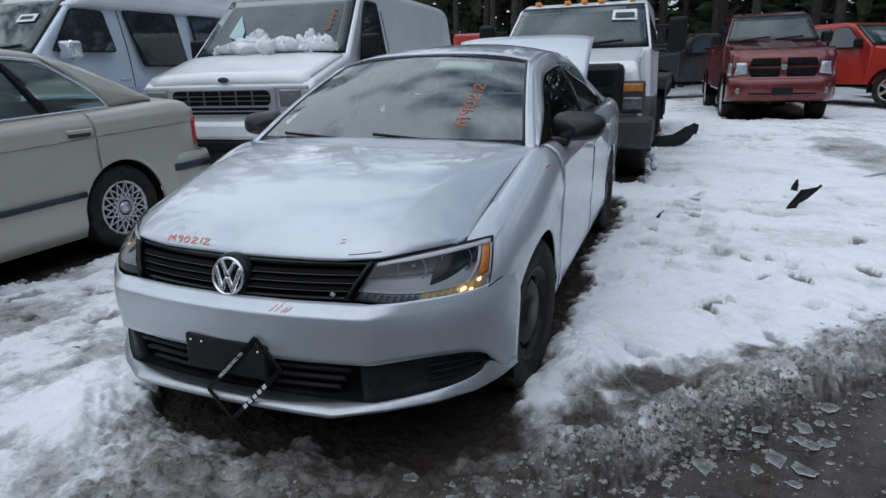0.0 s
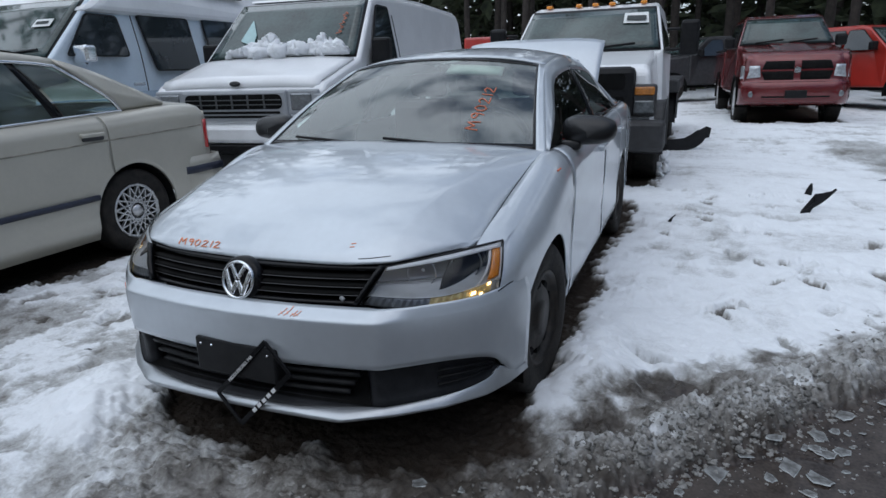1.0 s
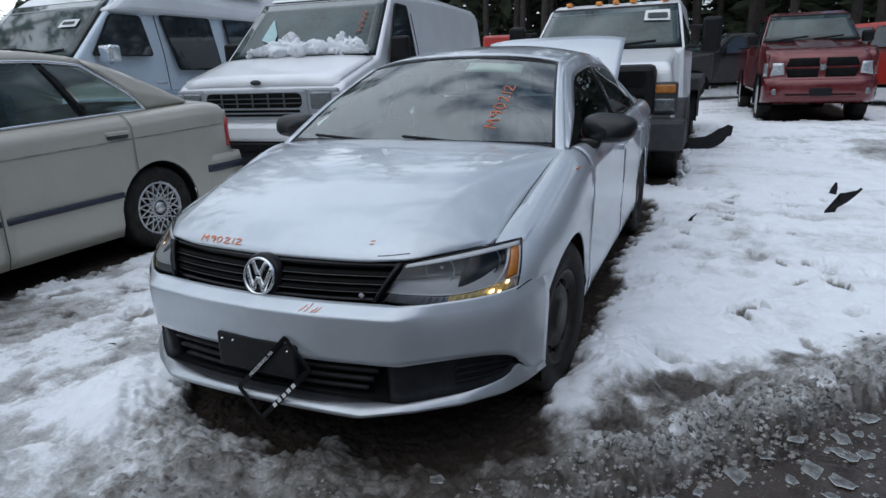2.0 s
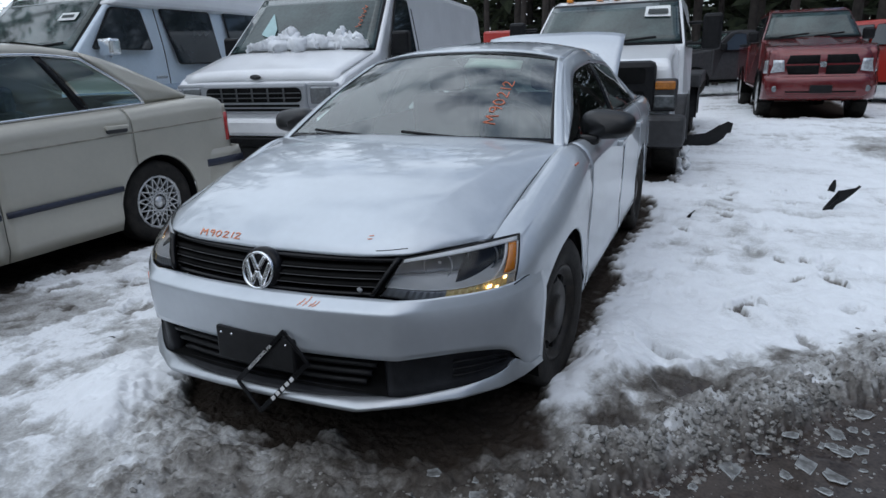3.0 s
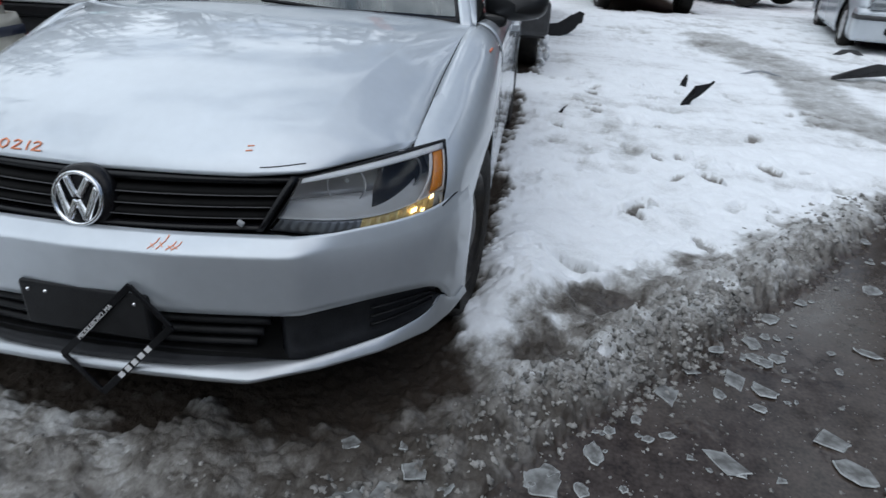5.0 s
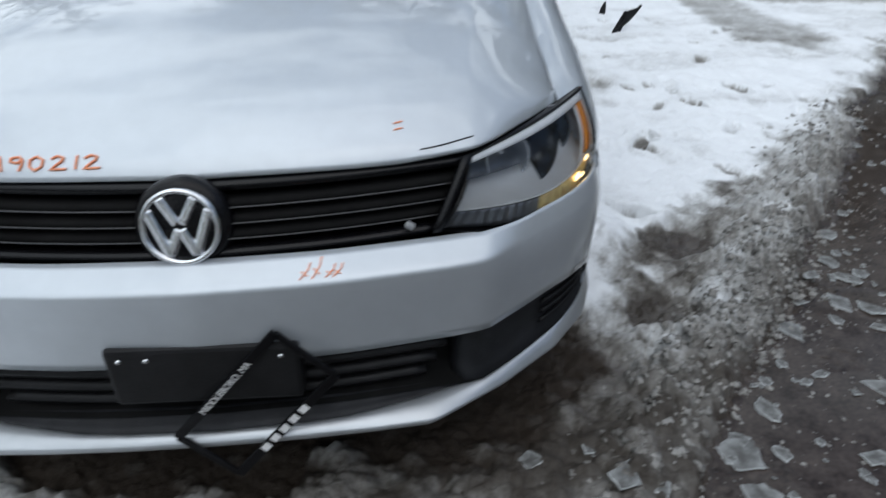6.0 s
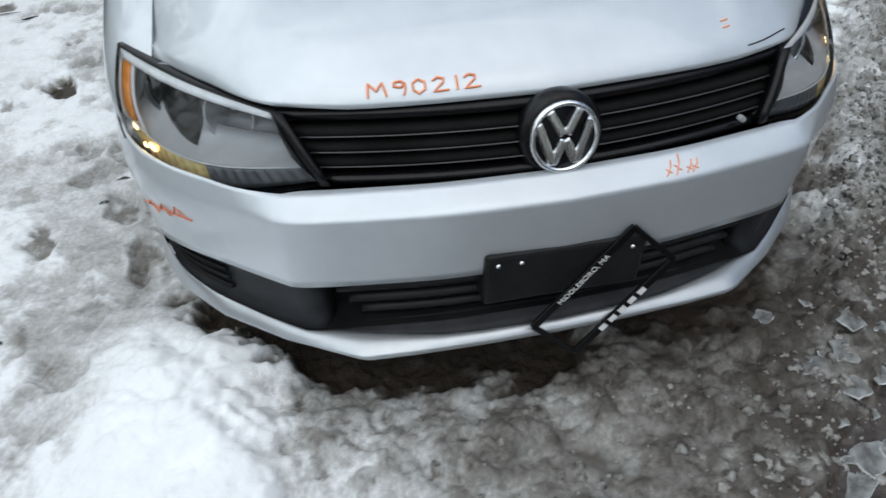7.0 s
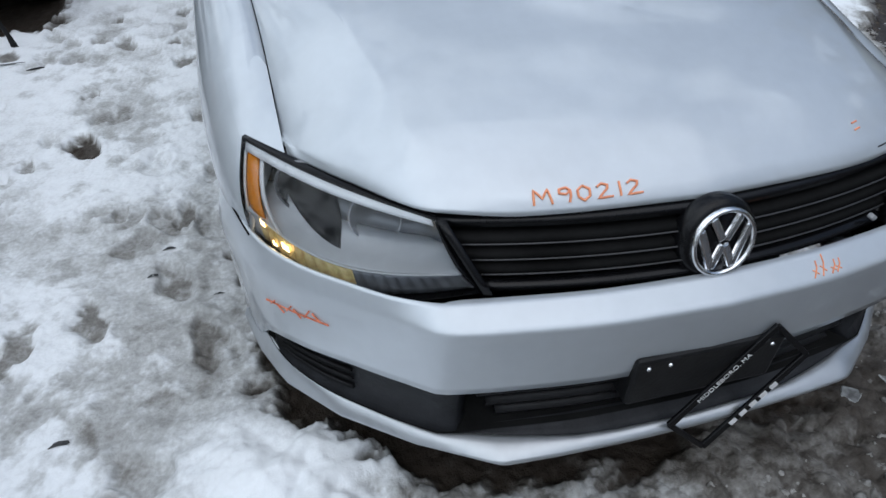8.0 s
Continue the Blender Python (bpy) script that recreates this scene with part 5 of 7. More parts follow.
def saloon(name, m, S, paint, label, rim, wagon=False, trim=True, front=True):
    """A generic car out of its tables of outlines; the nose is at y = 0 and looks to -y."""
    car = thing(name, m, label, "car")
    Y, XT, ZT, W, DS = S["Y"], S["XT"], S["ZT"], S["W"], S["DS"]
    L, af, ar, r = S["L"], S["af"], S["ar"], S["r"]
    arch = r + 0.045

    def bottom(y):
        z = 0.19 + (0.1 * max(0, 0.3 - y)) + 0.12 * max(0, y - ar - 0.3)
        for c in (af, ar):
            if abs(y - c) < arch:
                z = max(z, r + math.sqrt(arch ** 2 - (y - c) ** 2))
        return z

    def side(y, t, sgn):
        xt, zt, w, ds = cub(y, Y, XT), cub(y, Y, ZT), cub(y, Y, W), cub(y, Y, DS)
        zb = bottom(y)
        if t < 0.35:
            a = t / 0.35 * math.pi / 2
            x, z = xt + (w - xt) * math.sin(a), zt - ds * (1 - math.cos(a))
        else:
            z = zt - ds + (zb - zt + ds) * (t - 0.35) / 0.65
            x = w
        x += np.interp(z, [0.15, 0.24, 0.3, 0.36, 0.5, 0.7], [-0.06, -0.02, 0.0, -0.008, 0.0, 0.0])
        return (x * sgn, y, z)

    def cols(a, b):
        ys = set(lin(a, b, max(2, int((b - a) / 0.06) + 1)))
        for c in (af, ar):
            for k in range(21):
                y = c - arch * math.cos(math.pi * k / 20)
                if a < y < b:
                    ys.add(y)
        return sorted(ys)
    R = S["rail"]

    def rail(y):
        return cub(y, R[0], R[1]), cub(y, R[0], R[2])
    seams = S["seams"]
    for sgn in (1, -1):
        fl = sgn > 0
        names = ("fender", "front_door", "rear_door", "rear_quarter")
        cuts = [Y[0]] + seams + [Y[-1]]
        for nm, a, b in zip(names, cuts[:-1], cuts[1:]):
            p = sheet(nm, lambda y, t: side(y, t, sgn), cols(a + 0.004, b - 0.004), T_SIDE, paint, car, "", 0.008, not fl)
            if nm.endswith("door"):
                x, _, z = side(b - 0.13, 0.36, sgn)
                block("door_handle", x - 0.02, x + 0.02, b - 0.22, b - 0.05, z - 0.03, z + 0.018, M_SMOKE, p, "recessed dark door pull", 0.012)
                block("handle_flap", x - 0.022, x + 0.026, b - 0.23, b - 0.04, z - 0.004, z + 0.024, paint, p, "", 0.01)
            if trim:
                def strip(y, t):
                    return tuple(Vector((side(y, 0.7, sgn)[0] + 0.02 * sgn, y, 0.475 + 0.037 * t + 0.012 * (y - 2.8))))
                if nm.endswith("door"):
                    sheet("rub_strip", strip, lin(a + 0.02, min(b - 0.02, ar - arch + 0.02), 8), [0, 1], M_TRIMSTRIP, p, "dark rub strip", 0.02, fl)
        # the shade of the pressed side crease, drawn as a thin dark tube
        if trim:
            tube("shoulder_line", [(side(y, 0.36, sgn)[0] + 0.001 * sgn, y, 0.86 + 0.028 * (y - 2.7)) for y in lin(1.0, 4.56, 40)], 0.005, M_PRESSLINE, car, "pressed line along the side, drawn dark")
        for c in (af, ar):
            v, f = lathe([(arch, 0.0), (arch, -0.33), (0.1, -0.33)], 36, Matrix.Translation((0.87 * W[3] / 0.9 * sgn, c, r)) @ Matrix.Scale(sgn, 4, (1, 0, 0)))
            f = [q for q in f if sum(v[i].z for i in q) / 4 > r * 0.75]
            mesh_part("arch_liner", v, f, M_VOID, car)
            wheel_mesh(car, (cub(c, Y, W) - 0.035) * sgn, c, sgn, rim, r)

        def house(y, t):
            bx, bz = cub(y, Y, XT) - 0.004, cub(y, Y, ZT)
            rx, rz = rail(y)
            return ((bx + (rx - bx) * t + 0.025 * math.sin(math.pi * t)) * sgn, y, bz + (rz - bz) * t)
        y0, y1 = R[0][0], R[0][-1]
        roof_a, roof_b = S["roof"]
        sheet("pillar_bow", lambda y, t: house(y, 0.86 + 0.14 * t), lin(y0 + 0.02, S["glass"][3] + 0.02, 30), lin(0, 1, 3), paint, car, "", 0.02, fl)
        g0, g1, g2, g3 = S["glass"]
        sheet("c_pillar", lambda q, t: house((g1 + (y1 - 0.03 - g1) * q) * (1 - t) + (g3 + (y1 - 0.03 - g3) * q) * t + 0.09 * math.sin(math.pi * t) * (1 - q), t), lin(0, 1, 10), lin(0, 1, 8), paint, car, "", 0.02, fl)
        mids = S["mids"]
        edges = [0.0] + [c for mm in mids for c in mm] + [1.0]
        for a, b in zip(edges[0::2], edges[1::2]):
            def pane(q, t):
                k = a + (b - a) * q
                y = (g0 + (g1 - g0) * k) * (1 - t) + (g2 + (g3 - g2) * k) * t + 0.09 * math.sin(math.pi * t) * k ** 6
                return tuple(Vector(house(y, 0.03 + t * 0.84)) - Vector((0.006 * sgn, 0, 0)))
            p = sheet("side_window", pane, lin(0, 1, 10), lin(0, 1, 8), M_PALEGLASS, car, "", 0.0, fl)
            p.visible_shadow = False
        for a, b in mids:
            sheet("window_post", lambda q, t: house((g0 + (g1 - g0) * (a + (b - a) * q)) * (1 - t) + (g2 + (g3 - g2) * (a + (b - a) * q)) * t, t * 0.88), [0, 1], lin(0, 1, 8), M_GLOSSBLACK, car, "", 0.01, fl)
        pts = [house(y, 0.87) for y in lin(g2 - 0.2, g3, 20)] + [house(g3 + (g1 - g3) * k + 0.09 * math.sin(math.pi * k), 0.87 * (1 - k)) for k in lin(0.08, 1, 12)]
        tube("window_trim", [(p[0] + 0.004 * sgn, p[1], p[2]) for p in pts], 0.011, M_CHROME, car, "bright trim round the side windows")
        tube("belt_trim", [(house(y, 0.0)[0] + 0.004 * sgn, y, house(y, 0.02)[2]) for y in lin(g0, g1, 20)], 0.010, M_CHROME, car, "bright trim along the belt line")

    def top(a, b, crown, nm):
        sheet(nm, lambda s, y: (cub(y, Y, XT) * s, y, cub(y, Y, ZT) + crown * (1 - s * s)), lin(-1, 1, 17), lin(a, b, 16), paint, car, "", 0.01, True)
    top(Y[0], R[0][0] + 0.12, 0.05, "hood")
    if not wagon:
        top(R[0][-1] - 0.12, Y[-1], 0.035, "trunk_lid")
    roof_a, roof_b = S["roof"]
    sheet("roof", lambda s, y: (rail(y)[0] * s, y, rail(y)[1] + S["crown"] * (1 - abs(s) ** 2.5)), lin(-1, 1, 25), lin(roof_a, roof_b, 16), paint, car, "", 0.012, True)

    def screen(ya, yb, za, zb, xa, xb, nm):
        g = sheet(nm, lambda s, v: ((xa + (xb - xa) * v) * s, ya + (yb - ya) * v - 0.06 * (1 - s * s) * (1 if yb > ya else -1), za + (zb - za) * v + (0.02 + 0.04 * v) * (1 - s * s)), lin(-1, 1, 15), lin(0, 1, 8), M_PALEGLASS, car, "", 0.0, yb > ya)
        g.visible_shadow = False
    xa, za = rail(R[0][0])
    xb, zb = rail(roof_a)
    screen(R[0][0], roof_a, za, zb, xa, xb, "windshield")
    xa, za = rail(R[0][-1])
    xb, zb = rail(roof_b)
    screen(R[0][-1], roof_b, za, zb, xa, xb, "rear_window")
    block("cabin_floor", -0.75, 0.75, 0.4, L - 0.4, 0.18, 0.24, M_VOID, car, "", 0)
    for sx in (-0.37, 0.37):
        for q in (S["glass"][0] + 0.55, S["glass"][0] + 1.35):
            seat = block("seat", sx - 0.25, sx + 0.25, q, q + 0.14, 0.4, 1.08, M_INTERIOR, car, "", 0.06)
            block("headrest", sx - 0.13, sx + 0.13, q + 0.03, q + 0.12, 1.06, 1.24, M_INTERIOR, seat, "", 0.04)
    # bumpers as bows round both ends
    for nm, yc, d, zt, zb, wy in (("front_bumper", Y[0], -1, S["bz"][0], S["bz"][1], W[0]), ("rear_bumper", Y[-1], 1, S["bz"][2], S["bz"][3], W[-1])):
        wmax = wy + (0.085 if d < 0 else 0.062)

        def bow(u, t):
            k = abs(u) ** 2.6
            bulge = [0.0, 0.03, 0.035, 0.02, 0.0][t]
            z = zt + (zb - zt) * [0, 0.15, 0.5, 0.85, 1][t]
            yy = yc + d * (0.11 + bulge) * (1 - k) - d * 0.5 * max(0, abs(u) - 0.86) / 0.14
            x = wmax * np.sign(u) * min(1, abs(u) / 0.86) + (0.012 * max(0, abs(u) - 0.86) / 0.14 + bulge * 0.5 * k) * np.sign(u)
            return (float(x) - 0.05 * float(np.sign(u)) * max(0, abs(u) - 0.95) / 0.05, yy, z)
        bp = sheet(nm, bow, lin(-1, 1, 41), [0, 1, 2, 3, 4], paint, car, "", 0.01, d > 0)
        sheet("bumper_strip", lambda u, t: tuple(Vector(bow(u, 1)) + Vector((0.012 * u, d * 0.012, -0.02 - 0.06 * t))), lin(-1, 1, 41), [0, 1], M_TRIMSTRIP if trim else M_SMOKE, bp, "dark strip along the bumper", 0.02, d > 0)
        sheet("end_panel", lambda s, t: ((wy - 0.02) * s, yc + d * 0.03 * (1 - s * s), cub(yc, Y, ZT) + (zt - cub(yc, Y, ZT)) * t - 0.01), lin(-1, 1, 13), lin(0, 1, 4), paint, car, "", 0.01, d > 0)
    return car


BMW = dict(L=4.78, af=0.95, ar=3.80, r=0.325, Y=[0.10, 0.3, 0.95, 1.5, 2.2, 3.0, 3.8, 4.3, 4.6, 4.70], XT=[0.62, 0.66, 0.72, 0.74, 0.77, 0.785, 0.765, 0.75, 0.735, 0.70],
           ZT=[0.70, 0.76, 0.86, 0.95, 1.00, 1.035, 1.07, 1.095, 1.085, 1.03], W=[0.74, 0.82, 0.885, 0.9, 0.9, 0.9, 0.895, 0.885, 0.862, 0.81], DS=[0.1, 0.12, 0.15, 0.13, 0.11, 0.11, 0.13, 0.13, 0.13, 0.12],
           rail=([1.35, 2.1, 2.7, 3.1, 3.4, 3.7, 4.0, 4.32], [0.745, 0.64, 0.62, 0.625, 0.64, 0.67, 0.705, 0.742], [0.95, 1.39, 1.485, 1.495, 1.47, 1.39, 1.265, 1.12]), roof=(2.05, 3.30), crown=0.035,
           seams=[1.42, 2.60, 3.62], glass=(1.62, 3.87, 2.12, 3.46), mids=[(0.44, 0.49), (0.76, 0.795)], bz=(0.62, 0.2, 0.66, 0.27))
bmw = saloon("beige_car", pose(-3.45, -1.90, 0), BMW, M_BMW, "beige four-door car with chrome window trim, parked on snow", "mesh")
# its tail lamps
for sgn in (1, -1):
    sheet("tail_lamp", lambda q, t: ((0.872 - 0.10 * q * q) * sgn, 4.60 + 0.115 * q, 0.955 - 0.24 * t), lin(0, 1, 6), lin(0, 1, 4), M_REDLENS, bmw, "red tail lamp", 0.03, sgn < 0)


def van(name, m, paint, label, high=False):
    """A full-size van with a short hood; the nose looks to -y."""
    v = thing(name, m, label, "van")
    hw = lambda y, z: float(np.interp(z, [0.3, 0.5, 1.1, 1.5, 2.18], [0.96, 0.985, 1.0, 0.97, 0.84])) * float(np.interp(y, [0, 0.12, 0.9, 9], [0.955, 0.97, 1, 1]))
    prof = [(0.14, 0.42), (0.12, 0.86), (0.14, 1.16), (0.22, 1.22), (0.95, 1.43), (1.02, 1.46), (1.70, 2.10), (1.98, 2.16), (3.5, 2.19), (5.25, 2.16), (5.38, 2.05), (5.42, 1.0), (5.42, 0.45), (4.9, 0.36), (4.05, 0.36), (1.35, 0.36), (0.5, 0.36)]
    body = prism("body", prof, hw, paint, v, "", 0.05, 3)
    if high:
        tp = [(1.50, 1.95), (1.9, 2.20), (2.6, 2.46), (5.1, 2.54), (5.38, 2.3), (5.40, 1.96)]
        prism("high_roof", tp, lambda y, z: float(np.interp(z, [1.95, 2.3, 2.55], [0.93, 0.86, 0.70])), M_WHITE, v, "raised white roof with side windows", 0.08, 3)
    else:
        prism("roof_rim", [(1.8, 2.14), (3.5, 2.19), (5.25, 2.16), (5.25, 2.185), (3.5, 2.215), (1.85, 2.17)], lambda y, z: 0.80, paint, v, "", 0.02)
    # hood panel, slightly domed, with a shut line
    sheet("hood", lambda s, y: (0.93 * s * (1 - 0.04 * (0.9 - y)), y, 1.235 + 0.215 * (y - 0.17) / 0.77 + 0.03 * (1 - s ** 4) - 0.06 * max(0, 0.22 - y) / 0.05), lin(-1, 1, 15), lin(0.165, 0.94, 12), paint, v, "", 0.02, True)
    sx = lambda z, y=3: hw(y, z) + 0.004
    f = lambda s, z: Vector((s, 1.04 + (z - 1.47) * 0.68 / 0.64 - 0.035 * (1 - s * s), z))
    ws = sheet("windshield", lambda s, t: tuple(f(s * (0.90 - 0.11 * t), 1.475 + 0.60 * t) + Vector((0, -0.012, 0.012))), lin(-1, 1, 17), lin(0, 1, 8), M_DIMGLASS, v, "dusty windshield", 0.008, True)
    sheet("seal", lambda s, t: tuple(f(s * (0.925 - 0.11 * t), 1.455 + 0.64 * t) + Vector((0, -0.002, 0.004))), lin(-1, 1, 17), lin(0, 1, 8), M_BLACK, ws, "", 0.008, True)
    for q in (-0.45, 0.25):
        tube("wiper", [tuple(f(q + 0.5 * k, 1.50 + 0.04 * k) + Vector((0, -0.03, 0.02))) for k in (0, 0.3, 0.6, 1)], 0.012, M_BLACK, v)
    for sgn in (1, -1):
        P = lambda y, z: (sgn * sx(z, y), y, z)
        rows = [("door_window", [(1.28, 1.33), (2.12, 1.33), (2.10, 2.02), (1.76, 2.02)])]
        if high:
            rows = [("door_window", [(1.24, 1.50), (2.02, 1.50), (1.98, 1.92), (1.60, 1.92)]), ("side_window", [(2.42, 1.34), (3.14, 1.34), (3.10, 1.95), (2.30, 1.95)]), ("side_window", [(3.42, 1.38), (4.3, 1.38), (4.3, 1.97), (3.40, 1.97)])]
        for nm, c in rows:
            panel_with_seal(nm, [P(*p) for p in c], M_DARKGLASS, v, "dark side window", 0.025, (0.004 * sgn, 0, 0))
        if high:
            for a, b in ((2.3, 3.15), (3.4, 4.3)):
                panel_with_seal("roof_window", [(sgn * 0.876, a, 2.285), (sgn * 0.876, b, 2.285), (sgn * 0.84, b - 0.05, 2.39), (sgn * 0.84, a + 0.1, 2.39)], M_DARKGLASS, v, "", 0.02, (0.004 * sgn, 0, 0))
            sheet("stripe", lambda y, t: (sgn * (sx(1.0) + 0.002), y, 0.92 + 0.18 * t), lin(0.9, 5.3, 5), [0, 1], M_BLUEGREY, v, "", 0.004)
        for a in (1.16, 2.20):
            tube("door_seam", [(sgn * (sx(z) - 0.002), a, z) for z in lin(0.5, 1.38 if a < 2 else 1.95, 12)], 0.006, M_SMOKE, v)
        block("door_handle", min(sgn * sx(1.18), sgn * (sx(1.18) + 0.03)), max(sgn * sx(1.18), sgn * (sx(1.18) + 0.03)), 1.98, 2.14, 1.16, 1.20, M_CHROME if high else M_BLACK, v, "", 0.01)
        mx = 1.09 if not high else 1.08
        mir = block("door_mirror", sgn * mx - 0.10, sgn * mx + 0.10, 1.28, 1.42, 1.42 if high else 1.40, 1.60 if high else 1.66, M_CHROME if high else M_BLACK, v, "chrome mirror" if high else "large black mirror", 0.03)
        tube("mirror_arm", [(sgn * 0.97, 1.38, 1.36), (sgn * 1.08, 1.35, 1.42)], 0.02, M_CHROME if high else M_BLACK, mir)
        # lamps and markers
        lamp = block("headlight", min(sgn * 0.63, sgn * 0.86), max(sgn * 0.63, sgn * 0.86), 0.085, 0.14, 0.965, 1.135, M_LAMPGLASS, v, "rectangular headlight", 0.02)
        block("lamp_frame", min(sgn * 0.59, sgn * 0.93), max(sgn * 0.59, sgn * 0.93), 0.098, 0.15, 0.93, 1.165, M_PALEGRILLE, lamp, "", 0.02)
        block("turn_lamp", min(sgn * 0.875, sgn * 0.955), max(sgn * 0.875, sgn * 0.955), 0.09, 0.16, 0.975, 1.125, M_PALEGRILLE, v, "", 0.015)
        for c in (0.78, 4.35):
            vv, ff = lathe([(0.42, 0.012), (0.42, -0.3), (0.1, -0.3)], 32, Matrix.Translation((0.985 * sgn, c, 0.39)) @ Matrix.Scale(sgn, 4, (1, 0, 0)))
            ff = [q for q in ff if sum(vv[i].z for i in q) / 4 > 0.3]
            mesh_part("arch_liner", vv, ff, M_VOID, v)
            wheel_mesh(v, 0.955 * sgn, c, sgn, "steel", 0.37, 0.23)
    # grille: pale surround, dark rounded opening with bars, slots below
    gr = block("grille", -0.60, 0.60, 0.075, 0.16, 0.87, 1.165, M_PALEGRILLE, v, "pale grey grille with a dark barred opening", 0.03)
    plate4("opening", [(-0.55, 0.072, 0.985), (0.55, 0.072, 0.985), (0.55, 0.072, 1.125), (-0.55, 0.072, 1.125)], M_VOID, gr, "", 0.004, 0.07)
    for k in range(2):
        block("bar", -0.54, 0.54, 0.058, 0.075, 1.022 + 0.045 * k, 1.032 + 0.045 * k, M_BARGREY, gr, "", 0.003)
    for k in range(5):
        block("bar", -0.372 + 0.18 * k, -0.355 + 0.18 * k, 0.06, 0.075, 0.99, 1.12, M_BARGREY, gr, "", 0.003)
    for k in range(2):
        plate4("slot", [(-0.52, 0.072, 0.90 + 0.04 * k), (0.52, 0.072, 0.90 + 0.04 * k), (0.52, 0.072, 0.925 + 0.04 * k), (-0.52, 0.072, 0.925 + 0.04 * k)], M_VOID, gr, "", 0.004, 0.012)
    vv, ff = lathe([(0.03, 0.0), (0.03, 0.012), (0.001, 0.014)], 24, Matrix.Translation((0, 0.155, 1.225)) @ Matrix.Rotation(radians(-90), 4, "Z") @ Matrix.Diagonal((1, 2.0, 0.85, 1)))
    mesh_part("badge", vv, ff, M_SMOKE, v, "oval dark badge", True)
    bp = block("front_bumper", -1.0, 1.0, -0.02, 0.2, 0.66, 0.835, paint if not high else M_CHROME, v, "", 0.04)
    block("bumper_step", -0.97, 0.97, -0.01, 0.2, 0.56, 0.655, M_BLACK, bp, "", 0.02)
    block("air_dam", -0.9, 0.9, 0.05, 0.2, 0.40, 0.56, M_SMOKE, bp, "", 0.02)
    return v


def snow_clumps(name, places, size, seed, label):
    """A heap of snow lumps as one mesh."""
    rng = random.Random(seed)
    bm = bmesh.new()
    for p in places:
        s = size * rng.uniform(0.6, 1.3)
        mm = Matrix.Translation(p) @ Euler((rng.uniform(0, 6), rng.uniform(0, 6), rng.uniform(0, 6))).to_matrix().to_4x4() @ Matrix.Diagonal((s, s * rng.uniform(0.6, 1), s * rng.uniform(0.4, 0.8), 1))
        g = bmesh.ops.create_icosphere(bm, subdivisions=2, radius=1.0, matrix=mm)
        for vert in g["verts"]:
            vert.co += noise.noise_vector(vert.co * (1.4 / s)) * s * 0.55 + Vector((rng.uniform(-1, 1), rng.uniform(-1, 1), rng.uniform(-1, 1))) * s * 0.07
    ob = part(name, bm, M_SNOW, None, label, True)
    return tagged(ob, "", "snow")


VAN_M = pose(-2.86, 3.36, 0, 0, 0, 5.0)
white_van = van("white_van", VAN_M, M_WHITE, "white cargo van with snow lying on its windshield")


def windshield_snow():
    """A slumped heap of snow along the foot of the van's windshield, with loose lumps on top."""
    rng = random.Random(5)

    def high(q):
        return 0.03 + 0.15 * math.exp(-((q + 0.20) / 0.22) ** 2) + 0.15 * math.exp(-((q - 0.52) / 0.22) ** 2) + 0.07 * math.exp(-((q - 0.15) / 0.1) ** 2)

    def place(q, k, out):
        h = high(q) * k
        return VAN_M @ Vector((q, 1.0 + h * 1.0 - 0.03 * (1 - q * q) - out * 0.75, 1.485 + h * 0.9 + out * 0.66))
    us, vs = lin(-0.62, 0.86, 110), lin(0, 1, 22)
    verts, faces = grid(lambda q, t: place(q, t * (0.75 + 0.5 * fbm(np.array([q]), np.array([0.0]), 14.0, 3, 9)[0]), math.sin(math.pi * t) ** 0.6 * (0.03 + 0.11 * fbm(np.array([q]), np.array([t * 0.3]), 16.0, 4, 3)[0]) + 0.004), us, vs)
    ob = mesh_part("windshield_snow", verts, [f[::-1] for f in faces], M_SNOW, None, "slumped white snow heaped on a van windshield")
    solid(ob, 0.02)
    tagged(ob, "", "snow")
    lumps_at = [place(q, rng.uniform(0.0, 1.15), rng.uniform(0.0, 0.07)) for q in [rng.choice((rng.gauss(-0.22, 0.17), rng.gauss(0.50, 0.16), rng.uniform(-0.6, 0.8))) for _ in range(58)]]
    for i, p in enumerate(lumps_at):
        lump = snow_clumps("snow_lump", [p], rng.choice((0.03, 0.045, 0.065, 0.095)), 9 + i, "loose lump of snow lying on a van windshield")
        tagged(lump, "", "snow", "lumps of snow on the van")


windshield_snow()
pale_van = van("conversion_van", pose(-5.72, 2.0, 0.06, 0, 0, 1.0), M_BLUEWHITE, "pale blue high-roof conversion van with dark windows", True)


def van_glass(s, z):
    """A place just before a van's windshield."""
    return (s, 1.01 + (z - 1.47) * 0.68 / 0.64 - 0.035 * (1 - s * s), z + 0.015)


plate4("paper_sticker", [van_glass(0.40, 1.79), van_glass(0.66, 1.79), van_glass(0.65, 1.87), van_glass(0.40, 1.87)], M_PAPER, pale_van, "white paper on the windshield", 0.003, 0.008)
# flat pale cyan patch on the van's windshield
plate4("cyan_patch", [van_glass(-0.58, 1.66), van_glass(-0.38, 1.60), van_glass(-0.40, 1.72), van_glass(-0.54, 1.90)], M_CYANPATCH, white_van, "pale cyan patch on the windshield", 0.003, 0.02)
plate4("sticker_print", [tuple(Vector(van_glass(q, z)) + Vector((0, -0.006, 0.004))) for q, z in ((0.44, 1.815), (0.62, 1.815), (0.61, 1.845), (0.44, 1.845))], M_PRINT, pale_van, "", 0.002, 0.004)
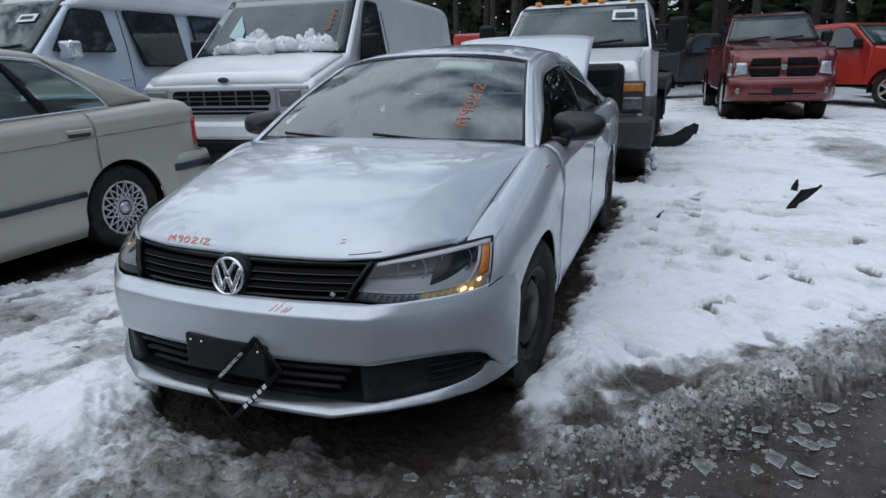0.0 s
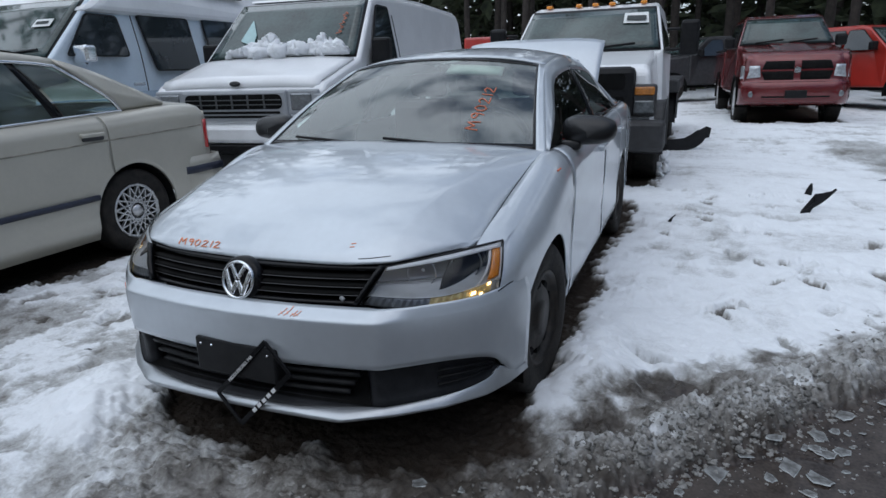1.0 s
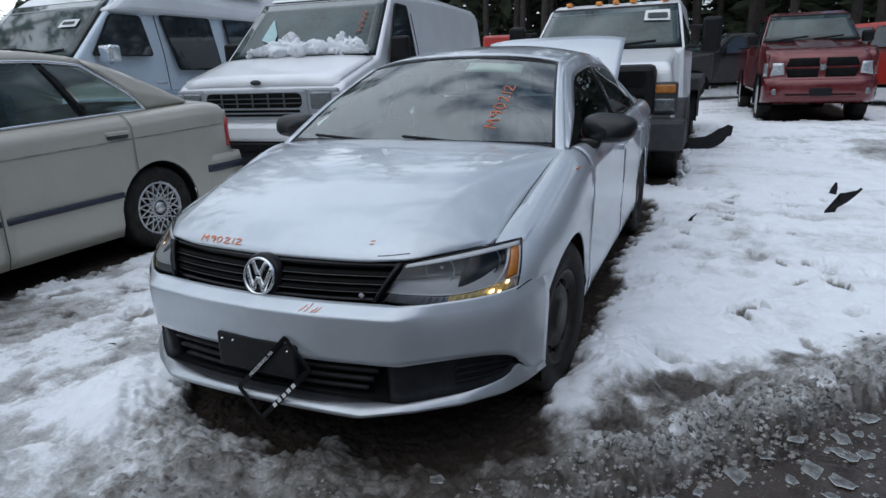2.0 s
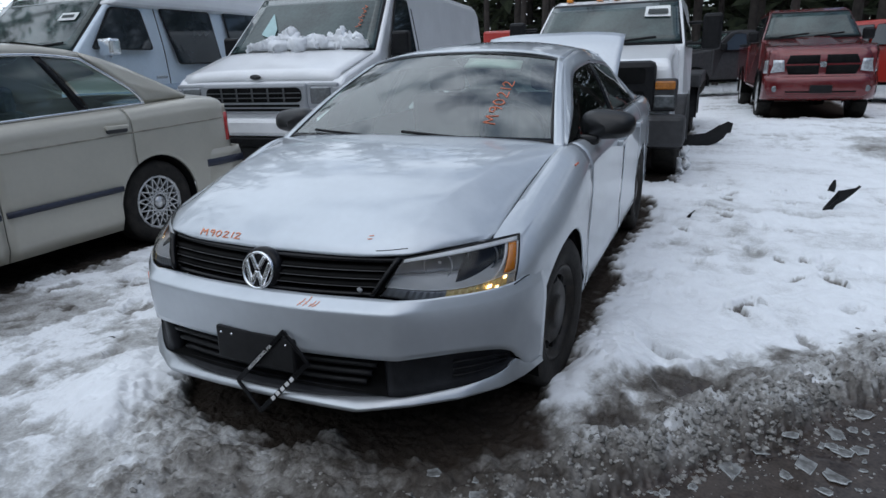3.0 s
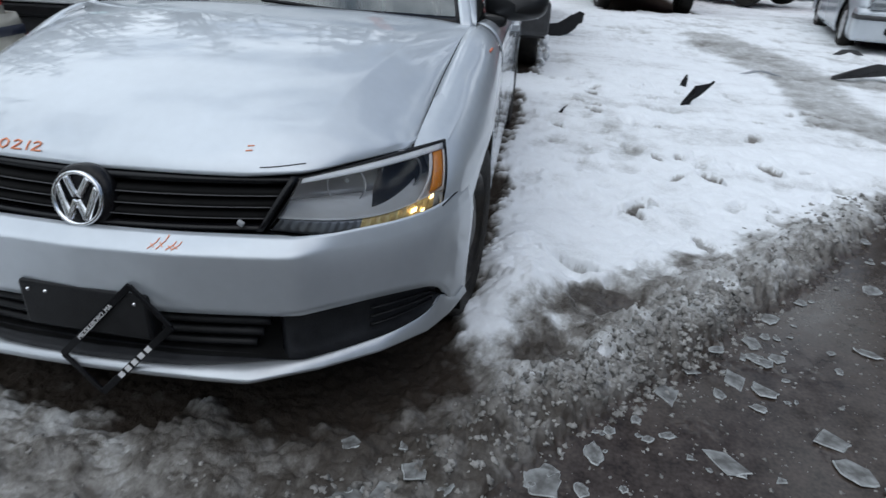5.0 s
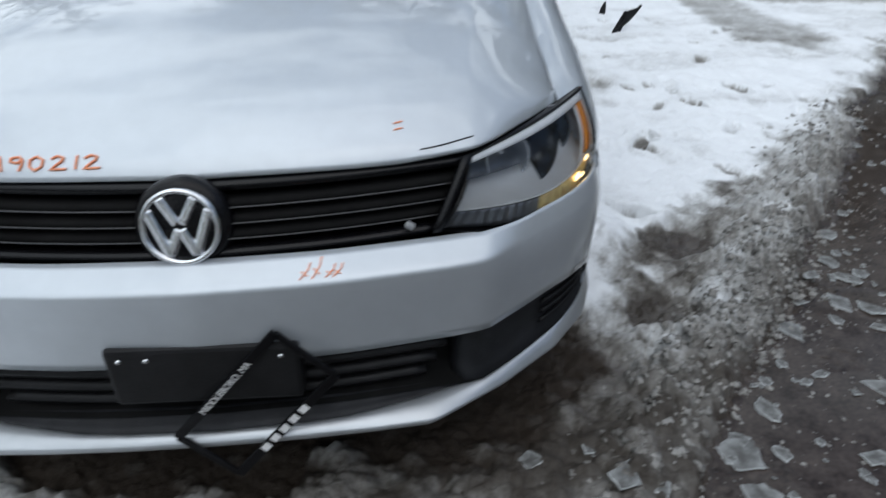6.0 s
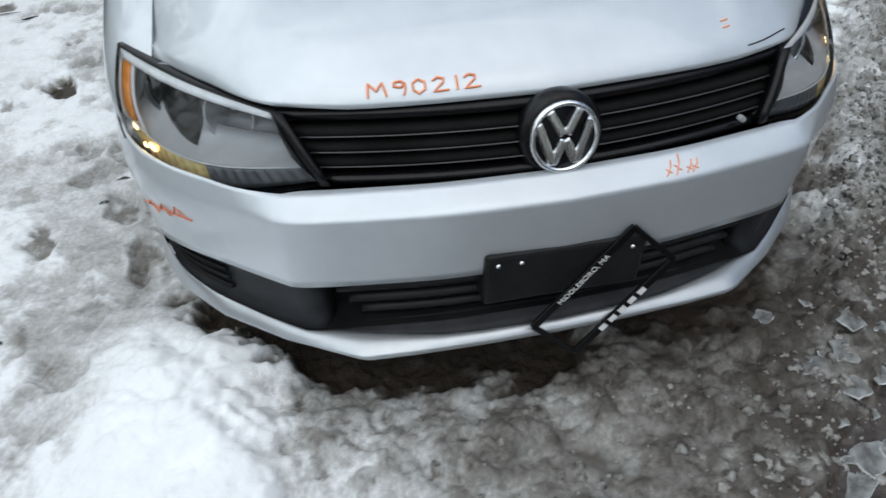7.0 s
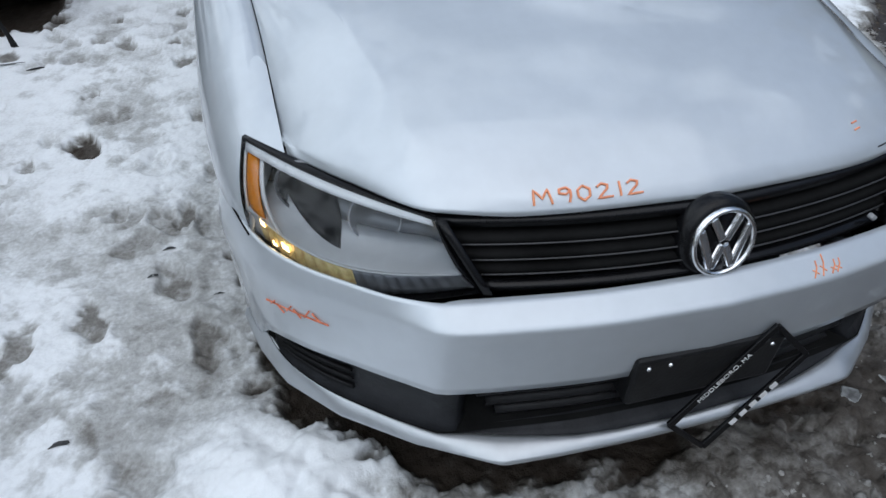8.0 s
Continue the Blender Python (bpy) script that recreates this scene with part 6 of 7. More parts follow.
for k in range(5):
    z = 1.70 + 0.05 * k
    tube("crayon_mark", [van_glass(0.60 + 0.03 * (k % 2), z), van_glass(0.66, z + 0.02), van_glass(0.62, z + 0.035)], 0.005, M_GLASSCRAYON, white_van, "faded red crayon mark")


def pickup(name, m, paint, label, heavy=False, grille=True):
    """A pickup truck; the nose looks to -y."""
    t = thing(name, m, label, "truck")
    k = 1.0
    wide = 1.0
    hood_z = 1.30 if heavy else 1.22
    hw = lambda y, z: float(np.interp(z, [0.4, 0.9, 1.2, 1.42], [0.96, 1.0, 0.97, 0.86])) * float(np.interp(y, [0, 0.1, 0.5, 1.2, 9], [0.9, 0.94, 0.98, 1, 1]))
    prof = [(0.12, 0.62), (0.08, 0.95), (0.12, hood_z - 0.06), (0.22, hood_z), (1.45, hood_z + 0.16), (1.5, 0.5), (0.7, 0.5)]
    prism("hood", prof, hw, paint, t, "", 0.06, 3)
    if not heavy:
        prism("hood_ridge", [(0.25, hood_z - 0.01), (0.3, hood_z + 0.025), (1.4, hood_z + 0.19), (1.42, hood_z + 0.1)], lambda y, z: 0.34, paint, t, "", 0.02)
    cw = lambda y, z: float(np.interp(z, [0.45, 0.9, 1.4, 1.92], [0.97, 1.0, 0.95, 0.76 if not heavy else 0.82]))
    ch = 1.92 if not heavy else 2.06
    cab_l = 2.1
    y0 = 1.42
    cabp = [(y0, 0.5), (y0, hood_z + 0.14), (y0 + 0.62, ch - 0.05), (y0 + 0.85, ch), (y0 + cab_l - 0.15, ch - 0.01), (y0 + cab_l, ch - 0.1), (y0 + cab_l + 0.05, hood_z + 0.1), (y0 + cab_l + 0.05, 0.5)]
    prism("cab", cabp, cw, paint, t, "", 0.05, 3)
    zb = hood_z + 0.16
    f = lambda s, z: Vector((s, y0 + (z - zb + 0.02) * 0.62 / (ch - 0.05 - zb + 0.02) - 0.03 * (1 - s * s), z))
    wt = 0.74 if not heavy else 0.79
    ws = sheet("windshield", lambda s, q: tuple(f(s * (0.88 - (0.88 - wt) * q), zb + 0.02 + (ch - 0.10 - zb - 0.02) * q) + Vector((0, -0.014, 0.012))), lin(-1, 1, 15), lin(0, 1, 7), M_DIMGLASS, t, "", 0.008, True)
    sheet("seal", lambda s, q: tuple(f(s * (0.91 - (0.91 - wt) * q), zb + (ch - 0.06 - zb) * q) + Vector((0, -0.002, 0.004))), lin(-1, 1, 15), lin(0, 1, 7), M_BLACK, ws, "", 0.008, True)
    for q in (-0.6, 0.05):
        tube("wiper", [tuple(f(q + 0.55 * a, zb + 0.02 + 0.05 * a) + Vector((0, -0.03, 0.02))) for a in (0, 0.5, 1)], 0.012, M_BLACK, t)
    for sgn in (1, -1):
        P = lambda y, z: (sgn * (cw(y, z) + 0.006), y, z)
        panel_with_seal("door_window", [P(y0 + 0.22, zb - 0.03), P(y0 + 1.05, zb - 0.03), P(y0 + 1.05, ch - 0.12), P(y0 + 0.72, ch - 0.12)], M_DARKGLASS, t, "", 0.02, (0.004 * sgn, 0, 0))
        panel_with_seal("door_window", [P(y0 + 1.15, zb - 0.03), P(y0 + 1.9, zb - 0.03), P(y0 + 1.85, ch - 0.12), P(y0 + 1.15, ch - 0.12)], M_DARKGLASS, t, "", 0.02, (0.004 * sgn, 0, 0))
        if heavy:
            mir = block("door_mirror", sgn * 1.22 - 0.11, sgn * 1.22 + 0.11, y0 + 0.24, y0 + 0.36, 1.38, 1.80, M_BLACK, t, "tall black towing mirror", 0.04)
            for z in (1.46, 1.70):
                tube("mirror_arm", [(sgn * 0.95, y0 + 0.3, z), (sgn * 1.2, y0 + 0.3, z)], 0.018, M_BLACK, mir)
        else:
            block("door_mirror", sgn * 1.09 - 0.11, sgn * 1.09 + 0.11, y0 + 0.2, y0 + 0.32, 1.34, 1.54, M_BLACK, t, "black door mirror", 0.04)
        r = 0.40 if not heavy else 0.43
        for c in (0.88, 0.88 + (3.57 if not heavy else 3.9)):
            vv, ff = lathe([(r + 0.09, 0.05 if heavy else 0.012), (r + 0.05, 0.055 if heavy else 0.014), (r + 0.04, 0.0), (r + 0.04, -0.3), (0.1, -0.3)], 32, Matrix.Translation((1.0 * sgn, c, r)) @ Matrix.Scale(sgn, 4, (1, 0, 0)))
            ff = [q for q in ff if sum(vv[i].z for i in q) / 4 > r * 0.8]
            mesh_part("arch", vv, ff, M_SMOKE if heavy else M_VOID, t)
            wheel_mesh(t, 0.985 * sgn, c, sgn, "steel" if heavy else "six", r, 0.26)
    if not heavy:
        block("bed", -0.99, 0.99, y0 + cab_l + 0.08, 5.75, 0.55, 1.32, paint, t, "", 0.05)
        for sgn in (1, -1):
            block("bed_rail", sgn * 0.93 - 0.07, sgn * 0.93 + 0.07, y0 + cab_l + 0.08, 5.75, 1.315, 1.345, M_BLACK, t, "", 0.015)
    else:
        block("flat_bed", -1.1, 1.1, y0 + cab_l + 0.2, 6.6, 0.85, 1.05, M_SMOKE, t, "", 0.03)
        block("frame_rail", -0.45, 0.45, 1.5, 6.5, 0.5, 0.8, M_VOID, t, "", 0.02)
        block("chassis", -0.8, 0.8, 0.4, 1.6, 0.42, 0.62, M_VOID, t, "", 0.02)
    block("underbody", -0.8, 0.8, 0.4, 5.5, 0.42, 0.6, M_VOID, t, "", 0.02)
    return t, hood_z, ch, y0


# white flatbed truck behind the silver sedan
truck, hz, ch, ty = pickup("work_truck", pose(0.0, 5.25, 0), M_WHITE, "white heavy work truck with black grille and roof lamps", True)
g = block("grille", -0.76, 0.76, -0.01, 0.12, 0.76, 1.28, M_BLACK, truck, "black upright grille", 0.08)
for k in range(2):
    plate4("opening", [(-0.66, -0.014, 0.82 + 0.23 * k), (0.66, -0.014, 0.82 + 0.23 * k), (0.66, -0.014, 0.98 + 0.23 * k), (-0.66, -0.014, 0.98 + 0.23 * k)], M_VOID, g, "", 0.004, 0.04)
for sgn in (1, -1):
    a, b = sorted((sgn * 0.735, sgn * 0.965))
    lf = block("headlight", a - 0.01, b + 0.01, 0.03, 0.14, 0.77, 1.10, M_SMOKE, truck, "stacked lamps in a black frame", 0.03)
    block("turn_lamp", a + 0.02, b - 0.01, 0.015, 0.05, 0.99, 1.075, M_DIMAMBER, lf, "amber lamp", 0.015)
    block("lamp", a + 0.02, b - 0.01, 0.015, 0.05, 0.80, 0.94, M_DIMLAMP, lf, "clear lamp", 0.03)
    a, b = sorted((sgn * 0.45, sgn * 1.08))
bp = block("front_bumper", -1.08, 1.08, -0.12, 0.15, 0.42, 0.74, M_SMOKE, truck, "charcoal steel bumper", 0.05)
block("bumper_slot", -0.5, 0.5, -0.126, 0.0, 0.50, 0.62, M_VOID, bp, "", 0.02)
for q in (-0.62, -0.22, 0.0, 0.22, 0.62):
    block("roof_lamp", q - 0.04, q + 0.04, ty + 0.72, ty + 0.84, ch - 0.01, ch + 0.035, M_AMBER, truck, "amber roof marker lamp", 0.015)
plate4("paper_sticker", [(0.42, 1.42 + 0.315, 1.80), (0.73, 1.42 + 0.315, 1.79), (0.71, 1.42 + 0.445, 1.925), (0.42, 1.42 + 0.445, 1.925)], M_PAPER, truck, "white paper on the windshield", 0.004, 0.01)
plate4("sticker_print", [(0.46, 1.398 + 0.345, 1.835), (0.70, 1.398 + 0.345, 1.83), (0.69, 1.398 + 0.405, 1.885), (0.46, 1.398 + 0.405, 1.89)], M_PRINT, truck, "", 0.003, 0.01)
snow_clumps("truck_wheel_snow", [(1.05 + 0.05 * math.sin(k), 5.75 + 0.06 * k, 0.1 + 0.06 * (k % 4)) for k in range(9)], 0.06, 3, "white snow packed beside a truck wheel")

# dark red pickup
RAM_Z = 0.03
ram, hz, ch, ry = pickup("red_pickup", pose(3.08, 12.1, RAM_Z, 0, 0, 3.5) @ Matrix.Diagonal((0.96, 1, 1.13, 1)), M_RED, "dark red pickup truck with a cross-bar grille on a snow bank")


def ram_skin(u, z, out=0.0):
    """The rounded nose and bumper of the red pickup."""
    y = float(np.interp(z, [0.36, 0.40, 0.48, 0.66, 0.74, 0.77, 0.80, 1.05, 1.15, 1.22, 1.26], [0.06, -0.06, -0.13, -0.14, -0.11, -0.06, -0.045, -0.02, 0.03, 0.12, 0.24]))
    a = abs(u)
    return (u * (1.0 - 0.03 * max(0, z - 0.8)), y + 0.10 * a ** 2 + 0.22 * max(0, a - 0.72) / 0.28 * a ** 4 - out, z)


nose_skin = sheet("nose_panel", lambda u, z: ram_skin(u, z), lin(-1, 1, 41), [1.26, 1.24, 1.22, 1.18, 1.12, 1.05, 0.95, 0.85, 0.80, 0.785, 0.77, 0.755, 0.74, 0.70, 0.66, 0.57, 0.48, 0.44, 0.40, 0.38, 0.36], M_RED, ram, "rounded red nose with a cross-bar grille", 0.03)
for sx in (-1, 1):
    for z0, z1, w0, w1 in ((0.96, 1.095, 0.63, 0.57), (0.79, 0.93, 0.57, 0.635)):
        def opening(q, t):
            z = z0 + (z1 - z0) * t
            return ram_skin(sx * (0.06 + (w0 + (w1 - w0) * t - 0.06) * q), z, 0.004)
        sheet("opening", opening, lin(0, 1, 9), lin(0, 1, 4), M_VOID, nose_skin, "", 0.004, sx > 0)
plate4("badge", [(-0.05, -0.06, 0.90), (0.05, -0.06, 0.90), (0.06, -0.05, 0.99), (-0.06, -0.05, 0.99)], M_CHROME, ram, "small bright badge", 0.01, 0.03)
sheet("intake", lambda q, t: ram_skin(0.60 * q, 0.47 + 0.055 * t, 0.004), lin(-1, 1, 15), [0, 1], M_VOID, nose_skin, "", 0.004, True)
block("plate_holder", -0.19, 0.19, -0.16, -0.11, 0.49, 0.62, M_BLACK, ram, "", 0.01)
for sgn in (1, -1):
    sheet("headlight", lambda q, t: ram_skin(sgn * (0.64 + 0.03 * t + (0.345 - 0.03 * t) * q), 0.84 + 0.185 * t - 0.03 * q * (1 - t), 0.012), lin(0, 1, 7), lin(0, 1, 5), M_BRIGHTLAMP, ram, "clear headlight", 0.02, sgn > 0)
    vv, ff = lathe([(0.05, -0.02), (0.05, 0.012), (0.035, 0.016), (0.001, 0.016)], 18, Matrix.Translation(ram_skin(sgn * 0.79, 0.56, 0.0)) @ Matrix.Rotation(radians(-90), 4, "Z"))
    mesh_part("fog_lamp", vv, ff, M_LAMPGLASS, ram, "small round fog lamp")


def simple_front(car, w, z, fog=False):
    """Lamps and openings of a far car's nose."""
    for sgn in (1, -1):
        a, b = sorted((sgn * (w - 0.40), sgn * (w - 0.05)))
        block("headlight", a, b, -0.02, 0.25, z, z + 0.15, M_LAMPGLASS, car, "clear headlight", 0.05)
        if fog:
            vv, ff = lathe([(0.085, -0.03), (0.085, 0.02), (0.06, 0.03), (0.001, 0.03)], 24, Matrix.Translation((sgn * (w - 0.18), -0.03, z - 0.27)) @ Matrix.Rotation(radians(-90), 4, "Z"))
            mesh_part("fog_lamp", vv, ff, M_GOLD, car, "round fog lamp cover")
    block("grille", -0.32, 0.32, -0.04, 0.1, z + 0.02, z + 0.12, M_BLACK, car, "", 0.03)
    block("air_intake", -0.48, 0.48, -0.065, 0.1, z - 0.30, z - 0.20, M_VOID, car, "", 0.03)


silver_car = saloon("silver_car", pose(6.10, 8.35, 0.0, 0, 0, -14), BMW, M_SILVER, "silver compact car parked nose-out in snow", "six", trim=False)
simple_front(silver_car, 0.78, 0.60)
gold_car = saloon("gold_wagon", pose(6.18, 5.15, 0.0, 0, 0, -30), BMW, M_GOLD, "gold wagon with round fog lamps beside the road", "six", trim=False)
simple_front(gold_car, 0.80, 0.62, True)

# far vehicles in front of the woods
dark_truck, a, b, c = pickup("black_truck", pose(-0.6, 19.5, 0.1, 0, 0, -62), M_SMOKE, "black pickup truck in shade before the woods")
far_red, a, b, c = pickup("bright_red_truck", pose(7.0, 15.5, 0.1, 0, 0, 45), M_BRIGHTRED, "bright red pickup truck seen from its side")
dark_car = saloon("dark_wagon", pose(6.2, 20.0, 0.1, 0, 0, -80), BMW, M_GLOSSBLACK, "black car in shade before the woods", "six", trim=False)
# plain box added for a far red shape, with a dark block beside it
red_box = thing("red_upright", pose(-3.15, 12.4, 0), "red upright box standing behind the vans", "machine")
block("upright_body", -0.4, 0.4, -0.4, 0.6, 0.0, 1.95, M_BRIGHTRED, red_box, "", 0.05)
block("dark_side", 0.4, 0.75, -0.35, 0.6, 0.0, 1.9, M_VOID, red_box, "", 0.03)


# ---- woods behind the lot, and unseen woods added around it ----
M_BARK = mat("grey_brown_bark", (0.04, 0.032, 0.027), 0.9, 0, 0.4, 6, 0.5, 40)
M_NEEDLE = mat("dark_pine_needles", (0.030, 0.042, 0.022), 0.8, 0, 0.5, 3, second=(0.07, 0.085, 0.04))


def build_woods():
    """Pines with bare lower trunks: trunks in one mesh, needle clumps in the other."""
    rng = random.Random(21)
    tv, tf, nv, nf = [], [], [], []

    def stem(a, b, r0, r1, n=6):
        a, b = Vector(a), Vector(b)
        ax = (b - a).normalized()
        s = ax.orthogonal().normalized()
        t = ax.cross(s)
        i0 = len(tv)
        for c, r in ((a, r0), (b, r1)):
            for k in range(n):
                w = 2 * math.pi * k / n
                tv.append(c + (s * math.cos(w) + t * math.sin(w)) * r)
        for k in range(n):
            tf.append((i0 + k, i0 + (k + 1) % n, i0 + n + (k + 1) % n, i0 + n + k))

    def clump(c, size):
        for _ in range(7):
            d = Vector((rng.gauss(0, 1), rng.gauss(0, 1), rng.gauss(0, 0.5)))
            p = c + d * size * 0.45
            u = Vector((rng.gauss(0, 1), rng.gauss(0, 1), rng.gauss(0, 0.4))).normalized() * size * rng.uniform(0.35, 0.7)
            w = Vector((rng.gauss(0, 1), rng.gauss(0, 1), rng.gauss(0, 0.6))).normalized() * size * rng.uniform(0.12, 0.28)
            i0 = len(nv)
            nv.extend((p - u, p + w, p + u, p - w * 0.6))
            nf.append((i0, i0 + 1, i0 + 2, i0 + 3))
    # rows behind and beside the camera are unseen, added to darken reflections
    places = [(rng.uniform(-34, 34), rng.uniform(21, 42)) for _ in range(115)] + [(-rng.uniform(20, 40), rng.uniform(-20, 26)) for _ in range(40)] + [(rng.uniform(22, 45), rng.uniform(14, 34)) for _ in range(20)] + [(rng.uniform(-40, 40), -rng.uniform(20, 38)) for _ in range(90)] + [(rng.uniform(26, 44), rng.uniform(-26, 16)) for _ in range(55)]
    for x, y in places:
        h = rng.uniform(15, 24)
        lean = Vector((rng.uniform(-0.5, 0.5), rng.uniform(-0.5, 0.5), h))
        base = Vector((x, y, -0.2))
        r = rng.uniform(0.13, 0.24)
        stem(base, base + lean * 0.5, r, r * 0.7)
        stem(base + lean * 0.5, base + lean, r * 0.7, 0.02)
        for k in range(24):
            t = rng.uniform(0.22, 0.98)
            c = base + lean * t
            a = rng.uniform(0, 2 * math.pi)
            reach = (1.05 - t) * h * 0.24 * rng.uniform(0.5, 1.1) + 0.4
            tip = c + Vector((math.cos(a), math.sin(a), rng.uniform(-0.1, 0.35))) * reach
            stem(c, tip, 0.035, 0.01, 3)
            if t > 0.3:
                for q in (0.55, 0.8, 1.0):
                    clump(c.lerp(tip, q), 0.62)
    # undergrowth that closes the view between the trunks
    for _ in range(7000):
        x, y = rng.uniform(-48, 48), rng.uniform(29, 47)
        z = rng.uniform(0, 12) * rng.uniform(0.5, 1)
        clump(Vector((x, y, z)), rng.uniform(0.8, 1.6))
    # unseen undergrowth to the rear and right, added for the same dark reflections
    for _ in range(2600):
        side = rng.random()
        if side < 0.6:
            c = Vector((rng.uniform(-46, 46), -rng.uniform(30, 42), 0))
        else:
            c = Vector((rng.uniform(36, 48), rng.uniform(-34, 30), 0))
        clump(c + Vector((0, 0, rng.uniform(0, 10))), rng.uniform(0.9, 1.8))
    for _ in range(420):
        clump(Vector((rng.uniform(-44, -30), rng.uniform(-20, 32), rng.uniform(0, 5))), rng.uniform(0.7, 1.3))
    a = mesh_part("woods_trunks", tv, tf, M_BARK, None, "grey-brown pine trunks behind the lot, with unseen ones added around it")
    b = mesh_part("woods_needles", nv, nf, M_NEEDLE, None, "dark green pine crowns behind the lot, with unseen ones added around it", False)
    for o in (a, b):
        tagged(o, "", "woods", kind="stuff")


build_woods()


# ---- scraps, ice and slush lying about ----
M_ICE = bpy.data.materials.new("thin_grey_ice")
M_ICE.use_nodes = True
_b = M_ICE.node_tree.nodes["Principled BSDF"]
_b.inputs["Base Color"].default_value = (0.44, 0.45, 0.44, 1)
_b.inputs["Roughness"].default_value = 0.26
_b.inputs["Transmission Weight"].default_value = 0.0
_b.inputs["IOR"].default_value = 1.31
_n, _r = M_ICE.node_tree.nodes.new("ShaderNodeTexNoise"), M_ICE.node_tree.nodes.new("ShaderNodeBump")
_n.inputs["Scale"].default_value, _n.inputs["Detail"].default_value = 2.5, 3
_r.inputs["Strength"].default_value, _r.inputs["Distance"].default_value = 0.10, 0.006
M_ICE.node_tree.links.new(_n.outputs["Fac"], _r.inputs["Height"])
M_ICE.node_tree.links.new(_r.outputs[0], _b.inputs["Normal"])


_m = M_ICE.node_tree.nodes.new("ShaderNodeValToRGB")
_m.color_ramp.elements[0].position, _m.color_ramp.elements[1].position = 0.35, 0.65
_m.color_ramp.elements[0].color, _m.color_ramp.elements[1].color = (0.10, 0.098, 0.094, 1), (0.27, 0.278, 0.275, 1)
M_ICE.node_tree.links.new(_n.outputs["Fac"], _m.inputs[0])
M_ICE.node_tree.links.new(_m.outputs[0], _b.inputs["Base Color"])


def ice_sheet(x, y, size, rng):
    """A flat broken sheet of ice with an angular outline."""
    n = rng.randint(4, 7)
    ang = [2 * math.pi * (k + rng.uniform(-0.32, 0.32)) / n for k in range(n)]
    rough = [Vector((math.cos(a) * r, math.sin(a) * r * 0.8, 0)) for a, r in ((a, size * rng.uniform(0.7, 1.15)) for a in ang)]
    line = []
    for p, q in zip(rough, rough[1:] + rough[:1]):
        for k in (0, 0.33, 0.66):
            w = p.lerp(q, k) * (1 + rng.uniform(-0.09, 0.07))
            line.append(w)
    n = len(line)
    bm = bmesh.new()
    lo, hi = [], []
    t = rng.uniform(0.002, 0.004)
    k = 1 - min(0.25, 0.004 / size)
    for w in line:
        lo.append(bm.verts.new((w.x, w.y, 0)))
        hi.append(bm.verts.new((w.x * k, w.y * k, t)))
    bm.faces.new(lo[::-1])
    bm.faces.new(hi)
    for i in range(n):
        j = (i + 1) % n
        bm.faces.new((lo[i], lo[j], hi[j], hi[i])).material_index = 1
    ob = part("ice_shard", bm, M_ICE)
    ob.data.materials.append(M_FROST)
    tilt = rng.uniform(-5, 5) if rng.random() < 0.75 else rng.uniform(-24, 24)
    ob.matrix_basis = pose(x, y, ground_z(x, y) + (0.002 if made >= 22 else -0.004) + abs(math.sin(radians(tilt))) * size * 0.4, tilt, rng.uniform(-5, 5), rng.uniform(0, 360))
    return tagged(ob, "thin angular sheet of grey broken ice on wet road", "ice", "broken ice on the road")


M_FROST = mat("frosted_ice_edge", (0.38, 0.395, 0.395), 0.35, 0, 0.5, 40, 0.2, 120)
rng = random.Random(77)
made = 0
while made < 240:
    y = rng.uniform(-0.7, 0.9) if rng.random() < 0.75 else rng.uniform(0.9, 2.8)
    e = float(np.interp(y, ROAD_Y, ROAD_X))
    x = e + 0.03 + 1.1 * rng.random() ** 1.3
    if made < 22:
        x, y = rng.uniform(0.6, 1.0), rng.uniform(-0.34, 0.08)
    if x > 4.2:
        continue
    ice_sheet(x, y, rng.choice((0.010, 0.013, 0.016, 0.02, 0.024, 0.03, 0.038, 0.05, 0.064)) * rng.uniform(0.7, 1.25), rng)
    made += 1


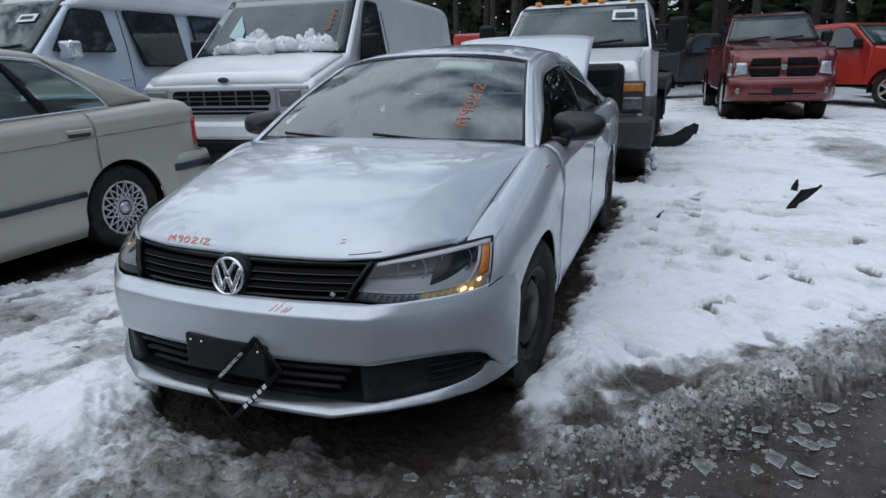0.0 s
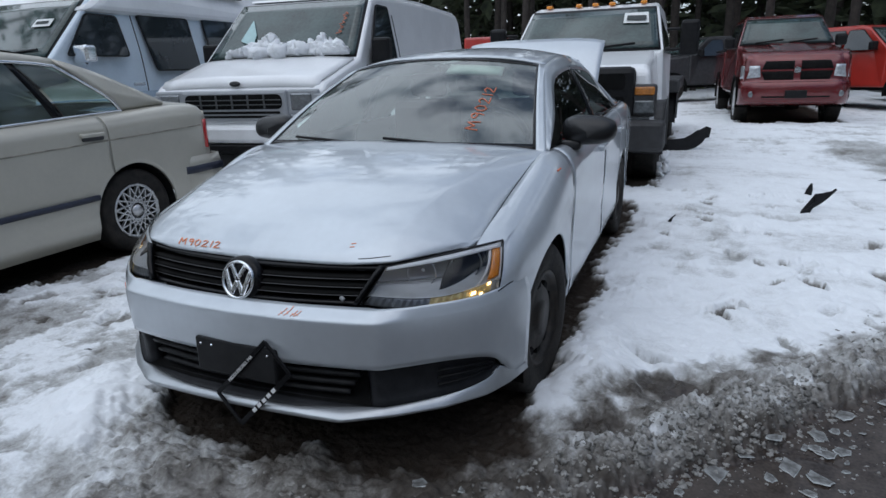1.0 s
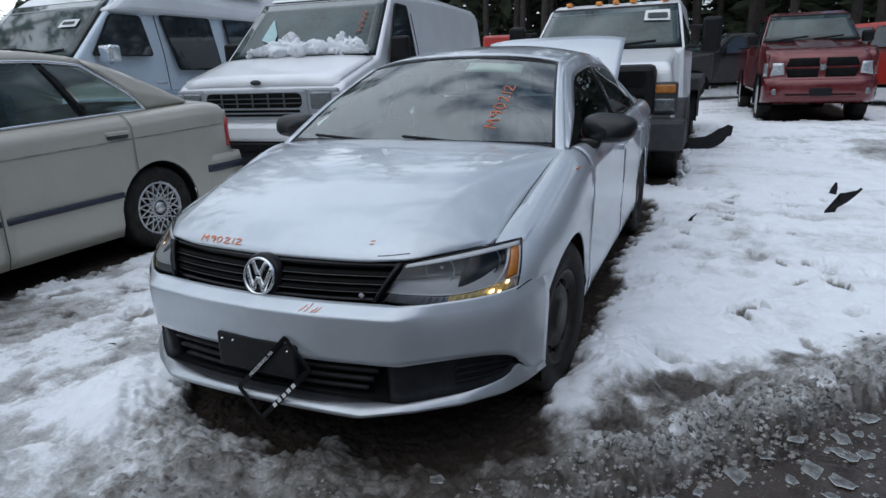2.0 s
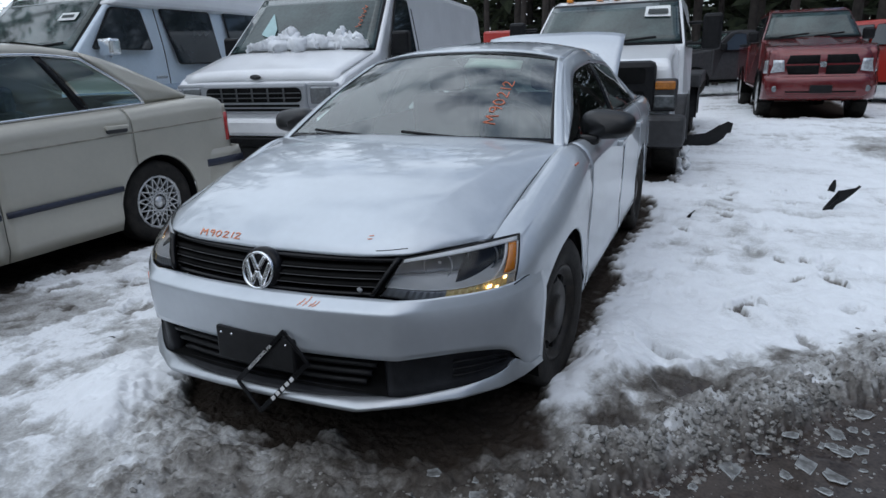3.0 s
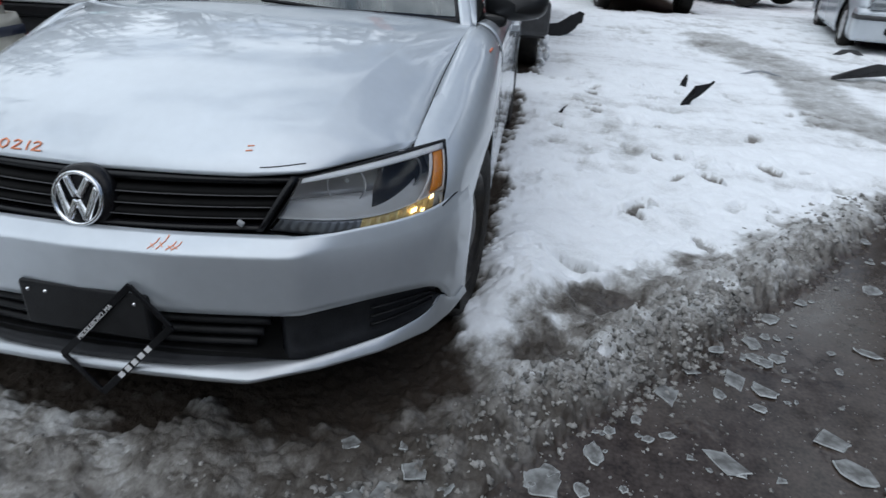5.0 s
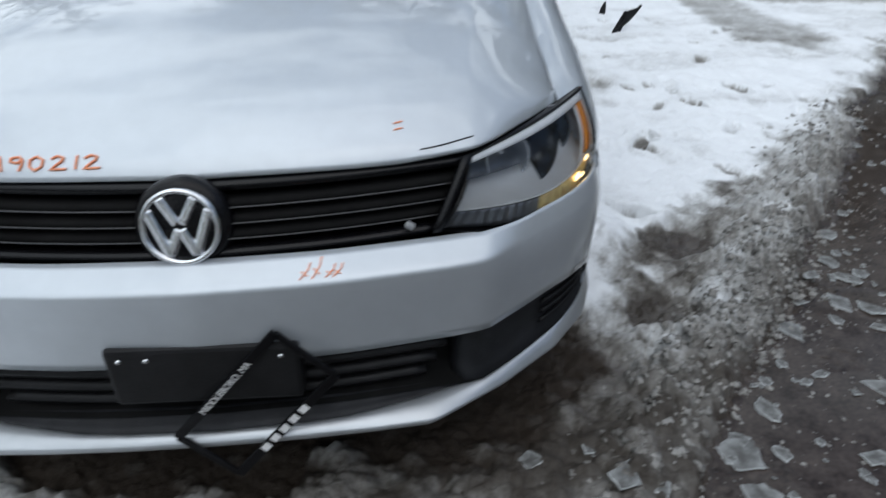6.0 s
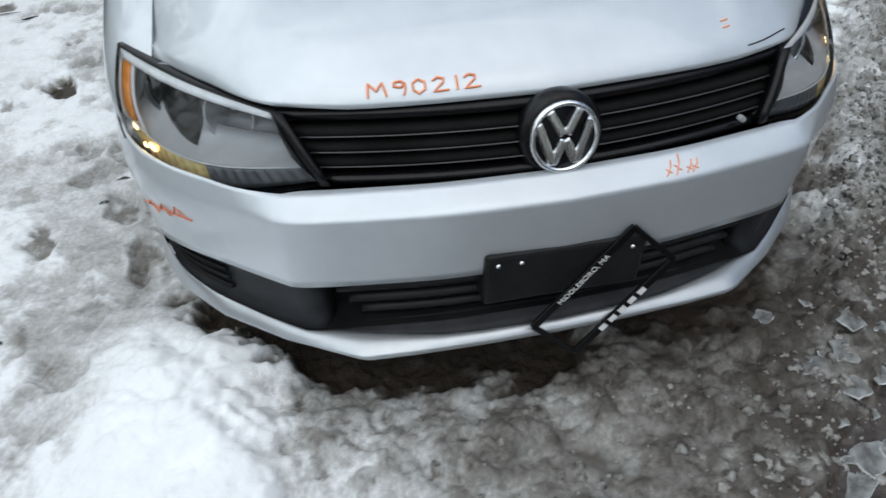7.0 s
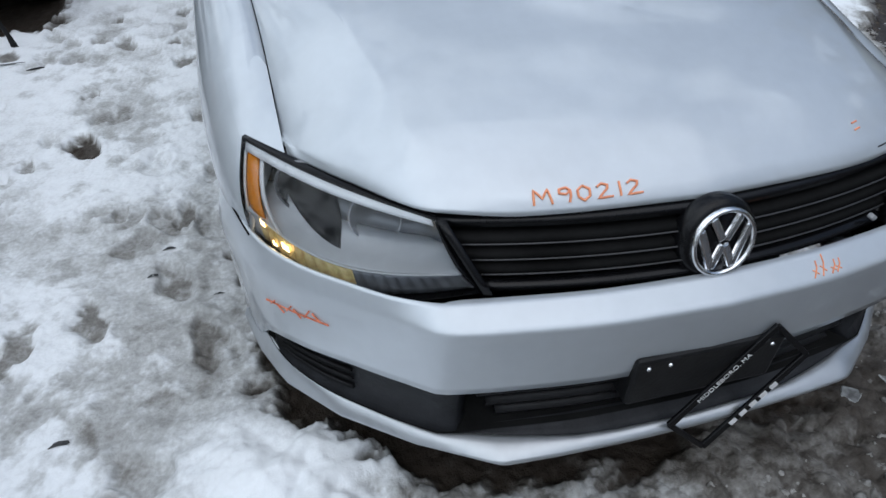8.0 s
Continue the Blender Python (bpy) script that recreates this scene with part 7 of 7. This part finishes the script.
def build_crumbs():
    """Rounded clods of slush along the ridge and before the bumper, and grit on the road."""
    rng = random.Random(8)
    bm = bmesh.new()
    bmesh.ops.create_icosphere(bm, subdivisions=2, radius=1.0)
    ball = [v.co.copy() for v in bm.verts]
    tri = [[v.index for v in f.verts] for f in bm.faces]
    bm.free()
    spots = []
    while len(spots) < 2600:
        y = rng.uniform(-0.9, 2.4) if rng.random() < 0.35 else rng.uniform(-0.5, 1.0)
        e = float(np.interp(y, ROAD_Y, ROAD_X))
        x = e - 0.15 + rng.gauss(0, 0.10)
        if rng.random() < 0.16:
            x, y = rng.uniform(-0.3, 1.0), rng.uniform(-0.55, -0.12)
            if x > e - 0.02:
                continue
        if y < 0.3 and rng.random() < 0.75:
            continue
        spots.append((x, y, 0.004 + 0.016 * rng.random() ** 2.2))
    for _ in range(1500):
        y = rng.uniform(-0.9, 1.4)
        spots.append((float(np.interp(y, ROAD_Y, ROAD_X)) + 1.3 * rng.random() ** 1.2, y, 0.002 + 0.008 * rng.random() ** 2.5))
    zs = ground_fields(np.array([[p[0] for p in spots]]), np.array([[p[1] for p in spots]]))[0][0]
    verts, faces = [], []
    for (x, y, s), z in zip(spots, zs):
        seed = Vector((rng.uniform(0, 90), rng.uniform(0, 90), rng.uniform(0, 90)))
        flat = rng.uniform(0.55, 0.95)
        i0 = len(verts)
        for b in ball:
            k = s * (0.75 + 0.7 * noise.noise(b * 1.5 + seed) + 0.45 * noise.noise(b * 4 + seed))
            verts.append((x + b.x * k, y + b.y * k, z - 0.25 * s + b.z * k * flat))
        faces += [(i0 + a, i0 + b, i0 + c) for a, b, c in tri]
    ob = mesh_part("slush_clods", verts, faces, M_CRUMB, None, "rounded clods of grey slush along the road edge")
    for p in ob.data.polygons:
        p.use_smooth = True
    return tagged(ob, "", "slush", kind="stuff")


M_CRUMB = mat("grey_slush_crumb", (0.22, 0.21, 0.192), 0.5, 0, 0.5, 9, 0.7, 110, second=(0.40, 0.39, 0.37))
build_crumbs()


def splinter(name, x, y, pts, w, material, label, z=None):
    """A bent strip of broken plastic: pts run along its spine, from the ground up."""
    bm = bmesh.new()
    rows = []
    for i, (p, k) in enumerate(zip(pts, w)):
        p = Vector(p)
        rows.append([bm.verts.new(p + Vector((-k, 0, 0))), bm.verts.new(p + Vector((0, -0.008, 0.004))), bm.verts.new(p + Vector((k, 0, 0))), bm.verts.new(p + Vector((0, 0.012, 0)))])
    for a, b in zip(rows[:-1], rows[1:]):
        for i in range(4):
            bm.faces.new((a[i], a[(i + 1) % 4], b[(i + 1) % 4], b[i]))
    bm.faces.new(rows[0][::-1])
    bm.faces.new(rows[-1])
    bmesh.ops.recalc_face_normals(bm, faces=bm.faces)
    ob = bevelled(part(name, bm, material), 0.004)
    ob.matrix_basis = pose(x, y, (ground_z(x, y) if z is None else z) - 0.01)
    return tagged(ob, label, "debris")


def torn_plate(name, x, y, outline, thick, turn, material, label):
    """A torn piece of sheet plastic standing on edge; the outline is given as (along, up)."""
    bm = bmesh.new()
    f = [bm.verts.new((a, -thick / 2 + 0.02 * math.sin(9 * a), b)) for a, b in outline]
    r = [bm.verts.new((a, thick / 2 + 0.02 * math.sin(9 * a), b)) for a, b in outline]
    n = len(outline)
    bm.faces.new(f)
    bm.faces.new(r[::-1])
    for i in range(n):
        bm.faces.new((f[(i + 1) % n], f[i], r[i], r[(i + 1) % n]))
    bmesh.ops.triangulate(bm, faces=[q for q in bm.faces if len(q.verts) > 4])
    bmesh.ops.recalc_face_normals(bm, faces=bm.faces)
    ob = bevelled(part(name, bm, material), 0.002)
    ob.matrix_basis = pose(x, y, ground_z(x, y) - 0.015, -12, 0, turn)
    return tagged(ob, label, "debris")


torn_plate("plastic_scrap", 2.36, 4.35, [(-0.11, 0.0), (-0.04, 0.0), (-0.015, 0.05), (0.045, 0.09), (0.10, 0.142), (0.16, 0.21), (0.145, 0.222), (0.085, 0.163), (0.035, 0.122), (0.018, 0.175), (-0.004, 0.172), (0.0, 0.105), (-0.035, 0.07), (-0.06, 0.04), (-0.11, 0.02)], 0.016, 4, M_BLACK, "broken black forked plastic strip standing in snow")
splinter("plastic_scrap", 2.42, 5.15, [(0, 0, 0), (0.01, 0, 0.06), (0.02, 0, 0.12)], [0.035, 0.03, 0.01], M_BLACK, "small black plastic shard standing in the snow")
splinter("plastic_scrap", 1.22, 3.75, [(0, 0, 0), (0.02, 0, 0.04), (0.05, 0, 0.07)], [0.02, 0.012, 0.006], M_BLACK, "tiny black plastic shard in the snow")
splinter("plastic_scrap", -2.02, 3.12, [(0, 0, 0), (-0.01, 0, 0.07), (-0.03, 0, 0.15)], [0.022, 0.016, 0.014], M_BLACK, "small black plastic post standing in the snow")
splinter("plastic_scrap", -2.10, 2.82, [(-0.14, 0, 0.012), (-0.05, 0.005, 0.014), (0.06, 0.01, 0.014), (0.17, 0.03, 0.012)], [0.03, 0.05, 0.02, 0.03], M_BLACK, "flat black plastic strip lying on snow")
splinter("plastic_scrap", -1.84, 2.80, [(-0.06, 0, 0.012), (0, 0.01, 0.02), (0.07, 0, 0.012)], [0.02, 0.03, 0.02], M_BLACK, "small dark scrap lying on snow")
for x, y, s in ((-0.97, 0.83, 0.035), (-1.12, 1.08, 0.028), (-1.16, 0.95, 0.022), (-1.32, 0.36, 0.03), (-1.85, 4.1, 0.06)):
    splinter("plastic_scrap", x, y, [(-s * 0.7, 0, 0.008), (0, s * 0.1, 0.011), (s * 0.7, s * 0.05, 0.009)], [s * 0.3, s * 0.35, s * 0.2], M_SMOKE, "small dark scrap lying on snow")
# a torn wheel arch liner by the truck
torn_plate("liner_scrap", 1.22, 8.2, [(-0.40, 0.02), (-0.2, 0.0), (0.05, 0.01), (0.18, 0.05), (0.27, 0.12), (0.31, 0.19), (0.36, 0.20), (0.335, 0.25), (0.38, 0.33), (0.31, 0.36), (0.25, 0.30), (0.20, 0.31), (0.12, 0.25), (0.02, 0.19), (-0.2, 0.16), (-0.40, 0.18)], 0.05, 6, M_BLACK, "torn black wheel arch liner lying beside the truck")
# a curved strip and lumps near the parked cars
torn_plate("bumper_scrap", 4.62, 6.20, [(-0.44, 0.06), (-0.25, 0.13), (0.0, 0.20), (0.2, 0.18), (0.33, 0.08), (0.38, 0.0), (0.2, 0.0), (0.15, 0.08), (0.0, 0.12), (-0.2, 0.07), (-0.44, 0.02)], 0.06, 8, M_SMOKE, "curved dark strip of bumper lying in slush")
splinter("plastic_scrap", 5.15, 8.15, [(-0.16, 0, 0.02), (0, 0, 0.10), (0.15, 0, 0.03)], [0.06, 0.10, 0.05], M_SMOKE, "dark lump of plastic lying in snow")
splinter("plastic_scrap", 3.4, 6.0, [(-0.2, 0, 0.02), (-0.02, 0, 0.07), (0.18, 0, 0.02)], [0.05, 0.07, 0.05], M_PALEGRILLE, "pale crumpled scrap lying in slush")
